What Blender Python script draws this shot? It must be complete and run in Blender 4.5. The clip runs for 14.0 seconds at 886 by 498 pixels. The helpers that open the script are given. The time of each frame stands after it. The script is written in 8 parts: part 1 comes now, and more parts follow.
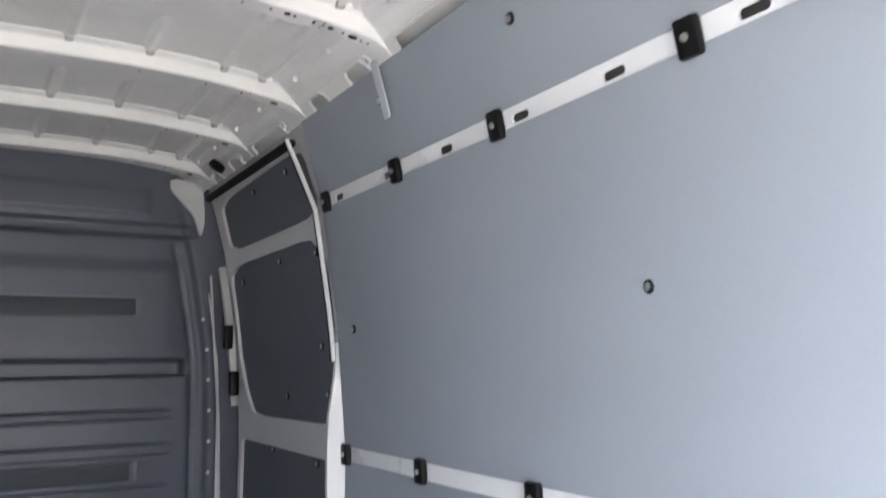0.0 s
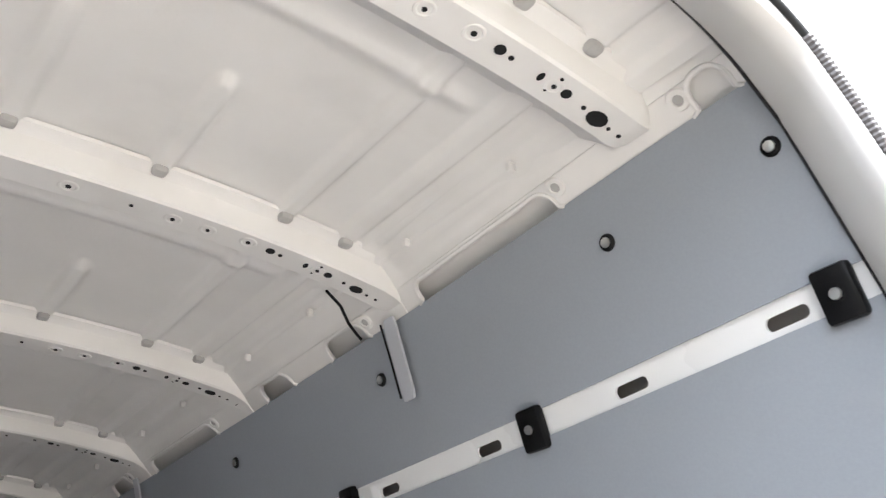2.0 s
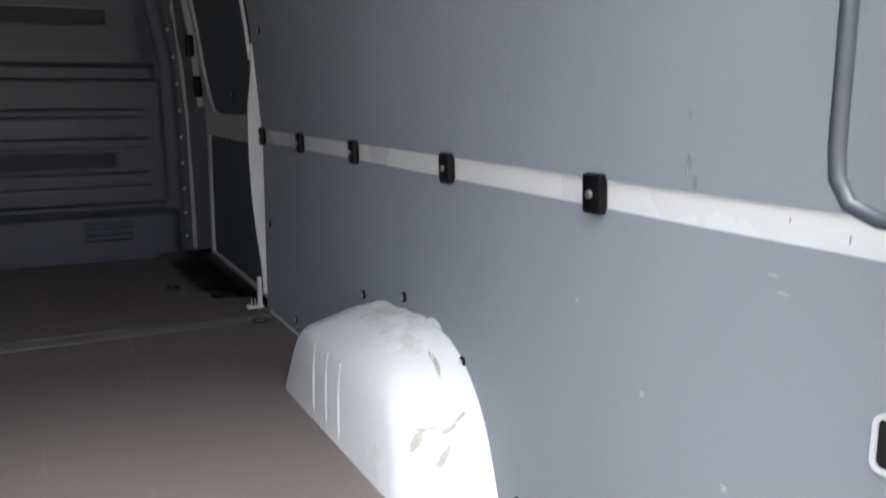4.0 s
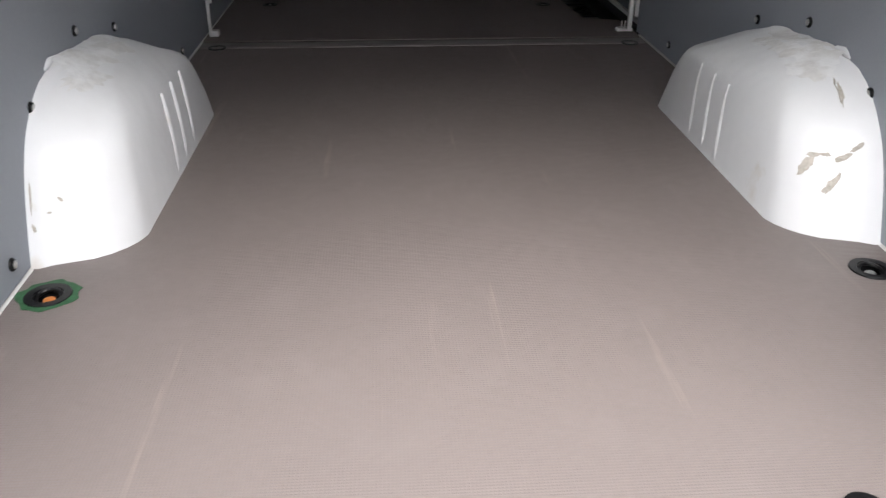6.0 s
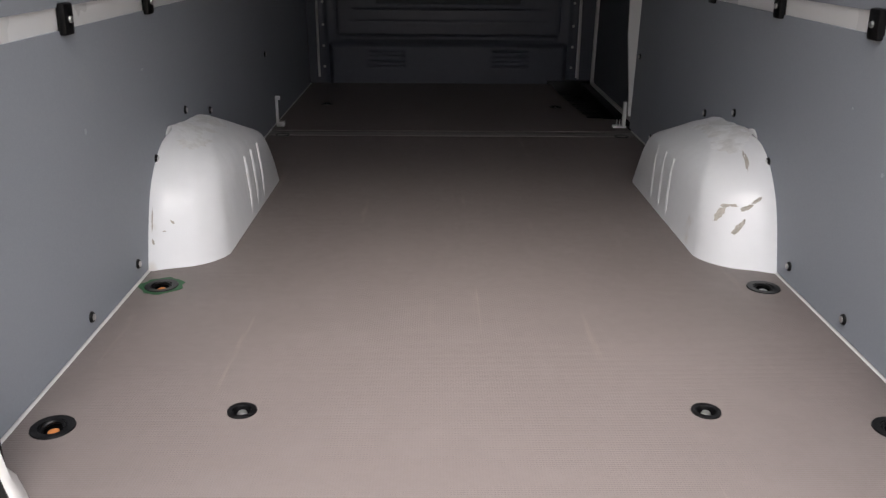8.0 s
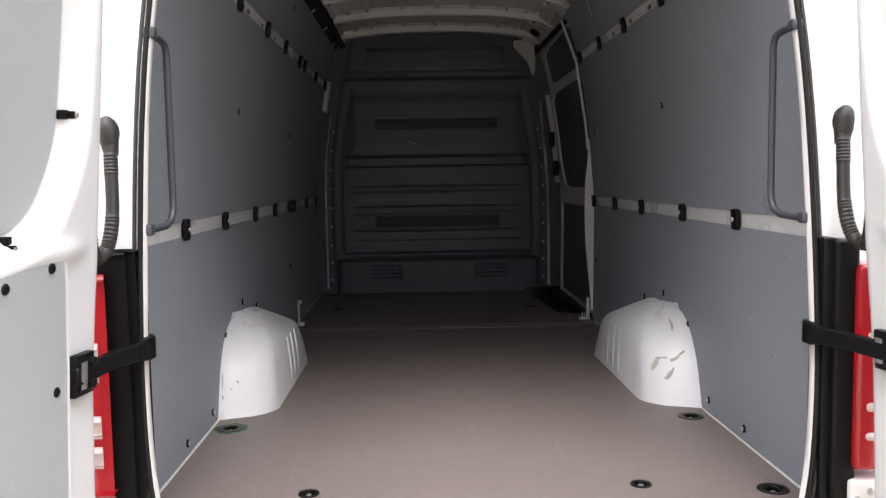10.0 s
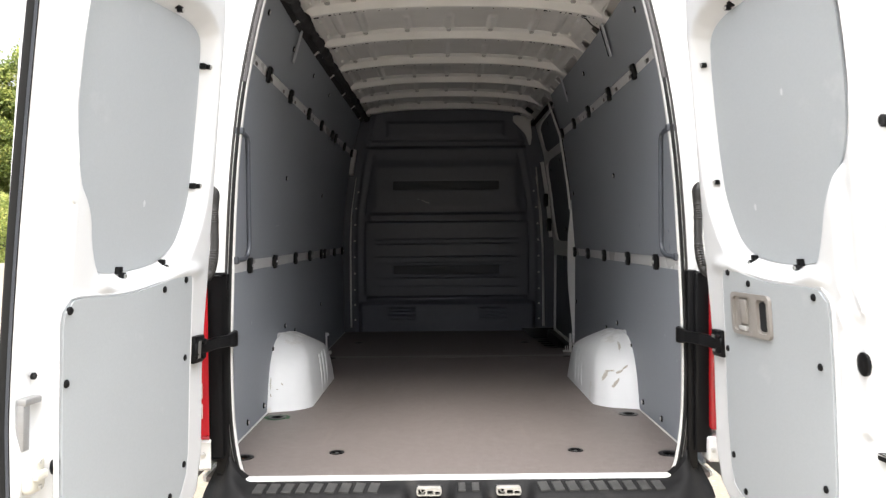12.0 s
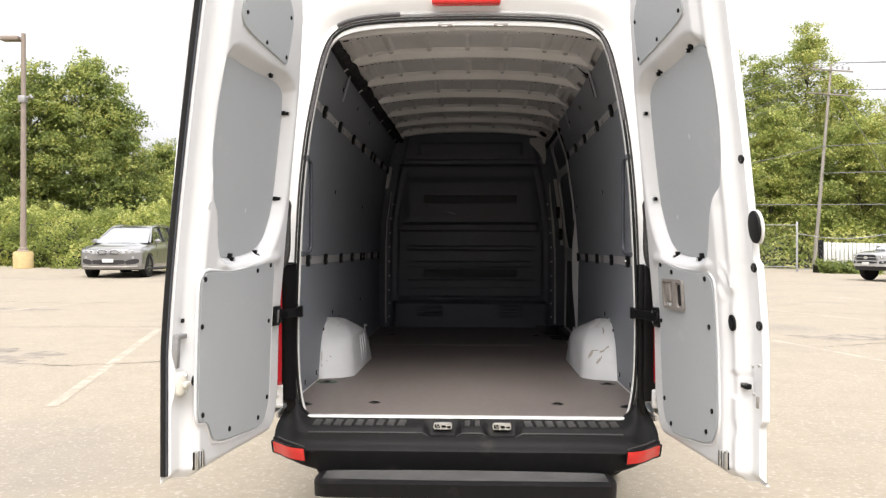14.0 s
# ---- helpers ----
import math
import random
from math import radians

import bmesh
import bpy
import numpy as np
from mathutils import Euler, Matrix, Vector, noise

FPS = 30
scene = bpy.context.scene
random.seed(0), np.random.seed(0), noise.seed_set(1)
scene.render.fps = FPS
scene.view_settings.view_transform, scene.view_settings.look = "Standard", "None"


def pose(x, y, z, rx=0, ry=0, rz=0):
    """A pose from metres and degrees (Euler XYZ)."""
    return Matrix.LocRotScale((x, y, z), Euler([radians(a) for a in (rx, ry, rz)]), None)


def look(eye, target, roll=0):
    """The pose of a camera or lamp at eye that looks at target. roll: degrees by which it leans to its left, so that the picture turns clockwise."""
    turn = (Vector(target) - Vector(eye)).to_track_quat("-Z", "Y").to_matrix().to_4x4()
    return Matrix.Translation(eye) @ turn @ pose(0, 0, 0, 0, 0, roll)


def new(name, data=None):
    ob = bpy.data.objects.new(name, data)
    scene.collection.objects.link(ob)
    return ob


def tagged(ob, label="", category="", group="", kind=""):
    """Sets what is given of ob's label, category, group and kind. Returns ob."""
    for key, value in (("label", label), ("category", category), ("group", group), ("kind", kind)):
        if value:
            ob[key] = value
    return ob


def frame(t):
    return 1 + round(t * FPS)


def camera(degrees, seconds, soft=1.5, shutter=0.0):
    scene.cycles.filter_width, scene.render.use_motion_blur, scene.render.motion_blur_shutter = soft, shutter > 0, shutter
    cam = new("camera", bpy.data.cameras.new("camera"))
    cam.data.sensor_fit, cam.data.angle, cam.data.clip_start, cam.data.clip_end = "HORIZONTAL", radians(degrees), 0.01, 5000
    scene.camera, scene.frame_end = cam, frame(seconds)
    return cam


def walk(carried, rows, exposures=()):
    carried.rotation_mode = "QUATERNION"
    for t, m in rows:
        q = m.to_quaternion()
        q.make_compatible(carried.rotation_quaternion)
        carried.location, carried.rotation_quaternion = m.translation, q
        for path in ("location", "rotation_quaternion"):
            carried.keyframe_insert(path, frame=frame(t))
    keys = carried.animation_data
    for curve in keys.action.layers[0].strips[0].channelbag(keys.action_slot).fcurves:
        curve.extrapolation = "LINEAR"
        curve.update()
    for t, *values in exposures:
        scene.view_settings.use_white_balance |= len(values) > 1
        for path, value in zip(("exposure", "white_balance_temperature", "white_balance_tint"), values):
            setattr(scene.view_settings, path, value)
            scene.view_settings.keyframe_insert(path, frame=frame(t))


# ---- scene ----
cam = camera(56.2, 14.0, soft=1.3, shutter=0.25)
PATH = [
    (0, (-0.212, 0.38, 1.703), (0.778, 2.098, 1.966), -0.7),
    (0.5, (-0.206, 0.233, 1.781), (0.855, 1.841, 2.318), -2.4),
    (1, (-0.198, 0.118, 1.853), (0.924, 1.593, 2.605), -4.9),
    (1.5, (-0.158, -0.006, 1.865), (0.961, 1.375, 2.784), -5.2),
    (2, (-0.128, -0.134, 1.848), (0.995, 1.205, 2.821), -4.1),
    (2.5, (-0.086, -0.221, 1.792), (1.045, 1.292, 2.447), -2.8),
    (3, (-0.074, -0.322, 1.702), (1.024, 1.321, 2.012), -2.2),
    (3.5, (0.03, -0.367, 1.619), (1.033, 1.363, 1.574), -1.0),
    (3.7, (0.047, -0.362, 1.599), (1.01, 1.379, 1.397), -0.9),
    (4, (0.049, -0.353, 1.565), (0.923, 1.407, 1.197), -0.2),
    (4.2, (0.032, -0.351, 1.534), (0.855, 1.407, 1.047), -0.3),
    (6.3, (-0.167, -0.502, 1.513), (-0.104, 1.26, 0.57), 1.1),
    (6.5, (-0.145, -0.569, 1.536), (-0.105, 1.195, 0.595), 1.5),
    (7, (-0.074, -0.744, 1.563), (-0.094, 1.029, 0.638), 0.1),
    (7.2, (-0.076, -0.815, 1.563), (-0.085, 0.987, 0.696), 0.2),
    (9.3, (-0.092, -1.604, 1.577), (-0.033, 0.35, 1.154), 0.6),
    (9.5, (-0.111, -1.691, 1.56), (-0.026, 0.281, 1.237), 0.2),
    (10, (-0.144, -1.889, 1.553), (-0.086, 0.103, 1.381), -1.0),
    (10.5, (-0.104, -2.115, 1.544), (-0.045, -0.121, 1.409), -0.2),
    (11, (-0.081, -2.337, 1.546), (-0.056, -0.34, 1.447), -0.2),
    (11.5, (-0.096, -2.586, 1.532), (-0.097, -0.587, 1.464), -0.6),
    (12, (-0.056, -2.837, 1.527), (-0.049, -0.837, 1.493), -0.5),
    (12.5, (0.006, -3.107, 1.524), (0.002, -1.107, 1.513), 0.1),
    (13, (0.011, -3.345, 1.505), (-0.01, -1.345, 1.52), -0.2),
    (13.5, (0.006, -3.582, 1.493), (-0.048, -1.582, 1.498), -0.9),
    (14, (0.04, -3.816, 1.474), (-0.035, -1.818, 1.471), 0.1),
]
EXPOSURE = [(0, 4.12, 5850, 10), (0.5, 3.92, 6000, 10), (1.0, 3.48, 6050, 10), (2.0, 2.77, 6120, 10), (2.5, 2.34, 6200, 10), (3.0, 2.2, 6100, 10), (3.5, 2.28, 6100, 10), (4.0, 2.34, 6100, 10),
            (6.5, 1.8, 6500, 12), (7.0, 1.65, 6500, 12), (9.5, 1.14, 6680, 17), (10.0, 1.40, 6580, 15), (11.0, 1.9, 6500, 10), (12.5, 1.34, 6550, 10), (13.0, 1.24, 6600, 10), (14.0, 0.94, 6700, 12)]
walk(cam, [(t, look(eye, target, roll)) for t, eye, target, roll in PATH], EXPOSURE)

from mathutils.bvhtree import BVHTree

# ---- light ----
world = bpy.data.worlds.new("world")
scene.world = world
world.use_nodes = True
wn = world.node_tree
for n in list(wn.nodes):
    wn.nodes.remove(n)
sky = wn.nodes.new("ShaderNodeTexSky")
sky.sky_type = "NISHITA"
sky.sun_disc = False
sky.sun_elevation = radians(59)
sky.sun_rotation = radians(180)
sky.air_density, sky.dust_density, sky.ozone_density = 1.6, 6.0, 0.6
pale = wn.nodes.new("ShaderNodeHueSaturation")     # an overcast sky has little colour
pale.inputs["Saturation"].default_value = 0.30
wbg = wn.nodes.new("ShaderNodeBackground")
wbg.inputs["Strength"].default_value = 0.15
wout = wn.nodes.new("ShaderNodeOutputWorld")
cloud = wn.nodes.new("ShaderNodeMix")              # the cloud layer evens it out
cloud.data_type = "RGBA"
cloud.inputs[0].default_value = 0.6
cloud.inputs[7].default_value = (7.2, 7.4, 7.8, 1)
wn.links.new(sky.outputs[0], pale.inputs["Color"])
wn.links.new(pale.outputs[0], cloud.inputs[6])
way = wn.nodes.new("ShaderNodeTexCoord")           # an overcast sky is brightest overhead
height = wn.nodes.new("ShaderNodeSeparateXYZ")
rise = wn.nodes.new("ShaderNodeMapRange")
rise.inputs[3].default_value, rise.inputs[4].default_value = 0.50, 1.45
dim = wn.nodes.new("ShaderNodeVectorMath")
dim.operation = "SCALE"
wn.links.new(way.outputs["Generated"], height.inputs[0])
wn.links.new(height.outputs[2], rise.inputs[0])
wn.links.new(cloud.outputs[2], dim.inputs[0])
wn.links.new(rise.outputs[0], dim.inputs["Scale"])
wn.links.new(dim.outputs[0], wbg.inputs[0])
wn.links.new(wbg.outputs[0], wout.inputs[0])

sun_data = bpy.data.lights.new("sun", "SUN")
sun_data.energy, sun_data.angle, sun_data.color = 1.4, radians(40), (1.0, 0.97, 0.93)
sun = new("sun", sun_data)
sun.matrix_world = look((0, -40, 66), (0, 0, 0))


# ---- materials ----
def material(name, color, rough=0.5, metal=0.0, vary=0.12, grain=40.0, bump=0.02, bump_scale=200.0,
             dirt=None, dirt_scale=3.0, dirt_level=0.62, coat=0.0, spread=0.0, stretch=(1, 1, 1), spec=0.5):
    """A painted, moulded or raw surface: two scales of tone, optional dirt, fine relief."""
    m = bpy.data.materials.new(name)
    m.use_nodes = True
    t = m.node_tree
    b = t.nodes["Principled BSDF"]
    b.inputs["Roughness"].default_value = rough
    b.inputs["Metallic"].default_value = metal
    b.inputs["Coat Weight"].default_value = coat
    b.inputs["Specular IOR Level"].default_value = spec
    co = t.nodes.new("ShaderNodeTexCoord")
    mp = t.nodes.new("ShaderNodeMapping")
    mp.inputs["Scale"].default_value = stretch
    t.links.new(co.outputs["Object"], mp.inputs[0])

    def noise_at(scale, detail=4.0):
        n = t.nodes.new("ShaderNodeTexNoise")
        n.inputs["Scale"].default_value, n.inputs["Detail"].default_value = scale, detail
        t.links.new(mp.outputs[0], n.inputs["Vector"])
        return n.outputs[0]

    def mix(fac, a, c):
        x = t.nodes.new("ShaderNodeMix")
        x.data_type = "RGBA"
        for slot, v in ((0, fac), (6, a), (7, c)):
            if isinstance(v, bpy.types.NodeSocket):
                t.links.new(v, x.inputs[slot])
            else:
                x.inputs[slot].default_value = v if slot == 0 else (*v, 1)
        return x.outputs[2]

    def ramp(v, lo, hi):
        r = t.nodes.new("ShaderNodeMapRange")
        r.inputs[1].default_value, r.inputs[2].default_value = lo, hi
        t.links.new(v, r.inputs[0])
        return r.outputs[0]

    low = tuple(c * (1 - vary) for c in color)
    high = tuple(min(1.0, c * (1 + vary)) for c in color)
    col = mix(ramp(noise_at(grain), 0.3, 0.7), low, high)
    big = mix(ramp(noise_at(2.3, 6), 0.3, 0.75), tuple(c * (1 - vary * 0.7) for c in color), high)
    col = mix(0.5, col, big)
    if spread:
        oi = t.nodes.new("ShaderNodeObjectInfo")
        geo = t.nodes.new("ShaderNodeNewGeometry")
        add = t.nodes.new("ShaderNodeMath")
        add.operation = "FRACT"
        s = t.nodes.new("ShaderNodeMath")
        t.links.new(oi.outputs["Random"], s.inputs[0])
        t.links.new(geo.outputs["Random Per Island"], s.inputs[1])
        t.links.new(s.outputs[0], add.inputs[0])
        hs = t.nodes.new("ShaderNodeHueSaturation")
        t.links.new(ramp(add.outputs[0], -0.2, 1.2), hs.inputs["Value"])
        vr = t.nodes.new("ShaderNodeMapRange")
        vr.inputs[3].default_value, vr.inputs[4].default_value = 1 - spread, 1 + spread
        t.links.new(add.outputs[0], vr.inputs[0])
        t.links.new(vr.outputs[0], hs.inputs["Value"])
        t.links.new(col, hs.inputs["Color"])
        col = hs.outputs[0]
    if dirt:
        col = mix(ramp(noise_at(dirt_scale, 8), dirt_level, dirt_level + 0.12), col, dirt)
    t.links.new(col, b.inputs["Base Color"])
    rr = t.nodes.new("ShaderNodeMapRange")
    rr.inputs[3].default_value, rr.inputs[4].default_value = max(0.03, rough - 0.08), min(1, rough + 0.1)
    t.links.new(noise_at(grain * 0.4), rr.inputs[0])
    t.links.new(rr.outputs[0], b.inputs["Roughness"])
    if bump:
        bp = t.nodes.new("ShaderNodeBump")
        bp.inputs["Strength"].default_value, bp.inputs["Distance"].default_value = bump, 0.01
        t.links.new(noise_at(bump_scale, 2), bp.inputs["Height"])
        t.links.new(bp.outputs[0], b.inputs["Normal"])
    return m


def lamp_glass(name, color, rough=0.12):
    m = material(name, color, rough, vary=0.05, bump=0.0, coat=0.6)
    return m


def glass(name, tint):
    m = bpy.data.materials.new(name)
    m.use_nodes = True
    b = m.node_tree.nodes["Principled BSDF"]
    b.inputs["Base Color"].default_value = (*tint, 1)
    b.inputs["Roughness"].default_value = 0.04
    b.inputs["Metallic"].default_value = 0.0
    b.inputs["Coat Weight"].default_value = 1.0
    return m


WHITE = material("white_paint", (0.745, 0.745, 0.735), 0.32, vary=0.03, grain=6, bump=0.015, bump_scale=60, coat=0.3)
DOOR_WHITE = material("door_white_paint", (0.715, 0.722, 0.73), 0.3, vary=0.03, grain=5, bump=0.015, bump_scale=50, coat=0.3,
                      dirt=(0.66, 0.65, 0.62), dirt_scale=2.2, dirt_level=0.66)
ROOF_WHITE = material("primer_white_paint", (0.745, 0.732, 0.714), 0.45, vary=0.05, grain=9, bump=0.03, bump_scale=90,
                      dirt=(0.62, 0.605, 0.585), dirt_scale=1.7, dirt_level=0.6)
ARCH_WHITE = material("scuffed_white_paint", (0.725, 0.738, 0.75), 0.36, vary=0.05, grain=8, bump=0.5, bump_scale=9, coat=0.2,
                      dirt=(0.60, 0.57, 0.52), dirt_scale=7.5, dirt_level=0.68)
PANEL = material("grey_lining_board", (0.299, 0.324, 0.358), 0.55, vary=0.045, grain=220, bump=0.04, bump_scale=500,
                 dirt=(0.318, 0.340, 0.368), dirt_scale=4.5, dirt_level=0.66, spec=0.35)
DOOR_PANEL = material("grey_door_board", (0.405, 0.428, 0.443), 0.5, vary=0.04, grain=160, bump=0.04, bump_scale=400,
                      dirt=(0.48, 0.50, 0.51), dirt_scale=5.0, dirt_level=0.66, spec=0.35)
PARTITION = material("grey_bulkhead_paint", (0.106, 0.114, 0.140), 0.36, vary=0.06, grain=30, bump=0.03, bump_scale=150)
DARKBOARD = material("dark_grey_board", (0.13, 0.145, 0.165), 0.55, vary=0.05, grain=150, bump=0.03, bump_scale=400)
BLACK = material("black_plastic", (0.006, 0.006, 0.0065), 0.34, vary=0.2, grain=60, bump=0.05, bump_scale=300, spec=0.18)
BUMPER = material("weathered_black_plastic", (0.0095, 0.0095, 0.010), 0.58, vary=0.25, grain=25, bump=0.12, bump_scale=420,
                  dirt=(0.022, 0.021, 0.020), dirt_scale=9, dirt_level=0.6, spec=0.16)
RUBBER = material("black_rubber", (0.010, 0.010, 0.010), 0.7, vary=0.2, grain=40, bump=0.05, spec=0.25)
# worn grey of the treads; also paints highlights on the bumper edges
STEP_GREY = material("worn_step_plastic", (0.036, 0.036, 0.035), 0.6, vary=0.25, grain=30, bump=0.1, bump_scale=300)
STEP_RIB = material("worn_rib_plastic", (0.020, 0.020, 0.020), 0.5, vary=0.25, grain=30, bump=0.08, bump_scale=300)
GREY_BAR = material("grey_coated_tube", (0.055, 0.06, 0.072), 0.36, vary=0.1, grain=30, bump=0.02)
STEEL = material("zinc_steel", (0.62, 0.62, 0.60), 0.32, metal=0.9, vary=0.1, grain=50, bump=0.02)
ALU = material("aluminium_strip", (0.34, 0.34, 0.34), 0.5, metal=0.6, vary=0.08, grain=60, bump=0.03, stretch=(0.2, 4, 4))
BEIGE = material("yellowed_plastic", (0.60, 0.58, 0.51), 0.45, vary=0.06, grain=30, bump=0.02)
TAUPE = material("taupe_plastic", (0.27, 0.25, 0.23), 0.5, vary=0.06, grain=60, bump=0.05, bump_scale=300)
GREEN = material("green_overspray", (0.02, 0.085, 0.034), 0.7, vary=0.4, grain=60, bump=0.1)
RUST = material("orange_rust", (0.45, 0.16, 0.04), 0.7, vary=0.3, grain=80, bump=0.1)
HOLE = material("dark_cavity", (0.006, 0.006, 0.007), 0.9, vary=0.1, bump=0.0)
RED = lamp_glass("red_lens", (0.62, 0.015, 0.012))
PINK = lamp_glass("pink_clear_lens", (0.66, 0.56, 0.53), 0.1)
# base paler than the body white: light reflected from the tail, put into colour
RAIL_WHITE = material("glossy_rail_paint", (0.82, 0.825, 0.82), 0.28, vary=0.03, grain=8, bump=0.015, bump_scale=60, coat=0.4)
PALE = material("pale_knock", (0.56, 0.575, 0.585), 0.6, vary=0.08, grain=60, bump=0.02)
HOSE = material("dark_grey_hose", (0.030, 0.028, 0.026), 0.45, vary=0.2, grain=40, bump=0.05)
FRAME_WHITE = material("greyed_white_paint", (0.62, 0.615, 0.60), 0.4, vary=0.05, grain=8, bump=0.02, bump_scale=60,
                       dirt=(0.52, 0.51, 0.49), dirt_scale=5, dirt_level=0.62)
TRIM_GREY = material("dusty_dark_moulding", (0.075, 0.070, 0.072), 0.6, vary=0.2, bump=0.05)
TRIM_DARK = material("dark_moulding", (0.03, 0.03, 0.031), 0.55, vary=0.2, bump=0.05)
LAMP_RED = lamp_glass("deep_red_lens", (0.42, 0.010, 0.016))
STRIKER = material("worn_pale_striker", (0.44, 0.43, 0.40), 0.4, metal=0.3, vary=0.2, grain=40, bump=0.05)
FELT = material("black_fleece", (0.02, 0.019, 0.021), 0.95, vary=0.35, grain=60, bump=0.4, bump_scale=120)
STRIP = material("worn_grey_strip", (0.215, 0.200, 0.186), 0.5, vary=0.12, grain=40, bump=0.05)
TAPE = material("grey_plastic_tab", (0.50, 0.52, 0.56), 0.35, vary=0.05, grain=20, bump=0.02)


def floor_material():
    """Resin-faced plywood: fine wire-mesh relief, faint scratches, tone clouds."""
    m = material("brown_mesh_plywood", (0.160, 0.137, 0.129), 0.5, vary=0.05, grain=90, bump=0.0,
                 dirt=(0.166, 0.143, 0.135), dirt_scale=7.0, dirt_level=0.55, spec=0.35)
    t = m.node_tree
    b = t.nodes["Principled BSDF"]
    co = t.nodes.new("ShaderNodeTexCoord")
    waves = []
    for axis in ("X", "Y"):
        w = t.nodes.new("ShaderNodeTexWave")
        w.wave_type, w.bands_direction = "BANDS", axis
        w.inputs["Scale"].default_value = 55.0
        w.inputs["Distortion"].default_value = 0.3
        t.links.new(co.outputs["Object"], w.inputs["Vector"])
        waves.append(w.outputs["Fac"])
    mul = t.nodes.new("ShaderNodeMath")
    mul.operation = "MAXIMUM"
    soft_ = t.nodes.new("ShaderNodeMath")
    soft_.operation = "MULTIPLY"
    soft_.inputs[1].default_value = 0.45
    t.links.new(waves[0], soft_.inputs[0])
    t.links.new(soft_.outputs[0], mul.inputs[0])
    t.links.new(waves[1], mul.inputs[1])
    bp = t.nodes.new("ShaderNodeBump")
    bp.inputs["Strength"].default_value, bp.inputs["Distance"].default_value = 0.26, 0.002
    t.links.new(mul.outputs[0], bp.inputs["Height"])
    t.links.new(bp.outputs[0], b.inputs["Normal"])
    # thin pale scratches
    mp = t.nodes.new("ShaderNodeMapping")
    mp.inputs["Rotation"].default_value = (0, 0, 0.5)
    mp.inputs["Scale"].default_value = (26, 1.6, 1)
    t.links.new(co.outputs["Object"], mp.inputs[0])
    n = t.nodes.new("ShaderNodeTexNoise")
    n.inputs["Scale"].default_value, n.inputs["Detail"].default_value = 1.0, 3
    t.links.new(mp.outputs[0], n.inputs["Vector"])
    r = t.nodes.new("ShaderNodeMapRange")
    r.inputs[1].default_value, r.inputs[2].default_value, r.inputs[4].default_value = 0.68, 0.76, 0.32
    t.links.new(n.outputs[0], r.inputs[0])
    x = t.nodes.new("ShaderNodeMix")
    x.data_type = "RGBA"
    src = b.inputs["Base Color"].links[0].from_socket
    t.links.new(r.outputs[0], x.inputs[0])
    t.links.new(src, x.inputs[6])
    x.inputs[7].default_value = (0.30, 0.26, 0.22, 1)
    t.links.new(x.outputs[2], b.inputs["Base Color"])
    return m


FLOOR = floor_material()


# ---- building blocks ----
def part(name, bm, mat, parent=None, label="", smooth=True, angle=40):
    """Links a bmesh as one mesh object under a thing or a part."""
    me = bpy.data.meshes.new(name)
    bmesh.ops.recalc_face_normals(bm, faces=bm.faces[:])
    bm.to_mesh(me)
    bm.free()
    for m in (mat if isinstance(mat, (list, tuple)) else [mat]):
        me.materials.append(m)
    if smooth:
        me.polygons.foreach_set("use_smooth", [True] * len(me.polygons))
        me.set_sharp_from_angle(angle=radians(angle))
    ob = new(name, me)
    ob.parent = parent
    if label:
        tagged(ob, label)
    return ob


def again(ob, m, parent):
    """One more object on the same mesh, as a part."""
    o = new(ob.name.split(".")[0], ob.data)
    o.parent = parent
    o.matrix_basis = m
    if "label" in ob:
        o["label"] = ob["label"]
    return o


def box(bm, x0, x1, y0, y1, z0, z1, bevel=0.0, slot=0, seg=2):
    r = bmesh.ops.create_cube(bm, size=1.0)
    vs = r["verts"]
    for v in vs:
        v.co = Vector(((x0 + x1) / 2 + v.co.x * (x1 - x0), (y0 + y1) / 2 + v.co.y * (y1 - y0), (z0 + z1) / 2 + v.co.z * (z1 - z0)))
    fs = {f for v in vs for f in v.link_faces}
    for f in fs:
        f.material_index = slot
    if bevel:
        es = {e for v in vs for e in v.link_edges}
        bmesh.ops.bevel(bm, geom=list(es), offset=bevel, segments=seg, affect="EDGES", profile=0.5)
    return bm


def rounded(pts, turns=2, keep=0.25):
    """Corner-cut a closed outline until it is smooth."""
    for _ in range(turns):
        out = []
        for i, p in enumerate(pts):
            q = pts[(i + 1) % len(pts)]
            out.append((p[0] + (q[0] - p[0]) * keep, p[1] + (q[1] - p[1]) * keep))
            out.append((p[0] + (q[0] - p[0]) * (1 - keep), p[1] + (q[1] - p[1]) * (1 - keep)))
        pts = out
    return pts


def rrect(u0, u1, v0, v1, r, n=4):
    pts = []
    for cu, cv, a0 in ((u1 - r, v1 - r, 0), (u0 + r, v1 - r, 90), (u0 + r, v0 + r, 180), (u1 - r, v0 + r, 270)):
        for k in range(n + 1):
            a = radians(a0 + 90 * k / n)
            pts.append((cu + r * math.cos(a), cv + r * math.sin(a)))
    return pts


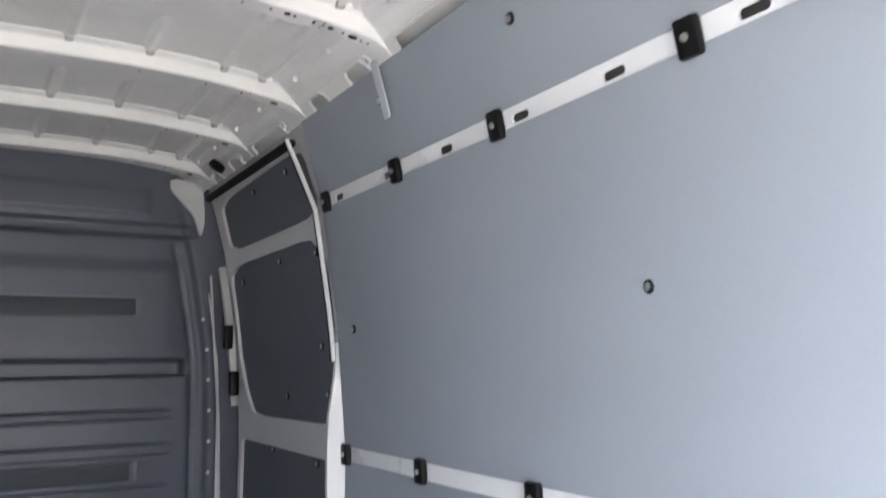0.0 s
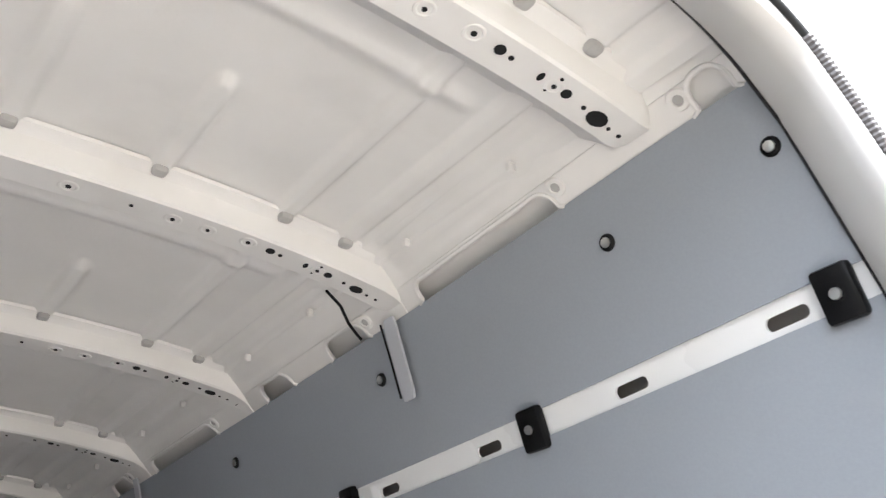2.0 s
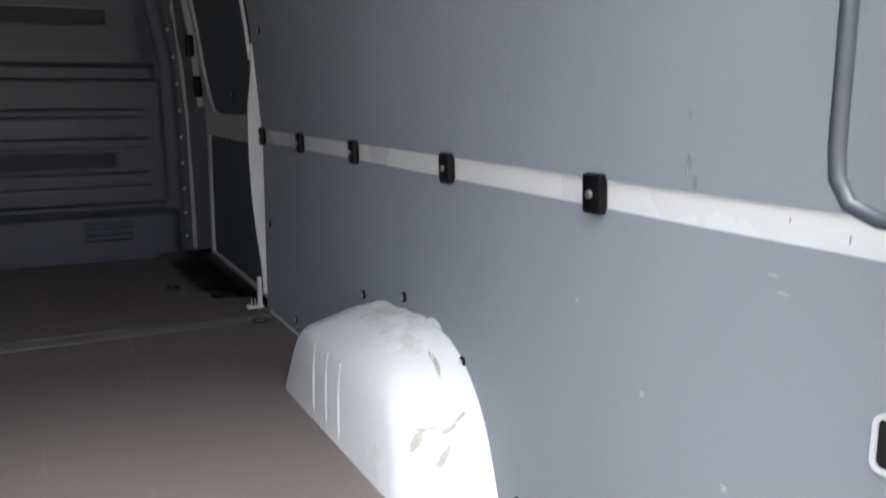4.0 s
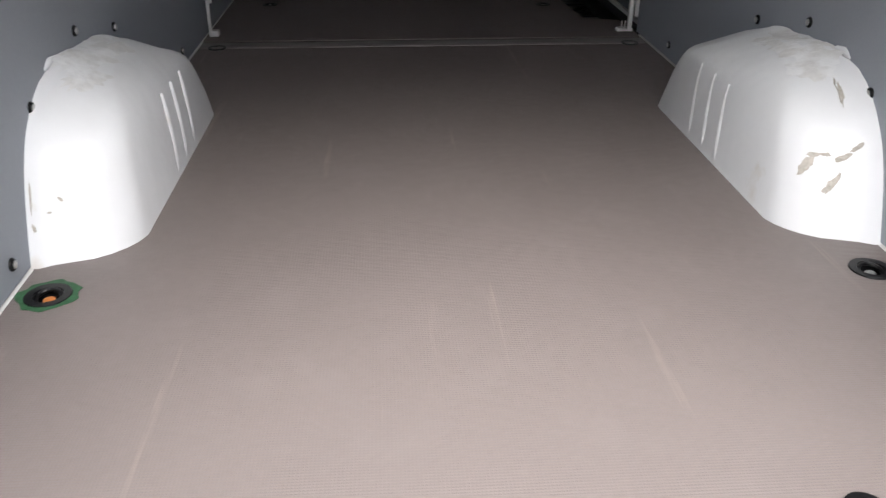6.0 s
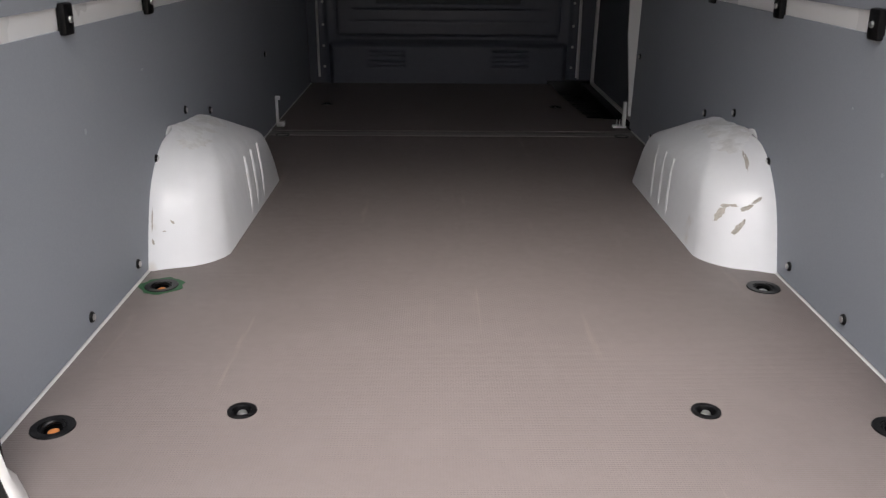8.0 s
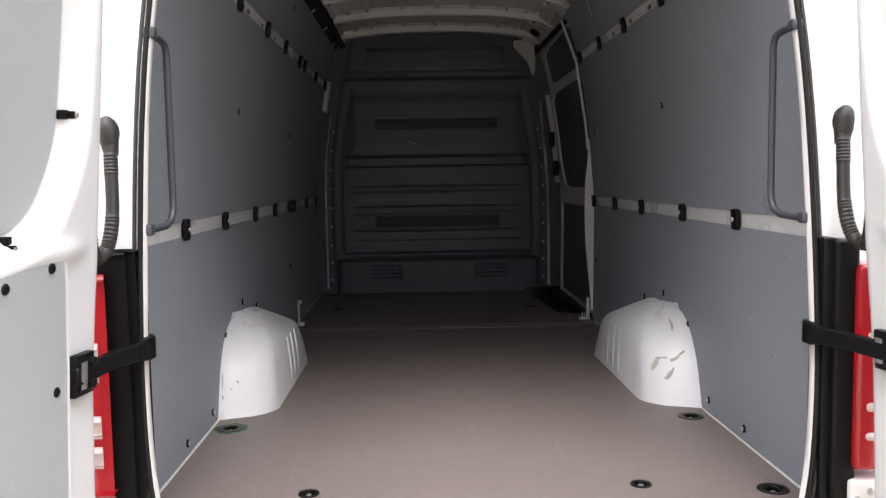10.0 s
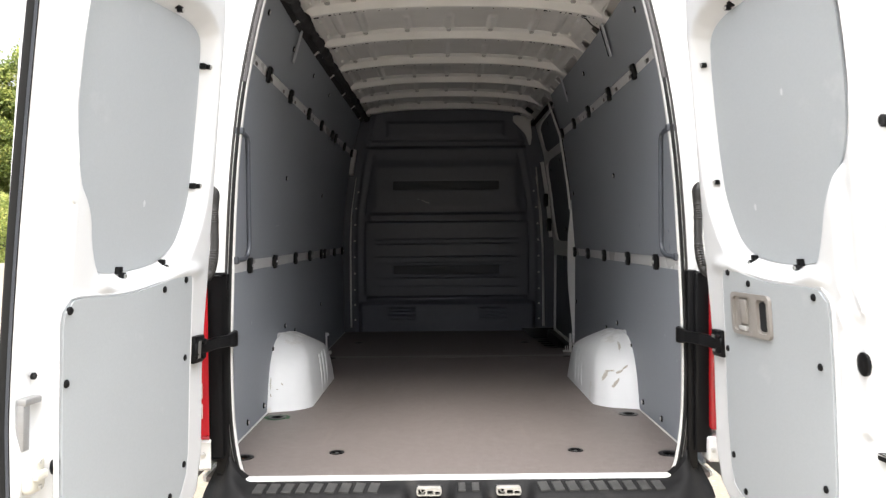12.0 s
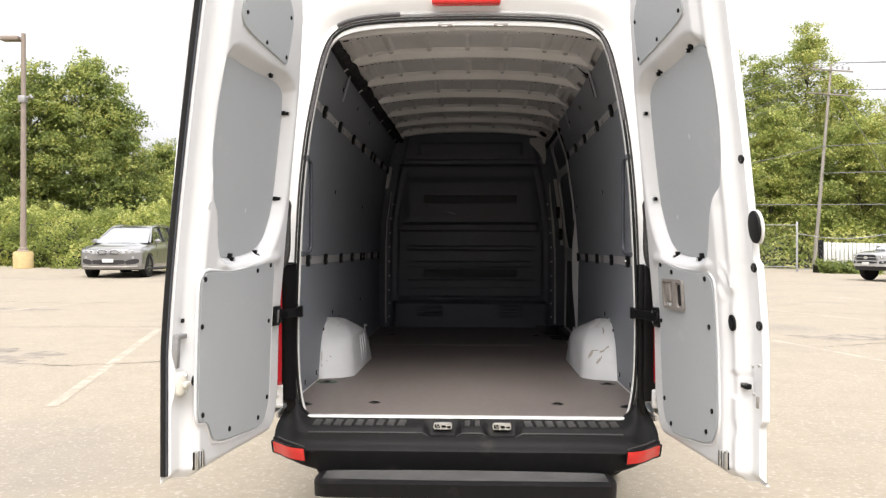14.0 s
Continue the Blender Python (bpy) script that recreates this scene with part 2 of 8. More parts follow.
def plate(bm, outline, holes, place, thick, slot=0, step=None):
    """A sheet of that outline with real holes; place(u, v, d) lays it into space, d from 0 to -thick."""
    loops = [outline] + list(holes)
    if step:        # split long edges so that the sheet can follow a bend
        dense = []
        for lp in loops:
            out = []
            for i, p in enumerate(lp):
                q = lp[(i + 1) % len(lp)]
                n = max(1, int(math.hypot(q[0] - p[0], q[1] - p[1]) / step))
                out += [(p[0] + (q[0] - p[0]) * k / n, p[1] + (q[1] - p[1]) * k / n) for k in range(n)]
            dense.append(out)
        loops = dense
    tmp = bmesh.new()
    edges, rings = [], []
    for lp in loops:
        vs = [tmp.verts.new((p[0], p[1], 0)) for p in lp]
        rings.append(vs)
        edges += [tmp.edges.new((vs[i], vs[(i + 1) % len(vs)])) for i in range(len(vs))]
    bmesh.ops.triangle_fill(tmp, edges=edges, use_beauty=True, use_dissolve=False)
    tmp.verts.index_update()
    flat = [(v.co.x, v.co.y) for v in tmp.verts]
    tris = [[v.index for v in f.verts] for f in tmp.faces]
    idx = [[v.index for v in r] for r in rings]
    tmp.free()
    top = [bm.verts.new(place(u, v, 0.0)) for u, v in flat]
    bot = [bm.verts.new(place(u, v, -thick)) for u, v in flat]
    for a in tris:
        for side, order in ((top, a), (bot, a[::-1])):
            f = bm.faces.new([side[i] for i in order])
            f.material_index = slot
    for r in idx:
        for i in range(len(r)):
            a, b = r[i], r[(i + 1) % len(r)]
            f = bm.faces.new((top[a], top[b], bot[b], bot[a]))
            f.material_index = slot
    return bm


def grid(bm, nu, nv, place, slot=0, close=None):
    """A sheet of nu x nv cells; close: a second place() for the back, which makes it solid."""
    def lay(fn):
        return [[bm.verts.new(fn(i / nu, j / nv)) for j in range(nv + 1)] for i in range(nu + 1)]

    def quads(g, flip=False):
        for i in range(nu):
            for j in range(nv):
                q = (g[i][j], g[i + 1][j], g[i + 1][j + 1], g[i][j + 1])
                f = bm.faces.new(q[::-1] if flip else q)
                f.material_index = slot
    a = lay(place)
    quads(a)
    if close:
        b = lay(close)
        quads(b, True)
        rim = [(i, 0) for i in range(nu)] + [(nu, j) for j in range(nv)] + [(i, nv) for i in range(nu, 0, -1)] + [(0, j) for j in range(nv, 0, -1)]
        for k, (i, j) in enumerate(rim):
            i2, j2 = rim[(k + 1) % len(rim)]
            f = bm.faces.new((a[i][j], b[i][j], b[i2][j2], a[i2][j2]))
            f.material_index = slot
    return bm


def tube(bm, pts, r, n=10, slot=0, closed=False, radii=None):
    """A round bar through the points."""
    pts = [Vector(p) for p in pts]
    rings = []
    up = None
    for i, p in enumerate(pts):
        a = pts[i - 1] if i or closed else p
        b = pts[(i + 1) % len(pts)] if i < len(pts) - 1 or closed else p
        d = (b - a).normalized()
        if up is None:
            up = d.orthogonal().normalized()
        up = (up - d * up.dot(d)).normalized()
        side = d.cross(up)
        rr = radii[i] if radii else r
        rings.append([bm.verts.new(p + (up * math.cos(2 * math.pi * k / n) + side * math.sin(2 * math.pi * k / n)) * rr) for k in range(n)])
    m = len(rings)
    for i in range(m if closed else m - 1):
        for k in range(n):
            f = bm.faces.new((rings[i][k], rings[i][(k + 1) % n], rings[(i + 1) % m][(k + 1) % n], rings[(i + 1) % m][k]))
            f.material_index = slot
    if not closed:
        for r0 in (rings[0][::-1], rings[-1]):
            f = bm.faces.new(r0)
            f.material_index = slot
    return bm


def lathe(bm, prof, m, n=16, slot=0, caps=(True, True)):
    """Turn a profile of (radius, height) about the z axis of m."""
    rings = []
    for r, h in prof:
        rings.append([bm.verts.new(m @ Vector((r * math.cos(2 * math.pi * k / n), r * math.sin(2 * math.pi * k / n), h))) for k in range(n)])
    for i in range(len(rings) - 1):
        for k in range(n):
            f = bm.faces.new((rings[i][k], rings[i][(k + 1) % n], rings[i + 1][(k + 1) % n], rings[i + 1][k]))
            f.material_index = slot
    for r0, on in ((rings[0][::-1], caps[0]), (rings[-1], caps[1])):
        if on:
            f = bm.faces.new(r0)
            f.material_index = slot
    return bm


def smooth(a, b, x):
    k = min(1.0, max(0.0, (x - a) / (b - a)))
    return k * k * (3 - 2 * k)


def axes(origin, x, y, z):
    m = Matrix.Identity(4)
    for i, v in enumerate((x, y, z)):
        m.col[i][:3] = Vector(v).normalized()
    m.translation = Vector(origin)
    return m


# ---- the van's lines ----
F = 0.70                       # load floor over the ground
Y_WALL = 4.30                  # bulkhead
WALL_Z = (0.60, 0.75, 1.40, 1.83, 2.22, 2.41, 2.52, 2.60)
WALL_X = (0.875, 0.876, 0.885, 0.853, 0.797, 0.744, 0.712, 0.672)


def wx(z):
    """Half the width between the linings at height z."""
    return float(np.interp(z, WALL_Z, WALL_X))


def yo(z):
    """How far the tail leans forward at height z."""
    return 0.15 * max(0.0, (z - 1.1) / 1.4) ** 1.3


def lining_top(y):
    """Upper edge of the lining, a little higher towards the tail."""
    return float(np.interp(y, (0.1, 0.4, 1.0, 1.65, 3.0), (2.525, 2.518, 2.499, 2.493, 2.489)))


def on_wall(side, d0=0.0):
    """Lays (y, z) on a side wall; d goes towards the middle of the van."""
    def place(y, z, d):
        e = 0.01
        t = Vector((wx(z + e) - wx(z - e), 0, 2 * e)).normalized()
        nrm = Vector((-t.z, 0, t.x))
        p = Vector((wx(z), y, z)) + nrm * (d + d0)
        return Vector((side * p.x, p.y, p.z))
    return place


def wall_frame(side, y, z):
    """A frame on a side wall: x along the van, y up the wall, z into the van."""
    f = on_wall(side)
    o = f(y, z, 0)
    up = (f(y, z + 0.01, 0) - f(y, z - 0.01, 0)).normalized()
    n = (f(y, z, 0.01) - o).normalized()
    return axes(o, up.cross(n), up, n)


van = new("cargo_van")
tagged(van, "white high-roof cargo van, grey lined load bay, rear doors open", "van")


# ---- load bay: floor ----
def circle(cx, cy, r, n=20):
    return [(cx + r * math.cos(2 * math.pi * k / n), cy + r * math.sin(2 * math.pi * k / n)) for k in range(n)]


RINGS = [(-0.457, 0.316, 0.0255, 0), (0.455, 0.318, 0.0255, 0), (-0.800, 0.256, 0.036, 1), (0.797, 0.256, 0.036, 1),
         (-0.806, 0.938, 0.038, 2), (0.800, 0.942, 0.038, 1), (-0.69, 3.55, 0.03, 0), (0.585, 3.50, 0.03, 0), (0.80, 2.76, 0.03, 1), (-0.80, 2.76, 0.03, 1)]


def flat(z):
    return lambda u, v, d: Vector((u, v, z + d))


def build_floor():
    bm = bmesh.new()
    plate(bm, [(-0.869, 0.012), (0.869, 0.012), (0.869, 2.858), (-0.869, 2.858)],
          [circle(x, y, r - 0.002) for x, y, r, k in RINGS if y < 2.8], flat(F), 0.018)
    part("floor_board", bm, FLOOR, van, "brown mesh-faced plywood load floor with scratches", smooth=False)
    bm = bmesh.new()
    plate(bm, [(-0.873, 2.868), (0.870, 2.868), (0.870, 3.16), (0.715, 3.20), (0.665, 3.9), (0.665, 4.285), (-0.873, 4.285)],
          [circle(x, y, r - 0.002) for x, y, r, k in RINGS if y > 2.8], flat(F), 0.018)
    part("floor_board", bm, FLOOR, van, "brown mesh-faced plywood floor towards the bulkhead", smooth=False)
    bm = bmesh.new()
    box(bm, -0.866, 0.866, 2.752, 2.830, F - 0.001, F + 0.0025, 0.001)
    part("joint_strip", bm, STRIP, van, "flat grey strip over the floor joint")
    bm = bmesh.new()
    box(bm, -0.866, 0.866, 2.857, 2.869, F - 0.02, F - 0.004, 0.001)
    part("joint_gap", bm, HOLE, van, "dark joint between the floor boards")
    bm = bmesh.new()
    box(bm, -0.84, 0.84, 0.0, 4.40, F - 0.16, F - 0.08, 0.01)
    part("underfloor", bm, BLACK, van)
    for s in (-1, 1):
        bm = bmesh.new()
        box(bm, s * 0.8693, s * 0.884, 0.03, 2.90 if s > 0 else 4.28, F - 0.02, F - 0.001, 0.001)
        part("floor_edge_strip", bm, WHITE, van, "narrow white painted edge along the lining")
    # the painted sill at the tail
    bm = bmesh.new()
    box(bm, -0.738, 0.738, -0.030, 0.011, F - 0.012, F + 0.003, 0.005, seg=3)
    part("sill", bm, WHITE, van, "white painted load sill")
    # side step well
    bm = bmesh.new()
    box(bm, 0.66, 0.90, 3.16, 4.29, F - 0.078, F - 0.07)
    for i in range(7):
        box(bm, 0.70, 0.86, 3.28 + i * 0.13, 3.33 + i * 0.13, F - 0.072, F - 0.064, 0.002)
    part("side_step", bm, BLACK, van, "black ribbed plastic side step")
    bm = bmesh.new()
    box(bm, 0.862, 0.92, 2.98, 4.30, 0.50, F + 0.004, 0.004)
    box(bm, 0.64, 0.92, 4.287, 4.34, 0.50, F + 0.02, 0.004)
    part("well_lining", bm, BLACK, van)


def build_ring(x, y, r, kind):
    """A sunk lashing point: flange, cup, and either a bolt or a folding eye."""
    m = Matrix.Translation((x, y, F))
    bm = bmesh.new()
    lathe(bm, [(r * 0.70, 0.0005), (r * 0.74, 0.003), (r * 1.12, 0.003), (r * 1.16, 0.0002), (r * 1.0, -0.003), (r * 0.98, -0.03), (r * 0.66, -0.03), (r * 0.70, 0.0005)], m, 24, caps=(False, False))
    cup = part("lashing_point", bm, BLACK, van, "black sunken lashing cup in the floor")
    bm = bmesh.new()
    lathe(bm, [(r * 0.98, -0.026), (r * 0.2, -0.027)], m, 20)
    part("cup_floor", bm, HOLE, cup)
    if kind == 0:
        bm = bmesh.new()
        lathe(bm, [(r * 0.40, -0.026), (r * 0.40, -0.006), (r * 0.30, -0.001), (r * 0.05, 0.0)], m, 12)
        box(bm, x - r * 0.18, x + r * 0.18, y - r * 0.5, y - r * 0.1, F - 0.024, F - 0.004, 0.002)
        part("bolt", bm, STEEL, cup, "bright steel bolt head")
    else:
        bm = bmesh.new()
        pts = [(x + r * 0.62 * math.cos(a), y + r * 0.62 * math.sin(a), F - 0.006 + 0.006 * math.sin(a)) for a in [2 * math.pi * k / 20 for k in range(20)]]
        tube(bm, pts, 0.0045, 8, closed=True)
        part("eye", bm, BLACK, cup, "folded black lashing eye")
        bm = bmesh.new()
        lathe(bm, [(r * 0.3, -0.026), (r * 0.3, -0.008), (r * 0.1, -0.004)], m, 12)
        part("bolt", bm, STEEL if x > 0 else RUST, cup, "bright bolt head" if x > 0 else "orange rusty bolt head")
    if kind == 2:
        bm = bmesh.new()
        rnd = random.Random(int(900 + x * 100))
        out = [(x + r * (1.55 + rnd.uniform(-0.28, 0.2)) * math.cos(2 * math.pi * k / 26), y + r * (1.45 + rnd.uniform(-0.24, 0.2)) * math.sin(2 * math.pi * k / 26)) for k in range(26)]
        plate(bm, out, [circle(x, y, r * 1.02)], flat(F + 0.0012), 0.0008)
        part("paint_smear", bm, GREEN, cup, "ragged dark green paint round the cup", smooth=False)


# ---- load bay: linings ----
U_CLIPS = (0.248, 0.770, 1.305, 1.878, 2.379, 2.885)
L_CLIPS = (0.19, 0.755, 1.298, 1.892, 2.41, 2.916)
MORE_LEFT = (3.08, 3.62, 4.14)
SLOTS = (0.323, 0.576, 0.890, 1.183, 1.50, 1.80, 2.12, 2.445, 2.80)


def rail_z(y):
    """Height of the slotted rail, which rises a little towards the tail."""
    return float(np.interp(y, (0.1, 0.25, 0.58, 0.77, 1.30, 1.88), (2.246, 2.243, 2.233, 2.228, 2.222, 2.219)))


def rear_edge(z):
    """Rear end of the lining."""
    return 0.105 + yo(z) * 0.80


def build_screw():
    bm = bmesh.new()
    lathe(bm, [(0.0135, -0.002), (0.0135, 0.002), (0.0115, 0.005), (0.0085, 0.006), (0.0078, 0.0045)], Matrix.Identity(4), 14, 0)
    lathe(bm, [(0.0084, 0.003), (0.0076, 0.0078), (0.0035, 0.009)], Matrix.Identity(4), 8, 1)
    return part("screw", bm, [BLACK, STEEL], None, "screw with a black washer")


def build_clip():
    bm = bmesh.new()
    box(bm, -0.0245, 0.0245, -0.034, 0.034, -0.004, 0.016, 0.006, 0)
    lathe(bm, [(0.0105, 0.0155), (0.0105, 0.0164), (0.008, 0.0166)], Matrix.Identity(4), 12, 0)
    lathe(bm, [(0.0078, 0.016), (0.007, 0.021), (0.003, 0.0215)], Matrix.Identity(4), 8, 1)
    return part("clip", bm, [BLACK, STEEL], None, "black plastic clip with a steel screw")


MARK = material("dark_scuff", (0.235, 0.258, 0.288), 0.7, vary=0.2, grain=200, bump=0.05)
RUB = material("pale_scuff", (0.40, 0.43, 0.46), 0.7, vary=0.2, grain=200, bump=0.05)


def build_side(side, proto_screw, proto_clip):
    y_end = 2.935 if side > 0 else 4.19
    place = on_wall(side)
    boards = []
    for z0, z1 in ((F + 0.004, 1.379), (1.427, 2.213), (2.250, 2.5)):
        n = max(2, int((z1 - z0) / 0.06))
        zs = [z0 + (z1 - z0) * k / n for k in range(n + 1)]
        bm = bmesh.new()
        # strips, so that the board follows the bend of the wall
        def lay(i, j, d):
            z = zs[round(j * n)]
            y = rear_edge(z) * (1 - i) + y_end * i
            if z1 == 2.5:
                low_ = rail_z(y) + 0.025
                z = low_ + (lining_top(y) - low_) * j
            elif z1 == 2.213:
                z += (rail_z(y) - 0.017 - z1) * smooth(0.5, 1.0, j)
            return place(y, z, d)
        grid(bm, 36, n, lambda i, j: lay(i, j, 0.0), 0, lambda i, j: lay(i, j, -0.009))
        boards.append(part("wall_board", bm, PANEL, van, "blue-grey lining board with faint scuffs", angle=50))
    # rails of painted steel behind the gaps
    bm = bmesh.new()
    holes = [rrect(y - 0.030, y + 0.030, -0.0085, 0.0085, 0.0082) for y in SLOTS + ((3.1, 3.42, 3.75) if side < 0 else ())]
    behind = on_wall(side, -0.006)
    plate(bm, [(rear_edge(2.2) - 0.03, -0.028), (y_end, -0.028), (y_end, 0.036), (rear_edge(2.2) - 0.03, 0.036)], holes, lambda y, z, d: behind(y, rail_z(y) + z, d), 0.004, step=0.15)
    upper = part("slotted_rail", bm, RAIL_WHITE, van, "white steel rail with oblong slots", smooth=False)
    bm = bmesh.new()
    plate(bm, [(rear_edge(2.2) - 0.03, 2.17), (y_end, 2.17), (y_end, 2.26), (rear_edge(2.2) - 0.03, 2.26)], [], on_wall(side, -0.045), 0.004)
    part("rail_backing", bm, TAUPE, upper, smooth=False)
    bm = bmesh.new()
    plate(bm, [(0.10, 1.37), (y_end, 1.37), (y_end, 1.455), (0.10, 1.455)], [], on_wall(side, -0.006), 0.004)
    lower = part("plain_rail", bm, RAIL_WHITE, van, "plain white painted steel rail", smooth=False)
    extra = MORE_LEFT if side < 0 else ()
    for y in U_CLIPS + extra:
        again(proto_clip, wall_frame(side, y, rail_z(y)), upper)
    for y in L_CLIPS + extra:
        again(proto_clip, wall_frame(side, y, 1.402), lower)
    low, mid, top = boards
    for y, z in ((0.976, 0.748), (0.655, 0.742), (1.221, 0.974), (1.545, 1.053), (1.832, 0.996), (2.18, 0.75), (2.52, 0.752), (2.86, 1.06)):
        again(proto_screw, wall_frame(side, y, z), low)
    for y, z in ((1.486, 1.828), (0.165, 1.80), (2.80, 1.80)):
        again(proto_screw, wall_frame(side, y, z), mid)
    for y in (0.252, 0.525, 1.115, 1.745, 2.373):
        again(proto_screw, wall_frame(side, y, float(np.interp(y, (0.25, 0.525, 1.115, 1.745), (2.434, 2.430, 2.414, 2.409)))), top)
    if side > 0:        # knocks and rubs near the tail
        rnd = random.Random(8)
        for y, z, w, h in ((0.537, 1.535, 0.007, 0.010), (0.538, 1.470, 0.010, 0.016), (0.528, 1.442, 0.006, 0.014), (0.545, 1.455, 0.004, 0.005), (1.02, 1.56, 0.004, 0.012), (0.30, 1.62, 0.003, 0.004)):
            bm = bmesh.new()
            plate(bm, [(y + w * rnd.uniform(0.4, 1.0) * math.cos(k * 0.698), z + h * rnd.uniform(0.4, 1.0) * math.sin(k * 0.698)) for k in range(9)], [], on_wall(side, 0.0012), 0.001)
            part("scuff", bm, MARK, mid, "small grey knock in the board", smooth=False)
        for y, z, w, h in ((0.382, 1.336, 0.012, 0.003), (0.366, 1.316, 0.014, 0.003), (0.62, 1.10, 0.005, 0.006), (0.44, 1.02, 0.004, 0.007), (0.80, 1.21, 0.004, 0.004)):
            bm = bmesh.new()
            plate(bm, [(y + w * rnd.uniform(0.4, 1.0) * math.cos(k * 0.698) + 0.5 * h * math.sin(k), z + h * rnd.uniform(0.4, 1.0) * math.sin(k * 0.698)) for k in range(9)], [], on_wall(side, 0.0012), 0.001)
            part("scuff", bm, RUB, low, "pale rub mark on the board", smooth=False)
        for y, z in ((0.368, 1.405), (0.282, 1.399)):
            bm = bmesh.new()
            plate(bm, rrect(y - 0.001, y + 0.001, z - 0.007, z + 0.007, 0.0009), [], on_wall(side, -0.0045), 0.001)
            part("scratch", bm, MARK, lower)
    else:
        rnd = random.Random(14)
        for y, z, w, h in ((1.33, 1.58, 0.06, 0.003), (1.42, 1.592, 0.03, 0.002), (2.72, 1.57, 0.09, 0.004), (2.38, 1.607, 0.05, 0.002), (1.20, 1.23, 0.010, 0.006), (0.78, 1.15, 0.008, 0.010)):
            bm = bmesh.new()
            plate(bm, [(y + w * rnd.uniform(0.5, 1.0) * math.cos(k * 0.571), z + h * rnd.uniform(0.4, 1.0) * math.sin(k * 0.571) + 0.08 * w * math.cos(k * 0.571)) for k in range(11)], [], on_wall(side, 0.0012), 0.001)
            part("scuff", bm, RUB, mid if z > 1.4 else low, "pale rub mark on the board", smooth=False)
    # outer skin behind the lining
    bm = bmesh.new()
    zs = [0.66, 0.8, 1.2, 1.5, 1.9, 2.3, 2.5, 2.62]
    xs = [0.95, 0.975, 0.995, 0.985, 0.955, 0.895, 0.84, 0.77]
    grid(bm, 12, 7, lambda i, j: Vector((side * xs[round(j * 7)], 0.06 + yo(zs[round(j * 7)]) + i * 4.3, zs[round(j * 7)])), 0,
         lambda i, j: Vector((side * (xs[round(j * 7)] - 0.012), 0.06 + yo(zs[round(j * 7)]) + i * 4.3, zs[round(j * 7)])))
    part("body_side", bm, WHITE, van, "white painted body side")
    # grab bar beside the tail opening
    bm = bmesh.new()
    pts = [(0.768, 0.045, 1.444), (0.760, 0.10, 1.443), (0.752, 0.145, 1.446), (0.747, 0.175, 1.458), (0.745, 0.189, 1.482)]
    pts += [(0.745, 0.192 - 0.001 * k / 8, 1.51 + 0.0425 * k) for k in range(9)]
    pts += [(0.745, 0.190, 1.872), (0.746, 0.180, 1.888), (0.749, 0.155, 1.896), (0.752, 0.115, 1.898), (0.755, 0.070, 1.896)]
    tube(bm, [(side * (x + 0.010), y + (0.012 if y > 0.12 else 0.0), z) for x, y, z in pts], 0.0088, 12)
    bar_ob = part("grab_bar", bm, GREY_BAR, van, "dark grey coated steel grab bar")
    for x, y, z in ((0.768, 0.045, 1.444), (0.752, 0.08, 1.896)):
        bm = bmesh.new()
        box(bm, side * x - 0.014, side * x + 0.014, y - 0.020, y + 0.010, z - 0.013, z + 0.013, 0.005)
        part("foot", bm, GREY_BAR, bar_ob)


def build_sockets():
    """Two small framed openings low in the right lining beside the tail."""
    for y0, y1, z0, z1, r in ((0.128, 0.214, 1.283, 1.357, 0.030), (0.130, 0.224, 1.142, 1.212, 0.014)):
        bm = bmesh.new()
        plate(bm, rrect(y0, y1, z0, z1, r), [rrect(y0 + 0.006, y1 - 0.006, z0 + 0.006, z1 - 0.006, r - 0.005)], on_wall(1, 0.006), 0.006)
        rim = part("panel_cutout", bm, WHITE, van, "white rim of a dark cutout in the lining")
        bm = bmesh.new()
        plate(bm, rrect(y0 + 0.004, y1 - 0.004, z0 + 0.004, z1 - 0.004, r - 0.004), [], on_wall(1, 0.002), 0.001)
        part("cavity", bm, HOLE, rim, smooth=False)


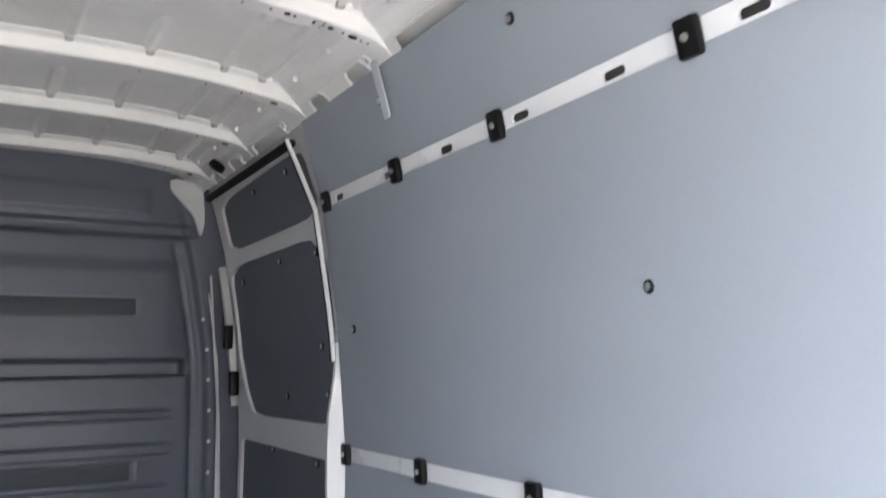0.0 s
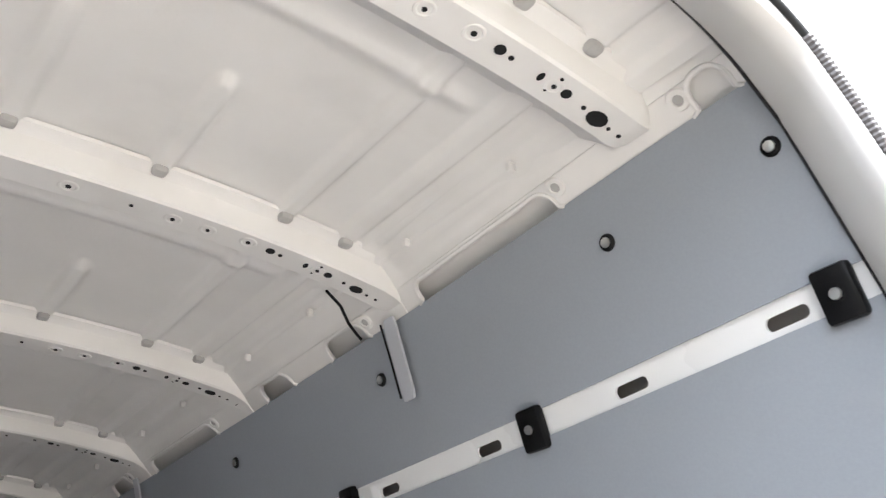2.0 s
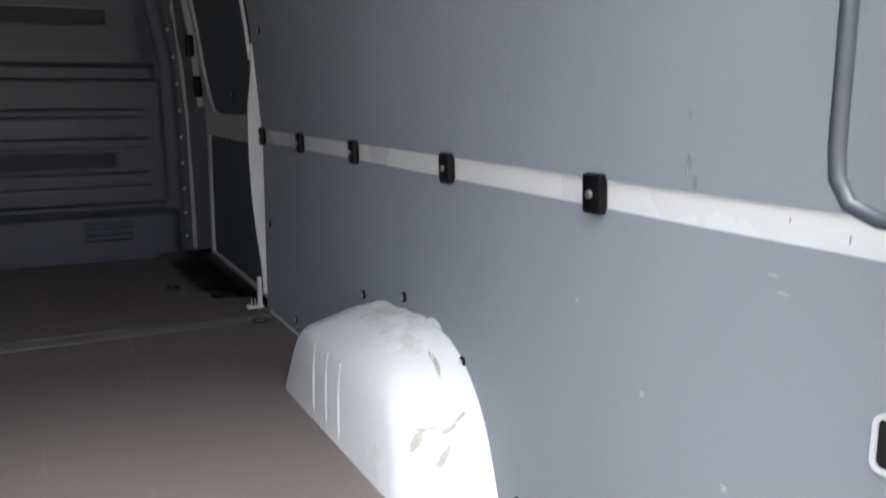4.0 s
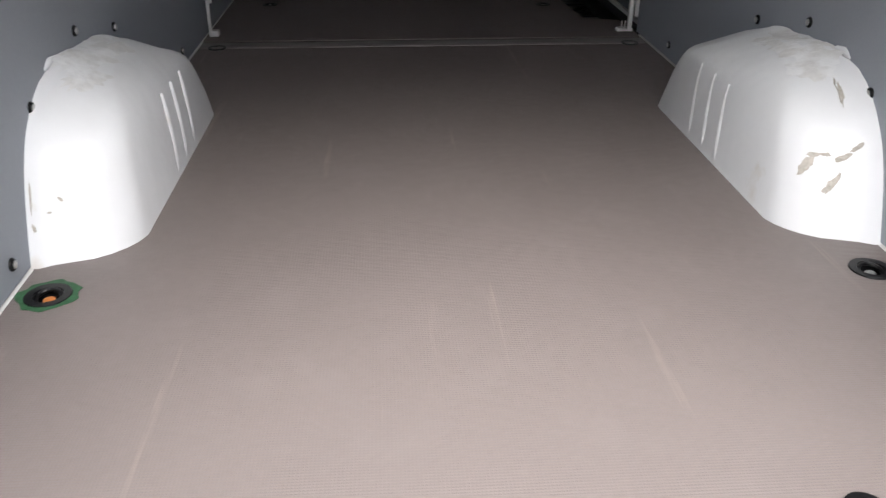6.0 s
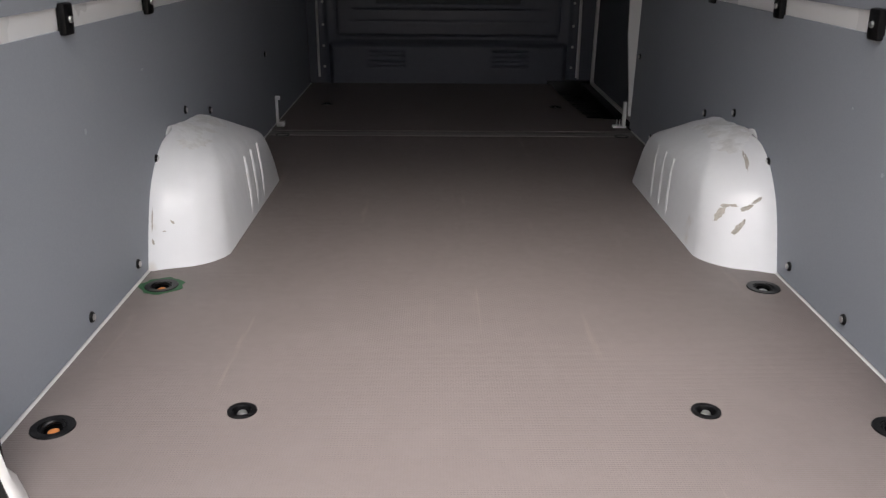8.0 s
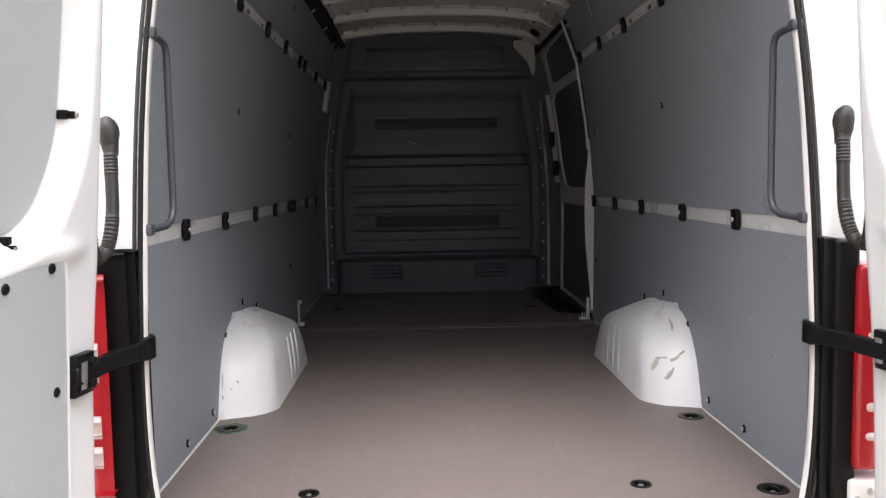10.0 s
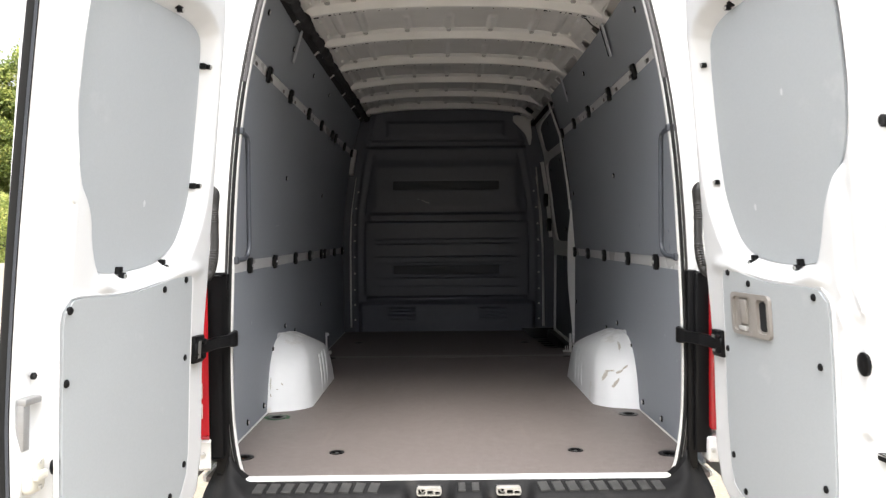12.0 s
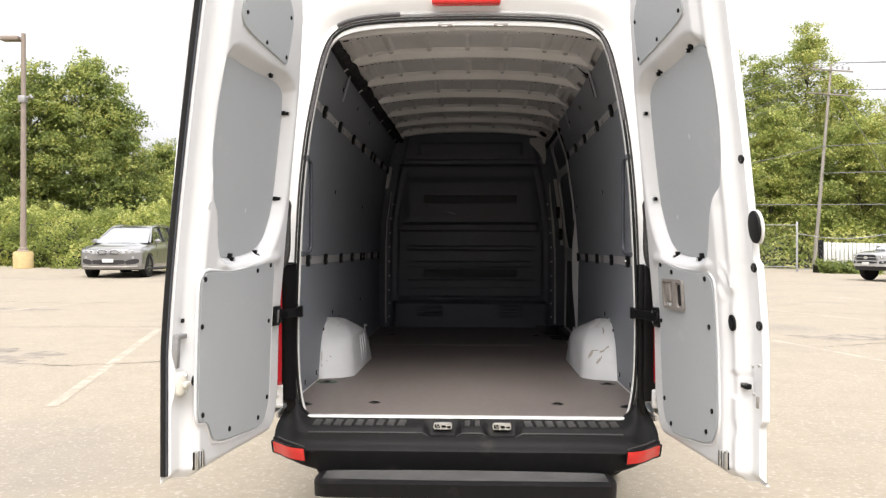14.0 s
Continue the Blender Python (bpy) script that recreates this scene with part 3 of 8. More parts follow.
# ---- wheel arches ----
SCUFF = material("scraped_filler", (0.42, 0.395, 0.35), 0.8, vary=0.3, grain=120, bump=0.3, bump_scale=200)
GRIME = material("grey_grime", (0.655, 0.655, 0.645), 0.6, vary=0.12, grain=60, bump=0.2, bump_scale=60, dirt=(0.76, 0.77, 0.775), dirt_scale=14, dirt_level=0.45)
# mid grey of small parts; on the rib ends it stands for shade
GREY_AND_SHADE = material("grey_sealing_pad", (0.39, 0.385, 0.375), 0.8, vary=0.1, grain=60, bump=0.05)
def build_arch(side):
    """A pressed wheel box: stacked outlines that shrink towards the top."""
    bm = bmesh.new()
    levels = 16
    rings = []
    for k in range(levels + 1):
        t = k / levels
        z = F + 0.330 * t
        q = max(0.0, 1 - t ** 3.6)
        rear = 1.045 + 0.12 * t + 0.24 * (1 - q ** 0.5)
        front = 2.06 - 0.20 * t - 0.16 * (1 - q ** 0.5)
        inner = 0.676 + 0.022 * t + 0.115 * (1 - q ** 0.5)
        wall = 0.893
        ring = []
        # rear face: bowed, with a wide round corner
        cr = 0.17 * (1 - 0.3 * t)
        for j in range(9):
            a = radians(90 * j / 8)
            ring.append((inner + cr * 1.15 * (1 - math.sin(a)), rear + cr * (1 - math.cos(a)) + 0.012 * (1 - j / 8)))
        ring = [(wall, rear + 0.004), (wall - 0.03, rear - 0.002)] + [(x, y) for x, y in ring if x < wall - 0.035]
        cf = 0.10 * (1 - 0.3 * t)
        for j in range(7):
            a = radians(90 * j / 6)
            ring.append((inner + cf * (1 - math.cos(a)), front - cf * (1 - math.sin(a))))
        ring.append((wall, front))
        def dent(x, y):
            """The top falls forward and inward, and is knocked about."""
            k = smooth(0.55, 1.0, t)
            d = 0.030 * smooth(1.40, 1.85, y) + 0.022 * smooth(0.03, 0.13, wall - x)
            d += 0.003 * math.sin(17 * y + 5 * side) * math.sin(31 * x + 2) + 0.0016 * math.sin(43 * y + 23 * x + side)
            return -k * d
        rings.append([(x + 0.003 * math.sin(19 * y + 13 * z + side) * smooth(0.2, 0.5, t), y, z + dent(x, y)) for x, y in ring])
    n = min(len(r) for r in rings)
    rows = []
    for r in rings:       # same count on every level
        idx = [round(i * (len(r) - 1) / (n - 1)) for i in range(n)]
        rows.append([bm.verts.new((side * r[i][0], r[i][1], r[i][2])) for i in idx])
    for a, b in zip(rows, rows[1:]):
        for i in range(n - 1):
            bm.faces.new((a[i], a[i + 1], b[i + 1], b[i]))
    top = rows[-1]
    mid = [bm.verts.new((side * 0.893, v.co.y * 0.5 + 0.775, v.co.z * 0.4 + (F + 0.330) * 0.6 + 0.004 * math.sin(29 * v.co.y))) for v in top]
    for i in range(n - 1):
        bm.faces.new((top[i], top[i + 1], mid[i + 1], mid[i]))
    bmesh.ops.remove_doubles(bm, verts=bm.verts[:], dist=0.0004)
    # knob where the two halves are welded at the wall
    tube(bm, [(side * 0.880, 1.33 + 0.016 * k, F + 0.320 + 0.010 * math.sin(k / 5 * math.pi)) for k in range(6)], 0.012, 8, radii=[0.003, 0.008, 0.010, 0.008, 0.009, 0.003])
    arch = part("wheel_arch", bm, ARCH_WHITE, van, "glossy white wheel arch with brown scuffs", angle=60)
    for y in (1.50, 1.595, 1.695):
        bm = bmesh.new()
        pts = [(side * (0.680 + 0.030 * t + 0.001), y + 0.055 * t, F + 0.318 * t) for t in (0.05, 0.15, 0.3, 0.48, 0.64)]
        tube(bm, pts, 0.008, 8, radii=[0.004, 0.009, 0.010, 0.009, 0.003])
        part("pressed_rib", bm, ARCH_WHITE, arch)
    # grime on the knocked-about top
    tree_ = BVHTree.FromPolygons([v.co for v in arch.data.vertices], [p.vertices for p in arch.data.polygons])
    for k, (px, py, a, b, turn) in enumerate(((0.83, 1.45, 0.050, 0.13, 8), (0.80, 1.34, 0.030, 0.060, 30), (0.855, 1.62, 0.030, 0.10, -6), (0.80, 1.60, 0.022, 0.05, 10))):
        rnd = random.Random(90 + k + side)
        bm = bmesh.new()
        rings = []
        wob = [rnd.uniform(0.72, 1.25) for _ in range(26)]
        for f in (0.33, 0.66, 1.0):
            row = []
            for i in range(26):
                w_ = 2 * math.pi * i / 26
                u, v = a * f * wob[i] * math.cos(w_), b * f * wob[i] * math.sin(w_)
                c_, s_ = math.cos(radians(turn)), math.sin(radians(turn))
                hit, nrm, *_ = tree_.ray_cast(Vector((side * min(0.882, px + u * c_ - v * s_), py + u * s_ + v * c_, 1.3)), Vector((0, 0, -1)))
                if hit:
                    row.append(bm.verts.new(hit + Vector((0, 0, 0.0012))))
            rings.append(row)
        if all(len(row) == 26 for row in rings):
            for r0, r1 in zip(rings, rings[1:]):
                for i in range(26):
                    bm.faces.new((r0[i], r0[(i + 1) % 26], r1[(i + 1) % 26], r1[i]))
            bm.faces.new(rings[0])
            part("grime", bm, GRIME, arch, "grey grime on the arch top")
        else:
            bm.free()
    # scraped spots where cargo has rubbed
    spots = [(0.733, 0.838, 0.024, 0.007, 58), (0.748, 0.862, 0.012, 0.005, 10), (0.775, 0.806, 0.024, 0.007, 48), (0.792, 0.826, 0.008, 0.004, 70), (0.800, 0.862, 0.022, 0.005, 25), (0.828, 0.883, 0.016, 0.004, 35), (0.768, 0.866, 0.010, 0.004, 0), (0.822, 0.970, 0.020, 0.005, 74)] if side > 0 else \
            [(0.866, 0.83, 0.030, 0.0022, 88), (0.815, 0.822, 0.007, 0.003, 40), (0.862, 0.775, 0.008, 0.003, 70), (0.835, 0.80, 0.004, 0.002, 0)]
    for k, (px, pz, a, b, turn) in enumerate(spots):
        rnd = random.Random(60 + k)
        bm = bmesh.new()
        ring = []
        for i in range(18):
            w_ = 2 * math.pi * i / 18
            u, v = a * (1 + rnd.uniform(-0.3, 0.3)) * math.cos(w_), b * (1 + rnd.uniform(-0.4, 0.4)) * math.sin(w_)
            c_, s_ = math.cos(radians(turn)), math.sin(radians(turn))
            hit, nrm, *_ = tree_.ray_cast(Vector((side * (px + u * c_ - v * s_), 0.5, pz + u * s_ + v * c_)), Vector((0, 1, 0)))
            if hit:
                ring.append(bm.verts.new(hit + Vector((0, -0.0012, 0.0003))))
        if len(ring) > 5:
            hub = bm.verts.new(sum((v.co for v in ring), Vector()) / len(ring) + Vector((0, -0.0015, 0)))
            for i in range(len(ring)):
                bm.faces.new((ring[i], ring[(i + 1) % len(ring)], hub))
            part("scuff", bm, SCUFF, arch, "beige scraped paint", smooth=False)
        else:
            bm.free()
    return arch


# ---- bulkhead ----
FELT_STRIP = material("dark_grey_felt", (0.072, 0.080, 0.088), 0.6, vary=0.12, grain=80, bump=0.2, bump_scale=200)
def build_bulkhead():
    """A pressed steel bulkhead: framed upper field, beads, a shelf fold and a boxed foot."""
    def half(z):
        return float(np.interp(z, (0.70, 0.78, 1.0, 1.45, 1.72, 2.0, 2.15, 2.45, 2.70), (0.812, 0.814, 0.815, 0.814, 0.803, 0.762, 0.738, 0.668, 0.61)))

    def depth(x, z):
        d = 0.0
        ax = abs(x)
        inside = 1 - smooth(half(z) - 0.16, half(z) - 0.10, ax)
        # shelf fold under the upper field
        d -= 0.035 * inside * smooth(1.635, 1.65, z) * (1 - smooth(1.70, 1.725, z))
        # upper field with a rounded border
        e = max((ax - 0.63) / 0.05, (abs(z - 1.945) - 0.20) / 0.05)
        d += 0.010 * (1 - smooth(-0.8, 0.8, e))
        # sunken strips
        for zc in (1.955, 1.225):
            if ax < 0.47 and abs(zc - z) < 0.045:
                d -= (0.004 if zc > 1.5 else 0.010) * min(1.0, (0.47 - ax) / 0.02) * min(1.0, (0.045 - abs(zc - z)) / 0.012)
        # beads
        for zc in (1.491, 1.451, 1.338, 1.285, 1.155, 1.08):
            d -= 0.007 * math.exp(-((z - zc) / 0.005) ** 2) * (1 - smooth(0.60, 0.64, ax))
        # foot box
        d += 0.05 * (1 - smooth(0.925, 0.955, z)) * (1 - smooth(0.735, 0.76, ax))
        d -= 0.03 * smooth(0.955, 0.965, z) * (1 - smooth(0.985, 1.0, z)) * inside
        for zc in (0.895, 0.865, 0.835, 0.805):
            d -= 0.012 * math.exp(-((z - zc) / 0.006) ** 2) * smooth(0.27, 0.29, ax) * (1 - smooth(0.50, 0.52, ax))
        # pressed groove inside the flange
        d -= 0.010 * math.exp(-((ax - half(z) + 0.098) / 0.008) ** 2) * smooth(0.98, 1.02, z) * (1 - smooth(2.20, 2.26, z))
        # folds in the raised roof part
        d -= 0.03 * smooth(2.27, 2.30, z) * (1 - smooth(2.33, 2.35, z))
        e = max((ax - 0.50) / 0.04, (abs(z - 2.44) - 0.06) / 0.03)
        d += 0.012 * (1 - smooth(-0.5, 0.5, e))
        # rolled side flange
        d += 0.03 * smooth(half(z) - 0.05, half(z) - 0.02, ax)
        return d

    bm = bmesh.new()
    z0, z1 = F - 0.10, 2.70
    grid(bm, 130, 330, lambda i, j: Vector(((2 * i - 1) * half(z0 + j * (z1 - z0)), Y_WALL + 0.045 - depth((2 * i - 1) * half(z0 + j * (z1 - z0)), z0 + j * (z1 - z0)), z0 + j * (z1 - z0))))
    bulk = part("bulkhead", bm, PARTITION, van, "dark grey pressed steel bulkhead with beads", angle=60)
    for zc in (1.955, 1.225):
        bm = bmesh.new()
        box(bm, -0.465, 0.475, Y_WALL + 0.0375 if zc > 1.5 else Y_WALL + 0.052, Y_WALL + 0.075, zc - 0.042, zc + 0.042, 0.002)
        part("felt_strip", bm, FELT_STRIP, bulk, "dark glued strip across the bulkhead")
    bm = bmesh.new()
    box(bm, -0.99, 0.99, Y_WALL + 0.11, Y_WALL + 0.13, 0.45, 2.66)
    part("cab_wall", bm, WHITE, van)
    for x, z, w in ((-0.20, 1.823, 0.012), (-0.175, 1.812, 0.016), (-0.152, 1.806, 0.010), (-0.24, 1.835, 0.006)):
        bm = bmesh.new()
        box(bm, x - w, x + w, Y_WALL + 0.026, Y_WALL + 0.034, z - 0.004, z + 0.003, 0.002)
        bm.transform(Matrix.Translation((x, 0, z)) @ Matrix.Rotation(radians(18), 4, "Y") @ Matrix.Translation((-x, 0, -z)))
        part("scratch", bm, ALU, bulk, "pale scratch in the paint")
    for s in (-1, 1):
        bm = bmesh.new()
        pts = [(s * (half(z) + 0.010), Y_WALL - 0.02, z) for z in [0.74 + 0.08 * k for k in range(17)]]
        tube(bm, pts, 0.0075, 8, radii=[0.0075 - 0.0045 * smooth(8, 16, k) for k in range(17)])
        part("edge_trim", bm, WHITE, bulk, "thin white painted flange")
        for z in (0.80, 0.93, 1.06, 1.2, 1.34, 1.48, 1.62, 1.76, 1.9):
            bm = bmesh.new()
            lathe(bm, [(0.009, 0.0), (0.008, 0.006), (0.003, 0.008)], axes((s * (half(z) - 0.022), Y_WALL + 0.014, z), (1, 0, 0), (0, 0, 1), (0, -1, 0)), 8)
            part("screw", bm, STEEL, bulk)
        bm = bmesh.new()
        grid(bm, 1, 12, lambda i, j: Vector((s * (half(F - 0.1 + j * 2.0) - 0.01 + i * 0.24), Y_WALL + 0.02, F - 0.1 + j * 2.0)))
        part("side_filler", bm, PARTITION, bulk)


# ---- sliding side door, seen from within ----
def build_side_door(proto_screw):
    base = on_wall(1, -0.035)
    bm = bmesh.new()
    holes = [rounded([(3.040, 2.200), (4.17, 2.195), (4.15, 2.415), (3.075, 2.44)], 2, 0.12),
             rounded([(3.040, 1.475), (4.03, 1.465), (4.13, 1.58), (4.20, 1.75), (4.215, 2.13), (3.040, 2.135)], 2, 0.12),
             rrect(3.035, 4.22, 0.722, 1.355, 0.03)]
    zs = [0.705 + k * (2.50 - 0.705) / 12 for k in range(13)]
    out = [(2.985, z) for z in zs] + [(4.26, z) for z in reversed(zs)]
    plate(bm, out, holes, base, 0.03, step=0.12)
    door = part("sliding_door", bm, WHITE, van, "white sliding side door frame with dark boards", angle=30)
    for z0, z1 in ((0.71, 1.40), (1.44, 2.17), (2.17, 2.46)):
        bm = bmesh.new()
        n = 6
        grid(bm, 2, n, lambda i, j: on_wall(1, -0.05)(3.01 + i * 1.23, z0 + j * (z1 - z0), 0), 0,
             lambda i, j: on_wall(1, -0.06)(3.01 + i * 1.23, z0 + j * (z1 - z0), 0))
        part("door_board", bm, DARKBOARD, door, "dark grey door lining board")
    for y, z in ((3.16, 2.08), (3.55, 2.09), (3.2, 1.75), (3.6, 1.56), (3.17, 1.58), (4.06, 2.05), (3.3, 1.33), (3.8, 1.34), (3.3, 2.39), (3.7, 2.385)):
        m = wall_frame(1, y, z)
        m.translation = on_wall(1, -0.05)(y, z, 0)
        again(proto_screw, m, door)
    # rear post with its rubber
    place = on_wall(1, 0.004)
    bm = bmesh.new()
    fin = [(0.76, 0.010), (0.87, 0.014), (1.0, 0.026), (1.145, 0.040), (1.30, 0.046), (1.42, 0.046), (1.52, 0.035), (1.60, 0.021), (1.665, 0.011), (1.76, 0.002)]
    plate(bm, [(wx(z) + 0.02, z) for z, w in fin] + [(wx(z) - w, z) for z, w in reversed(fin)], [], lambda u, v, d: Vector((u, 2.944 + 0.03 * smooth(0.0, 0.04, wx(v) - u) - d, v)), 0.018)
    post = part("door_post", bm, WHITE, van, "white painted post at the side door")
    bm = bmesh.new()
    tube(bm, [place(2.965 + 0.02 * k / 9 + (0.09 * max(0, k - 6) / 3) ** 1.0, 1.70 + 0.085 * k, 0.004) for k in range(10)], 0.008, 8)
    part("post_edge", bm, WHITE, post, "thin white flange")
    bm = bmesh.new()
    tube(bm, [place(2.99 + 0.02 * k / 9 + (0.09 * max(0, k - 6) / 3), 1.70 + 0.085 * k, -0.004) for k in range(10)], 0.011, 8)
    part("seal", bm, RUBBER, post)
    bm = bmesh.new()
    tube(bm, [place(3.08 + 0.125 * k, 2.452, -0.012) for k in range(10)], 0.017, 8)
    part("seal", bm, RUBBER, post, "black rubber seal over the side door")
    bm = bmesh.new()
    box(bm, 0.842, 0.860, 2.95, 2.975, F, F + 0.13, 0.005)
    box(bm, 0.80, 0.865, 2.95, 2.99, F - 0.005, F + 0.012, 0.004)
    for k in range(3):
        box(bm, 0.812 + k * 0.014, 0.817 + k * 0.014, 2.945, 2.951, F + 0.012, F + 0.045, 0.001)
    part("post_foot", bm, WHITE, post, "white ribbed foot bracket")
    # front post with its gusset
    bm = bmesh.new()
    plate(bm, [(4.225, 1.50), (4.235, 1.50), (4.255, 1.8), (4.262, 2.14), (4.235, 2.14), (4.215, 1.9)], [], on_wall(1, 0.004), 0.03, step=0.1)
    front = part("front_post", bm, FRAME_WHITE, van, "white front post with a gusset")
    bm = bmesh.new()
    box(bm, 0.825, 0.865, 4.19, 4.23, 1.76, 1.87, 0.008)
    part("latch", bm, BLACK, front, "black door latch")
    bm = bmesh.new()
    box(bm, 0.845, 0.885, 4.15, 4.20, 1.55, 1.66, 0.008)
    part("latch", bm, BLACK, front, "black door latch")
    bm = bmesh.new()
    plate(bm, rounded([(0.575, 2.545), (0.72, 2.525), (0.735, 2.36), (0.722, 2.285), (0.708, 2.290), (0.685, 2.375), (0.615, 2.45), (0.575, 2.49)], 1, 0.2), [], lambda u, v, d: Vector((u, 4.262 + d, v)), 0.02)
    part("gusset", bm, FRAME_WHITE, front, "white pressed corner gusset")
    bm = bmesh.new()
    lathe(bm, [(0.035, -0.01), (0.035, 0.012), (0.02, 0.016)], axes((0.665, 3.78, 2.512), (0, 1, 0), (0.81, 0, -0.58), (-0.58, 0, -0.81)), 14)
    part("rubber_plug", bm, BLACK, front)
    bm = bmesh.new()
    tube(bm, [(0.826, 4.235, 0.74), (0.824, 4.235, 1.1), (0.815, 4.235, 1.45), (0.792, 4.24, 1.76), (0.768, 4.245, 2.10)], 0.006, 8)
    part("edge_rod", bm, FRAME_WHITE, front)
    # left: bare end of the lining
    bm = bmesh.new()
    plate(bm, [(4.195, 0.62), (4.31, 0.62), (4.31, 2.48), (4.195, 2.48)], [], on_wall(-1, -0.012), 0.01, step=0.15)
    lp = part("front_post", bm, PARTITION, van, "dark grey post at the bulkhead")
    bm = bmesh.new()
    plate(bm, [(4.195, 2.05), (4.27, 2.04), (4.27, 2.25), (4.195, 2.26)], [], on_wall(-1, 0.030), 0.035)
    part("bare_patch", bm, WHITE, lp, "bare white painted steel")
    bm = bmesh.new()
    box(bm, -0.862, -0.848, 2.945, 2.955, F, F + 0.15, 0.003)
    box(bm, -0.862, -0.825, 2.945, 2.985, F - 0.004, F + 0.022, 0.004)
    box(bm, -0.850, -0.836, 2.945, 2.950, F + 0.13, F + 0.15, 0.002)
    part("post_foot", bm, WHITE, van, "white foot bracket at the lining")


# ---- roof ----
BOWS = (0.428, 1.025, 1.65, 2.29, 2.92, 3.50, 4.08)


def bow_z(x):
    return 2.573 - 0.041 * (abs(x) / 0.62) ** 2.6


def build_roof():
    def skin(x, y):
        z = bow_z(x) + 0.056
        ahead = min([b - y for b in BOWS if b > y - 0.02] or [9.0])
        for k, c in enumerate((-0.56, -0.44, -0.22, 0.0, 0.22, 0.44, 0.56)):
            reach = (0.60, 0.60, 0.33, 0.36, 0.33, 0.60, 0.60)[k]
            side = 1 - smooth(0.013, 0.022, abs(x - c))
            tip = 1 - smooth(reach - 0.02, reach, ahead + max(0.0, abs(x - c) - 0.004) * 1.2)
            z -= 0.011 * side * tip
        # a low swage ahead of each bow
        for b in BOWS:
            z -= 0.008 * (smooth(0.105, 0.112, y - b) - smooth(0.135, 0.142, y - b)) * (1 - smooth(0.5, 0.54, abs(x)))
        # stepped edge
        z -= 0.010 * smooth(0.586, 0.594, abs(x)) + 0.008 * smooth(0.622, 0.63, abs(x))
        return z
    bm = bmesh.new()
    y0, y1 = 0.205, 4.34
    grid(bm, 216, 400, lambda i, j: Vector((-0.66 + 1.32 * i, y0 + j * (y1 - y0), skin(-0.66 + 1.32 * i, y0 + j * (y1 - y0)))))
    part("roof", bm, ROOF_WHITE, van, "off-white painted sheet roof with pressed swages", angle=70)
    bm = bmesh.new()
    grid(bm, 24, 6, lambda i, j: Vector((-0.83 + 1.66 * i, 0.165 + 4.25 * j, 2.785 - 0.21 * abs(2 * i - 1) ** 4)))
    part("roof_skin", bm, WHITE, van, "white outer roof skin")
    for s in (-1, 1):
        bm = bmesh.new()
        grid(bm, 2, 6, lambda i, j: Vector((s * (0.64 + 0.16 * i), 0.21 + 4.2 * j, 2.62 + 0.02 * i)))
        part("cant_rail", bm, ROOF_WHITE, van)

    for n, b in enumerate(BOWS):
        bm = bmesh.new()
        half = 0.722
        w = 0.045
        c = -0.017           # the under face lies a little nearer the tail
        prof = [(-w - 0.034, 0.054), (-w - 0.032, 0.048), (-w - 0.016, 0.042), (-w - 0.012, 0.038), (-w + 0.012 + c, 0.004), (-w + 0.016 + c, 0.0), (w - 0.016 + c, 0.0), (w - 0.011 + c, 0.004), (w + 0.002, 0.036), (w + 0.006, 0.042), (w + 0.022, 0.054)]
        last = len(prof) - 1

        def bow_at(i, j):
            """The section runs down onto the side rail with a narrowing tip."""
            x = (2 * i - 1) * half
            ax = abs(x)
            py, pz = prof[round(j * last)]
            tip = smooth(0.660, 0.722, ax)
            flare = 1 + (0.10 * smooth(0.60, 0.66, ax) if pz > 0.02 else 0.0) - 0.50 * tip ** 1.6
            low_ = bow_z(min(ax, 0.66))
            if ax > 0.66:      # down the rail's web
                low_ = min(low_, np.interp(ax, (0.66, 0.690, 0.722), (bow_z(0.66), 2.506, 2.479))) + (lining_top(b) - 2.479) * smooth(0.67, 0.70, ax)
            return Vector((x, b + c + (py - c) * flare, low_ + pz))
        grid(bm, 72, last, bow_at)
        bow = part("roof_bow", bm, ROOF_WHITE, van, "off-white pressed steel roof bow with punched holes", angle=28)
        # punched holes in the under face, closer together towards the ends
        holes = [(0.105, 0.0, 0.0045, 1), (0.200, 0.0, 0.0035, 0), (0.268, 0.002, 0.0040, 1), (0.327, 0.0, 0.0035, 1), (0.397, -0.006, 0.0042, 1), (0.439, -0.006, 0.0082, 0), (0.459, -0.004, 0.0040, 0), (0.509, -0.004, 0.0075, 2), (0.534, -0.002, 0.0036, 1),
                 (0.529, 0.010, 0.0022, 0), (0.533, -0.018, 0.0026, 0), (0.555, -0.003, 0.0078, 0), (0.590, 0.0, 0.0036, 0), (0.618, 0.003, 0.0135 if n == 0 else 0.0105, 3), (0.643, 0.006, 0.0030, 0), (0.663, 0.006, 0.0036, 0)]
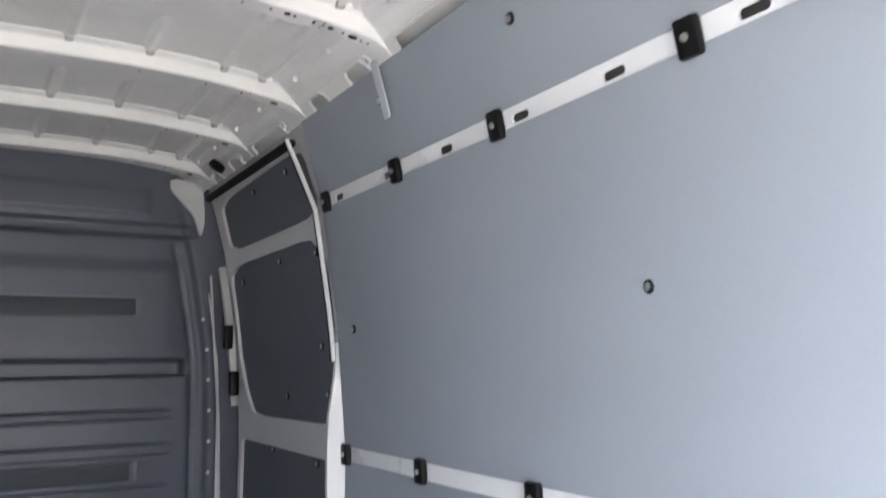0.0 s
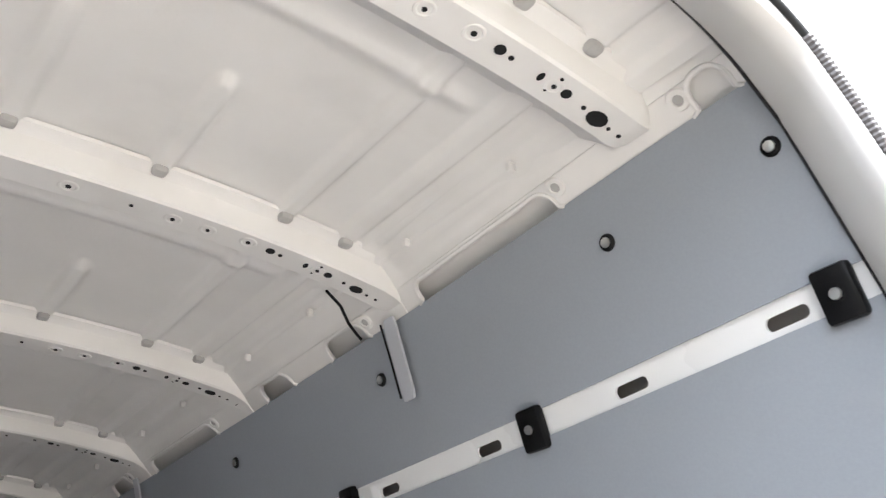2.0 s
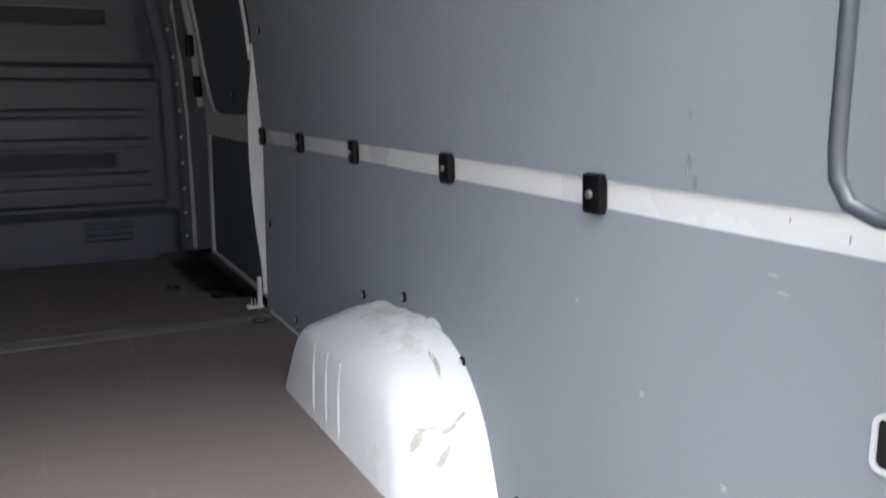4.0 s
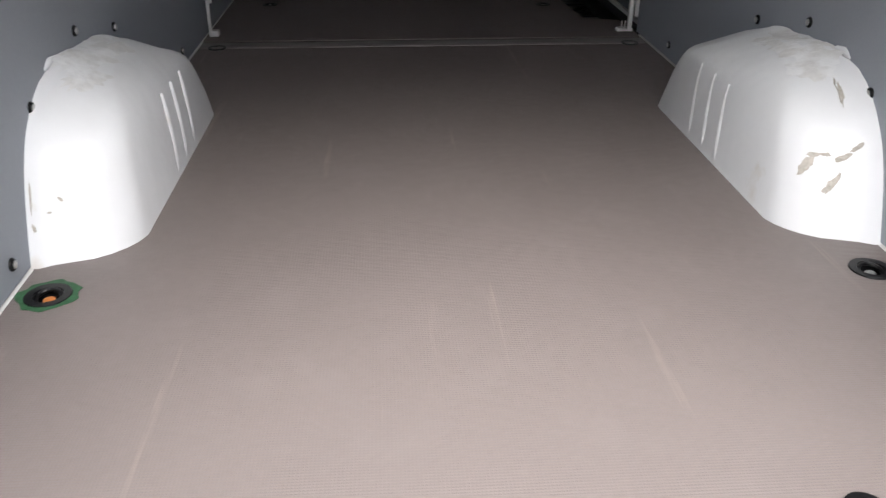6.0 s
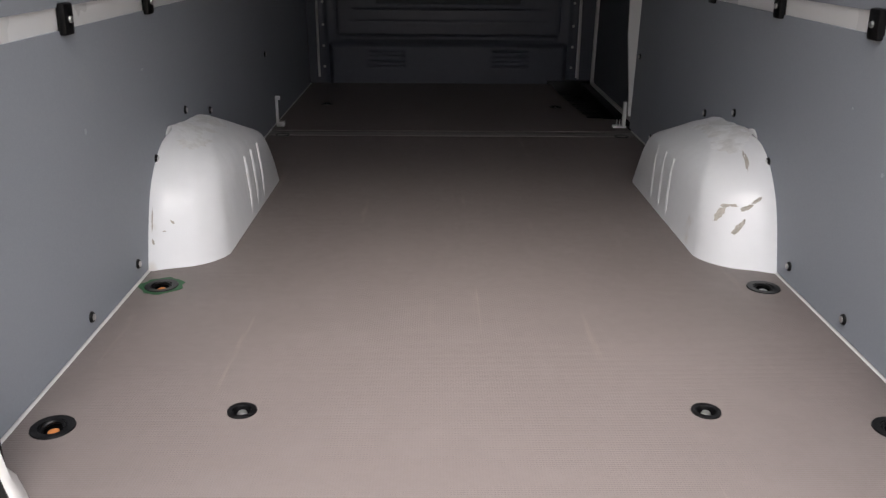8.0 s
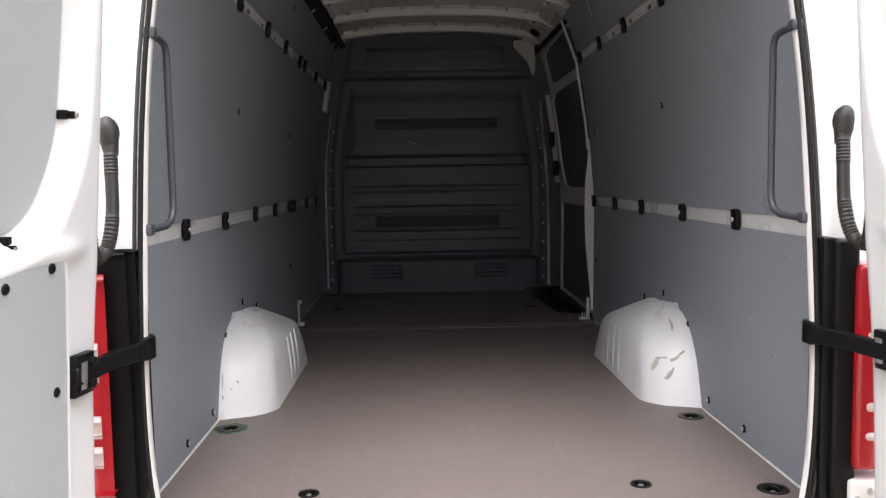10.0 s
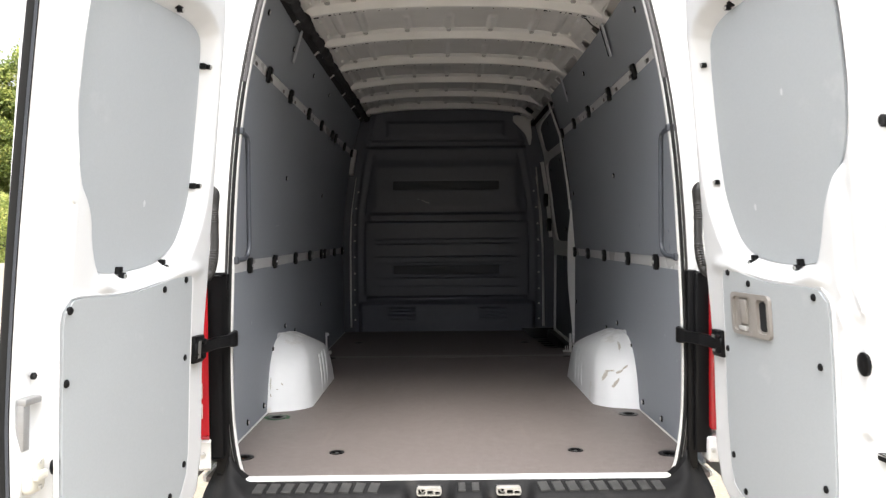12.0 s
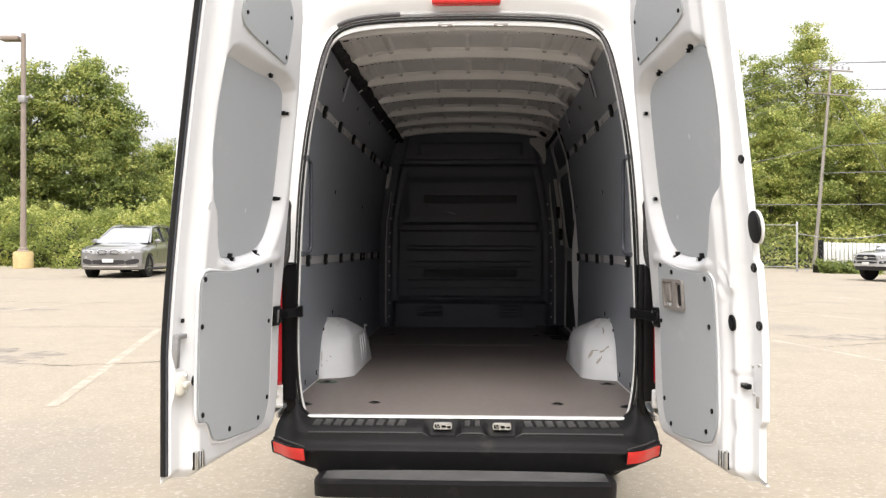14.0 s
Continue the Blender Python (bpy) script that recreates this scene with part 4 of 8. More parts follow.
        for s in (-1, 1):
            for x, dy, r, kind in (holes if n < 4 else holes[1::3]):
                hb = bmesh.new()
                slope = (bow_z(x + 0.01) - bow_z(x - 0.01)) / 0.02
                nrm = Vector((slope * s, 0, -1)).normalized()
                m = axes((s * x, b - 0.017 + dy, bow_z(x)), nrm.cross(Vector((0, 1, 0))), (0, -1, 0), nrm)
                shape = m @ Matrix.Diagonal((0.55 if kind == 2 else 1.25 if kind == 3 else 1.0, 1, 1, 1))
                lathe(hb, [(r, -0.001), (r, 0.0016), (r * 0.4, 0.0014)], shape, 12 if r > 0.006 else 8)
                part("punched_hole", hb, HOLE, bow)
                if kind == 1 and n < 3:       # pressed ring round some holes
                    hb = bmesh.new()
                    lathe(hb, [(r + 0.005, -0.0005), (r + 0.007, 0.0014), (r + 0.010, 0.0014), (r + 0.012, -0.0005)], m, 16, caps=(False, False))
                    part("pressed_ring", hb, ROOF_WHITE, bow)
            if n < 3:      # slit at the tip
                hb = bmesh.new()
                box(hb, s * 0.688 - 0.002, s * 0.688 + 0.002, b - 0.018, b - 0.004, 2.500 + lining_top(b) - 2.479, 2.5065 + lining_top(b) - 2.479, 0.0008)
                part("slit", hb, HOLE, bow)
        # rib ends in darker grey: shade of their notches put into the colour
        for x in (-0.44, -0.22, 0.0, 0.22, 0.44, -0.56, 0.56):
            pb = bmesh.new()
            yy = b - (w + 0.034)
            box(pb, x - 0.012, x + 0.012, yy - 0.004, yy + 0.018, bow_z(x) + 0.034, bow_z(x) + 0.056, 0.006)
            part("rib_end", pb, GREY_AND_SHADE, bow)

    # scalloped side rails under the roof edge
    for s in (-1, 1):
        def rail(y, v, d):
            """The flat lower web, v from the lining (0) to the fold (1)."""
            up = lining_top(y) - 2.479
            p = Vector((0.728 - 0.3 * up - 0.038 * v, y, 2.480 + up + 0.032 * v)) + Vector((-0.64, 0, -0.77)) * d
            return Vector((s * p.x, p.y, p.z))
        edge = [(0.20, 0.0)]
        cuts = [(0.262, 0.316, 0.98)]
        for k in range(6):
            a, c = BOWS[k] + 0.075, BOWS[k + 1] - 0.075
            cuts += [(a + 0.085, c - 0.012, 0.78)] if k % 2 == 0 else [(a + 0.020, a + 0.150, 0.85), (a + 0.320, a + 0.435, 0.85)]
        for a, c, top in (cuts if s > 0 else ()):      # the fleece hides the cuts on the other side
            r, h = 0.026, 0.52
            edge += [(a - 0.006, 0.0), (a, 0.12)]
            edge += [(a + r * (1 - math.cos(radians(q))), top - h + h * math.sin(radians(q))) for q in (0, 30, 60, 90)]
            edge += [(c - r * (1 - math.cos(radians(q))), top - h + h * math.sin(radians(q))) for q in (90, 60, 30, 0)]
            edge += [(c, 0.12), (c + 0.006, 0.0)]
        edge += [(4.28, 0.0)]
        bm = bmesh.new()
        plate(bm, [(4.28, 1.0), (0.20, 1.0)] + edge, [], rail, 0.004, step=0.09)
        r_ob = part("roof_rail", bm, ROOF_WHITE if s > 0 else FELT, van, "off-white scalloped roof side rail" if s > 0 else "dark fleece-covered roof side rail", smooth=False)
        for a, c, top in (cuts if s > 0 else ()):       # folded lip round each cut
            r, h = 0.026, 0.52
            line = [(a - 0.012, -0.02), (a - 0.003, 0.12)] + [(a - 0.003 + r * (1 - math.cos(radians(q))), top - h + (h + 0.05) * math.sin(radians(q))) for q in (0, 18, 36, 54, 72, 90)]
            line += [(c + 0.003 - r * (1 - math.cos(radians(q))), top - h + (h + 0.05) * math.sin(radians(q))) for q in (90, 72, 54, 36, 18, 0)] + [(c + 0.003, 0.12), (c + 0.012, -0.02)]
            bm = bmesh.new()
            tube(bm, [rail(yy, vv, 0.001) for yy, vv in line], 0.0042, 8)
            part("cut_lip", bm, ROOF_WHITE, r_ob)
        # rolled and grooved upper part up to the roof sheet
        roll = [(0.6885, 2.5115), (0.684, 2.519), (0.676, 2.525), (0.664, 2.529), (0.652, 2.533), (0.645, 2.540), (0.640, 2.552), (0.634, 2.557),
                (0.620, 2.561), (0.610, 2.565), (0.604, 2.574), (0.598, 2.580), (0.588, 2.598)]
        bm = bmesh.new()

        def roll_at(i, j):
            y = 0.20 + 4.08 * i
            x, z = roll[round(j * (len(roll) - 1))]
            flat_ = max(1 - smooth(0.075, 0.115, abs(y - bb)) for bb in BOWS)      # grooves fade out at the bows
            x += (roll[0][0] + (roll[-1][0] - roll[0][0]) * j - x) * flat_
            z += (roll[0][1] + (roll[-1][1] - roll[0][1]) * j - z) * flat_
            dip = 0.0
            for a, c, top in cuts:       # the sheet swells round each cut
                dip += 0.006 * (smooth(a - 0.03, a, y) - smooth(c, c + 0.03, y))
            up = (lining_top(y) - 2.479) * (1 - smooth(0.5, 1.0, j))
            return Vector((s * (x - 0.3 * up), y, z + up + dip * max(0.0, 1 - j * 2.2) * min(1.0, j * 8)))
        grid(bm, 240, len(roll) - 1, roll_at)
        part("rail_roll", bm, ROOF_WHITE, r_ob, "off-white rolled sheet", angle=60)
        bm = bmesh.new()
        grid(bm, 2, 10, lambda i, j: Vector((s * (0.772 - 0.10 * i), 0.24 + 4.04 * j, 2.506 + 0.075 * i)))
        part("rail_backing", bm, ROOF_WHITE if s > 0 else FELT, r_ob)
        # spot studs in the groove
        for k, bb in enumerate(BOWS[:-1]):
            for dy in (0.16, 0.43):
                bm = bmesh.new()
                box(bm, s * 0.622 - 0.006, s * 0.622 + 0.006, bb + dy - 0.005, bb + dy + 0.005, 2.548, 2.564, 0.002)
                part("stud", bm, ROOF_WHITE, r_ob)
        if s < 0:     # fleece-wrapped wiring along the left edge
            rnd = random.Random(3)
            bm = bmesh.new()
            pts, rad = [], []
            for k in range(90):
                y = 0.20 + k * 4.05 / 89
                pts.append((-0.668 + rnd.uniform(-0.006, 0.006), y, 2.512 + rnd.uniform(-0.006, 0.006)))
                rad.append(0.020 + rnd.uniform(-0.005, 0.008))
            tube(bm, pts, 0.04, 10, radii=rad)
            part("wiring_cover", bm, FELT, van, "black fleece-wrapped wiring along the roof edge")
        # eared tabs with a pierced boss beside the cuts
        for y in [0.332] + [bb + (0.140 if k % 2 == 0 else 0.075) for k, bb in enumerate(BOWS)]:
            m = axes(rail(y, 0.66, 0.001), (0, 1, 0), (0.77, 0, -0.64), (-0.64 * s, 0, -0.77))
            bm = bmesh.new()
            lathe(bm, [(0.017, -0.001), (0.0150, 0.003), (0.0090, 0.0034), (0.0075, 0.0010)], m, 18, caps=(False, False))
            part("pierced_boss", bm, ROOF_WHITE, r_ob)
            bm = bmesh.new()
            lathe(bm, [(0.0080, 0.0004), (0.0078, 0.0012), (0.003, 0.0012)], m, 12)
            part("punched_hole", bm, GREY_AND_SHADE if s > 0 else HOLE, r_ob)
    # plastic tabs that hang from the rail
    for s, y in ((1, 1.03), (1, 2.33), (-1, 1.12)):
        bm = bmesh.new()
        out = rounded([(y - 0.017, 2.505), (y - 0.017, 2.352), (y + 0.017, 2.352), (y + 0.017, 2.505)], 2, 0.1)
        plate(bm, out, [], on_wall(s, 0.018), 0.005)
        part("hanging_tab", bm, TAPE, van, "translucent grey plastic tab hanging from the roof rail")
    bm = bmesh.new()
    tube(bm, [(0.600, 1.085, 2.556), (0.645, 1.108, 2.545), (0.672, 1.122, 2.520), (0.697, 1.134, 2.508), (0.712, 1.138, 2.500)], 0.0032, 6)
    tube(bm, [on_wall(1, 0.020)(1.052, 2.50, 0), on_wall(1, 0.020)(1.050, 2.44, 0), on_wall(1, 0.020)(1.049, 2.36, 0)], 0.0022, 6)
    part("cable", bm, BLACK, van, "short black cable")


proto_screw, proto_clip = build_screw(), build_clip()
build_floor()
for ring in RINGS:
    build_ring(*ring)
for side in (-1, 1):
    build_side(side, proto_screw, proto_clip)
    build_arch(side)
build_sockets()
build_bulkhead()
build_side_door(proto_screw)
build_roof()


# ---- tail opening ----
def tail_outline():
    """The edge of the tail opening, from the left foot over the top to the right foot: (x, z)."""
    half = [(0.690, 0.652), (0.722, 0.680), (0.746, 0.745), (0.761, 0.84), (0.768, 0.95), (0.770, 1.10), (0.767, 1.40), (0.757, 1.75), (0.735, 2.0), (0.707, 2.18),
            (0.680, 2.32), (0.658, 2.41), (0.628, 2.475), (0.575, 2.515), (0.48, 2.537), (0.30, 2.550), (0.0, 2.555)]
    pts = [(-x, z) for x, z in half] + [(x, z) for x, z in reversed(half[:-1])]
    for _ in range(2):          # smooth the open line
        out = [pts[0]]
        for p, q in zip(pts, pts[1:]):
            out += [(p[0] * 0.75 + q[0] * 0.25, p[1] * 0.75 + q[1] * 0.25), (p[0] * 0.25 + q[0] * 0.75, p[1] * 0.25 + q[1] * 0.75)]
        pts = out + [pts[-1]]
    return pts


TAIL = tail_outline()


def tail_point(i, off, dy):
    """A point beside the opening's edge: off outwards, dy forwards."""
    p = Vector(TAIL[i])
    w = 1 if off < 0.04 else 6
    a, b = Vector(TAIL[max(0, i - w)]), Vector(TAIL[min(len(TAIL) - 1, i + w)])
    t = (b - a).normalized()
    n = Vector((-t.y, t.x))
    q = p + n * off
    return Vector((q.x, yo(p.y) + dy, q.y))


def build_tail():
    n = len(TAIL) - 1

    def lip_off(i):
        """The flange hangs lower under the header."""
        return -0.020 * smooth(2.42, 2.535, TAIL[i][1])

    def inner(i, f):
        """From the lip of the opening (f = 0) to the end of the lining (f = 1)."""
        x, z = TAIL[i]
        lip = tail_point(i, lip_off(i), 0.008)
        if 0.74 < z < 2.46:
            end = Vector((math.copysign(wx(z) + 0.004, x), rear_edge(z) + 0.012, z))
        else:
            end = tail_point(i, 0.055, 0.085)
        p = lip.lerp(end, f)
        p.y += 0.014 * math.sin(f * math.pi)
        return p
    steps = (1.0, 0.85, 0.6, 0.35, 0.15, 0.0)
    outer = ((0.003, -0.006), (0.008, -0.009), (0.014, -0.004), (0.022, 0.0))
    bm = bmesh.new()
    k = len(steps) + len(outer) - 1
    grid(bm, n, k, lambda i, j: inner(round(i * n), steps[round(j * k)]) if round(j * k) < len(steps) else tail_point(round(i * n), outer[round(j * k) - len(steps)][0] + (lip_off(round(i * n)) if round(j * k) == len(steps) else 0.0), outer[round(j * k) - len(steps)][1]))
    frame_ob = part("tail_frame", bm, FRAME_WHITE, van, "white painted frame round the tail opening", angle=50)
    for s in (-1, 1):
        for z in (0.9, 1.13, 1.32, 1.62, 2.0):
            i = min(range(n + 1), key=lambda q: abs(TAIL[q][1] - z) + (0 if TAIL[q][0] * s > 0 else 9))
            hb = bmesh.new()
            p, q = inner(i, 0.25), inner(i, 0.35)
            t = (q - p).normalized()
            nrm = Vector((-t.y * s, t.x * s, 0))
            nrm = nrm if nrm.x * s < 0 else -nrm
            lathe(hb, [(0.005, -0.001), (0.005, 0.0015), (0.002, 0.0012)], axes(inner(i, 0.3), t, (0, 0, 1), nrm), 8)
            part("punched_hole", hb, HOLE, frame_ob)
    turn = [(0.021, 0.001), (0.034, 0.018), (0.050, 0.026), (0.070, 0.024), (0.094, 0.002), (0.150, -0.004), (0.222, 0.012)]

    def tail_face(i, j):
        """Pillars and header that turn into the body sides and the roof."""
        return tail_point(round(i * n), *turn[round(j * 6)])
    foot = min(k for k in range(n + 1) if TAIL[k][1] > 0.80)
    bm = bmesh.new()
    grid(bm, n - 2 * foot, 6, lambda i, j: tail_face((foot + i * (n - 2 * foot)) / n, j))
    part("tail_skin", bm, WHITE, van, "white painted tail pillar and header", angle=50)
    bm = bmesh.new()
    tube(bm, [inner(i, 0.93) + Vector((-0.006 if TAIL[i][0] > 0 else 0.006, -0.006, -0.004)) for i in range(n // 2 + 6, n - 26)], 0.0045, 6)
    part("cable", bm, BLACK, van, "thin black cable along the tail frame")
    bm = bmesh.new()
    tube(bm, [tail_point(i, 0.0110, -0.010) for i in range(n + 1)], 0.0062, 10)
    seal = part("tail_seal", bm, RUBBER, van, "black rubber seal round the tail opening")
    bm = bmesh.new()
    tube(bm, [tail_point(i, 0.0270, -0.002) for i in range(n + 1)], 0.0050, 8)
    part("seal_lip", bm, HOSE, seal, "dark grey outer lip of the seal")
    for s in (-1, 1):      # pleats where the seal turns the upper corner
        bm = bmesh.new()
        run_ = [i for i in range(n + 1) if TAIL[i][0] * s > 0.60 and 2.05 < TAIL[i][1] < 2.47]
        line = [tail_point(i, 0.012, -0.010) for i in run_]
        fine = []
        for p, q in zip(line, line[1:]):
            m_ = max(1, int((q - p).length / 0.003))
            fine += [p.lerp(q, j / m_) for j in range(m_)]
        tube(bm, fine, 0.008, 8, radii=[0.0074 + 0.0014 * (k % 2) for k in range(len(fine))])
        part("pleats", bm, TRIM_GREY, seal, "pleated corner of the seal")
    # wide dark seal line and the plastic pillar covers with tail lamps
    for s in (-1, 1):
        bm = bmesh.new()
        box(bm, s * 0.805, s * 0.862, -0.040, 0.06, 0.78, 1.395, 0.010, seg=3)
        box(bm, s * 0.785, s * 0.818, -0.02, 0.05, 0.72, 1.40, 0.006)
        cover = part("lamp_housing", bm, BLACK, van, "black tail lamp housing on the pillar")
        bm = bmesh.new()
        box(bm, s * 0.850, s * 0.955, -0.060, 0.03, 0.86, 1.34, 0.014, seg=3)
        part("red_lamp", bm, LAMP_RED, cover, "red tail lamp lens")
        for z0, z1 in ((1.125, 1.19), (0.998, 1.026), (0.930, 0.956)):
            bm = bmesh.new()
            box(bm, s * 0.868, s * 0.915, -0.064, 0.0, z0, z1, 0.012, seg=3)
            part("clear_lamp", bm, PINK, cover, "clear pinkish lamp insert")
        bm = bmesh.new()
        box(bm, s * 0.842, s * 0.945, -0.058, 0.03, 0.752, 0.838, 0.010, seg=3)
        hinge = part("hinge_plate", bm, WHITE, cover, "white painted door hinge plate")
        for dx, dz in ((0.0, 0.0), (0.03, 0.018), (0.028, -0.018)):
            bm = bmesh.new()
            lathe(bm, [(0.009, 0.0), (0.009, 0.006), (0.004, 0.009)], axes((s * (0.858 + dx), -0.058, 0.795 + dz), (1, 0, 0), (0, 0, 1), (0, -1, 0)), 8)
            part("bolt", bm, STEEL, hinge)
        # cable hose that loops over to the door
        bm = bmesh.new()
        end = door_place(s, 0.035, 1.52, -0.03)
        a0, a1, a2 = Vector((s * 0.822, -0.020, 1.665)), Vector((s * 0.812, -0.050, 1.48)), Vector((s * 0.818, -0.075, 1.405))
        a3, a4 = Vector((s * 0.838, -0.105, 1.385)), Vector((end.x, end.y + 0.01, 1.42))
        ctrl = [a0, a0.lerp(a1, 0.5), a1, a2, a3, a4, end]
        for _ in range(3):
            out = [ctrl[0]]
            for p, q in zip(ctrl, ctrl[1:]):
                out += [p.lerp(q, 0.25), p.lerp(q, 0.75)]
            ctrl = out + [ctrl[-1]]
        fine = []
        for p, q in zip(ctrl, ctrl[1:]):
            m_ = max(1, int((q - p).length / 0.0035))
            fine += [p.lerp(q, j / m_) for j in range(m_)]
        run = len(fine)
        rad = [0.0142 + (0.0020 if k % 2 and (0.10 < k / run < 0.22 or 0.42 < k / run) else 0.0) for k in range(run)]
        tube(bm, fine, 0.016, 10, radii=rad)
        hose = part("cable_hose", bm, HOSE, van, "black corrugated cable hose from pillar to door")
        bm = bmesh.new()
        lathe(bm, [(0.0145, -0.040), (0.0165, -0.030), (0.021, -0.004), (0.0215, 0.018), (0.018, 0.036), (0.010, 0.046), (0.003, 0.049)], Matrix.Translation((s * 0.824, -0.020, 1.652)) @ Matrix.Rotation(radians(6 * s), 4, "Y"), 16)
        part("grommet", bm, HOSE, hose, "teardrop rubber grommet")
        bm = bmesh.new()
        lathe(bm, [(0.026, 0.0), (0.026, 0.004), (0.020, 0.006)], axes((s * 0.826, -0.006, 1.664), (1, 0, 0), (0, 0, 1), (0, -1, 0)) @ Matrix.Diagonal((0.85, 1.3, 1, 1)), 18)
        part("flange", bm, BLACK, hose)
        # door check strap
        bm = bmesh.new()
        zc = 1.178
        end = Vector(door_place(s, 0.14, zc, 0.012))
        pts2 = [Vector((s * 0.772, 0.030, 0)), Vector((s * 0.760, 0.008, 0)), Vector((s * 0.762, -0.02, 0)), Vector((s * 0.77, -0.055, 0)), Vector((s * 0.80, -0.12, 0)), Vector((end.x, end.y, 0))]
        rows = []
        for k, p in enumerate(pts2):
            a, b = pts2[max(0, k - 1)], pts2[min(len(pts2) - 1, k + 1)]
            t = (b - a).normalized()
            nn = Vector((-t.y, t.x, 0)) * 0.009
            h = 0.026 if k < 3 else 0.019
            rows.append([bm.verts.new(p + nn * u + Vector((0, 0, zc + h * v))) for u, v in ((-1, -1), (1, -1), (1, 1), (-1, 1))])
        for a, b in zip(rows, rows[1:]):
            for i in range(4):
                bm.faces.new((a[i], a[(i + 1) % 4], b[(i + 1) % 4], b[i]))
        bm.faces.new(rows[0]), bm.faces.new(rows[-1])
        bmesh.ops.bevel(bm, geom=bm.edges[:], offset=0.003, segments=1, affect="EDGES")
        part("check_strap", bm, BLACK, van, "black curved door check strap")
    # lock strikers on sill and header
    for x in (-0.10, 0.166):
        bm = bmesh.new()
        plate(bm, rrect(x - 0.042, x + 0.042, 0.657, 0.683, 0.010), [rrect(x - 0.036, x - 0.012, 0.661, 0.679, 0.004), rrect(x - 0.006, x + 0.014, 0.662, 0.675, 0.003), rrect(x + 0.019, x + 0.037, 0.661, 0.672, 0.003)], lambda u, v, d: Vector((u, -0.088 - d, v)), 0.036)
        striker = part("lock_striker", bm, STRIKER, van, "pale lock striker in the sill")
        bm = bmesh.new()
        box(bm, x - 0.041, x + 0.041, -0.060, -0.048, 0.658, 0.684, 0.002)
        part("cavity", bm, TRIM_DARK, striker)
        bm = bmesh.new()
        tube(bm, [(x - 0.030, -0.080, 0.676), (x - 0.022, -0.084, 0.666), (x - 0.014, -0.084, 0.674), (x - 0.008, -0.080, 0.668)], 0.0025, 6)
        part("claw", bm, STEEL, striker)

        bm = bmesh.new()
        box(bm, x - 0.036, x + 0.036, 0.150, 0.175, 2.533, 2.548, 0.004, 0)
        box(bm, x - 0.02, x + 0.012, 0.145, 0.158, 2.528, 2.538, 0.003, 1)
        part("lock_striker", bm, [TAUPE, STEEL], van, "steel lock striker in the header")
    # third brake lamp
    bm = bmesh.new()
    box(bm, -0.165, 0.165, 0.125, 0.20, 2.634, 2.664, 0.012, seg=3)
    part("brake_lamp", bm, RED, van, "red high brake lamp over the tail")
    bm = bmesh.new()
    over = [i for i in range(n + 1) if TAIL[i][1] > 2.3 and -0.60 < TAIL[i][0] < -0.30]
    tube(bm, [tail_point(i, 0.050, 0.016) for i in over], 0.0105, 8)
    part("drip_moulding", bm, TRIM_GREY, van, "dark grey moulding over the tail opening")
    bm = bmesh.new()
    over = [i for i in range(n + 1) if TAIL[i][1] > 2.3 and -0.37 < TAIL[i][0] < 0.62]
    tube(bm, [tail_point(i, 0.049, 0.020) for i in over], 0.008, 8)
    part("drip_moulding", bm, GREY_AND_SHADE, van, "light grey sealed joint over the tail opening")


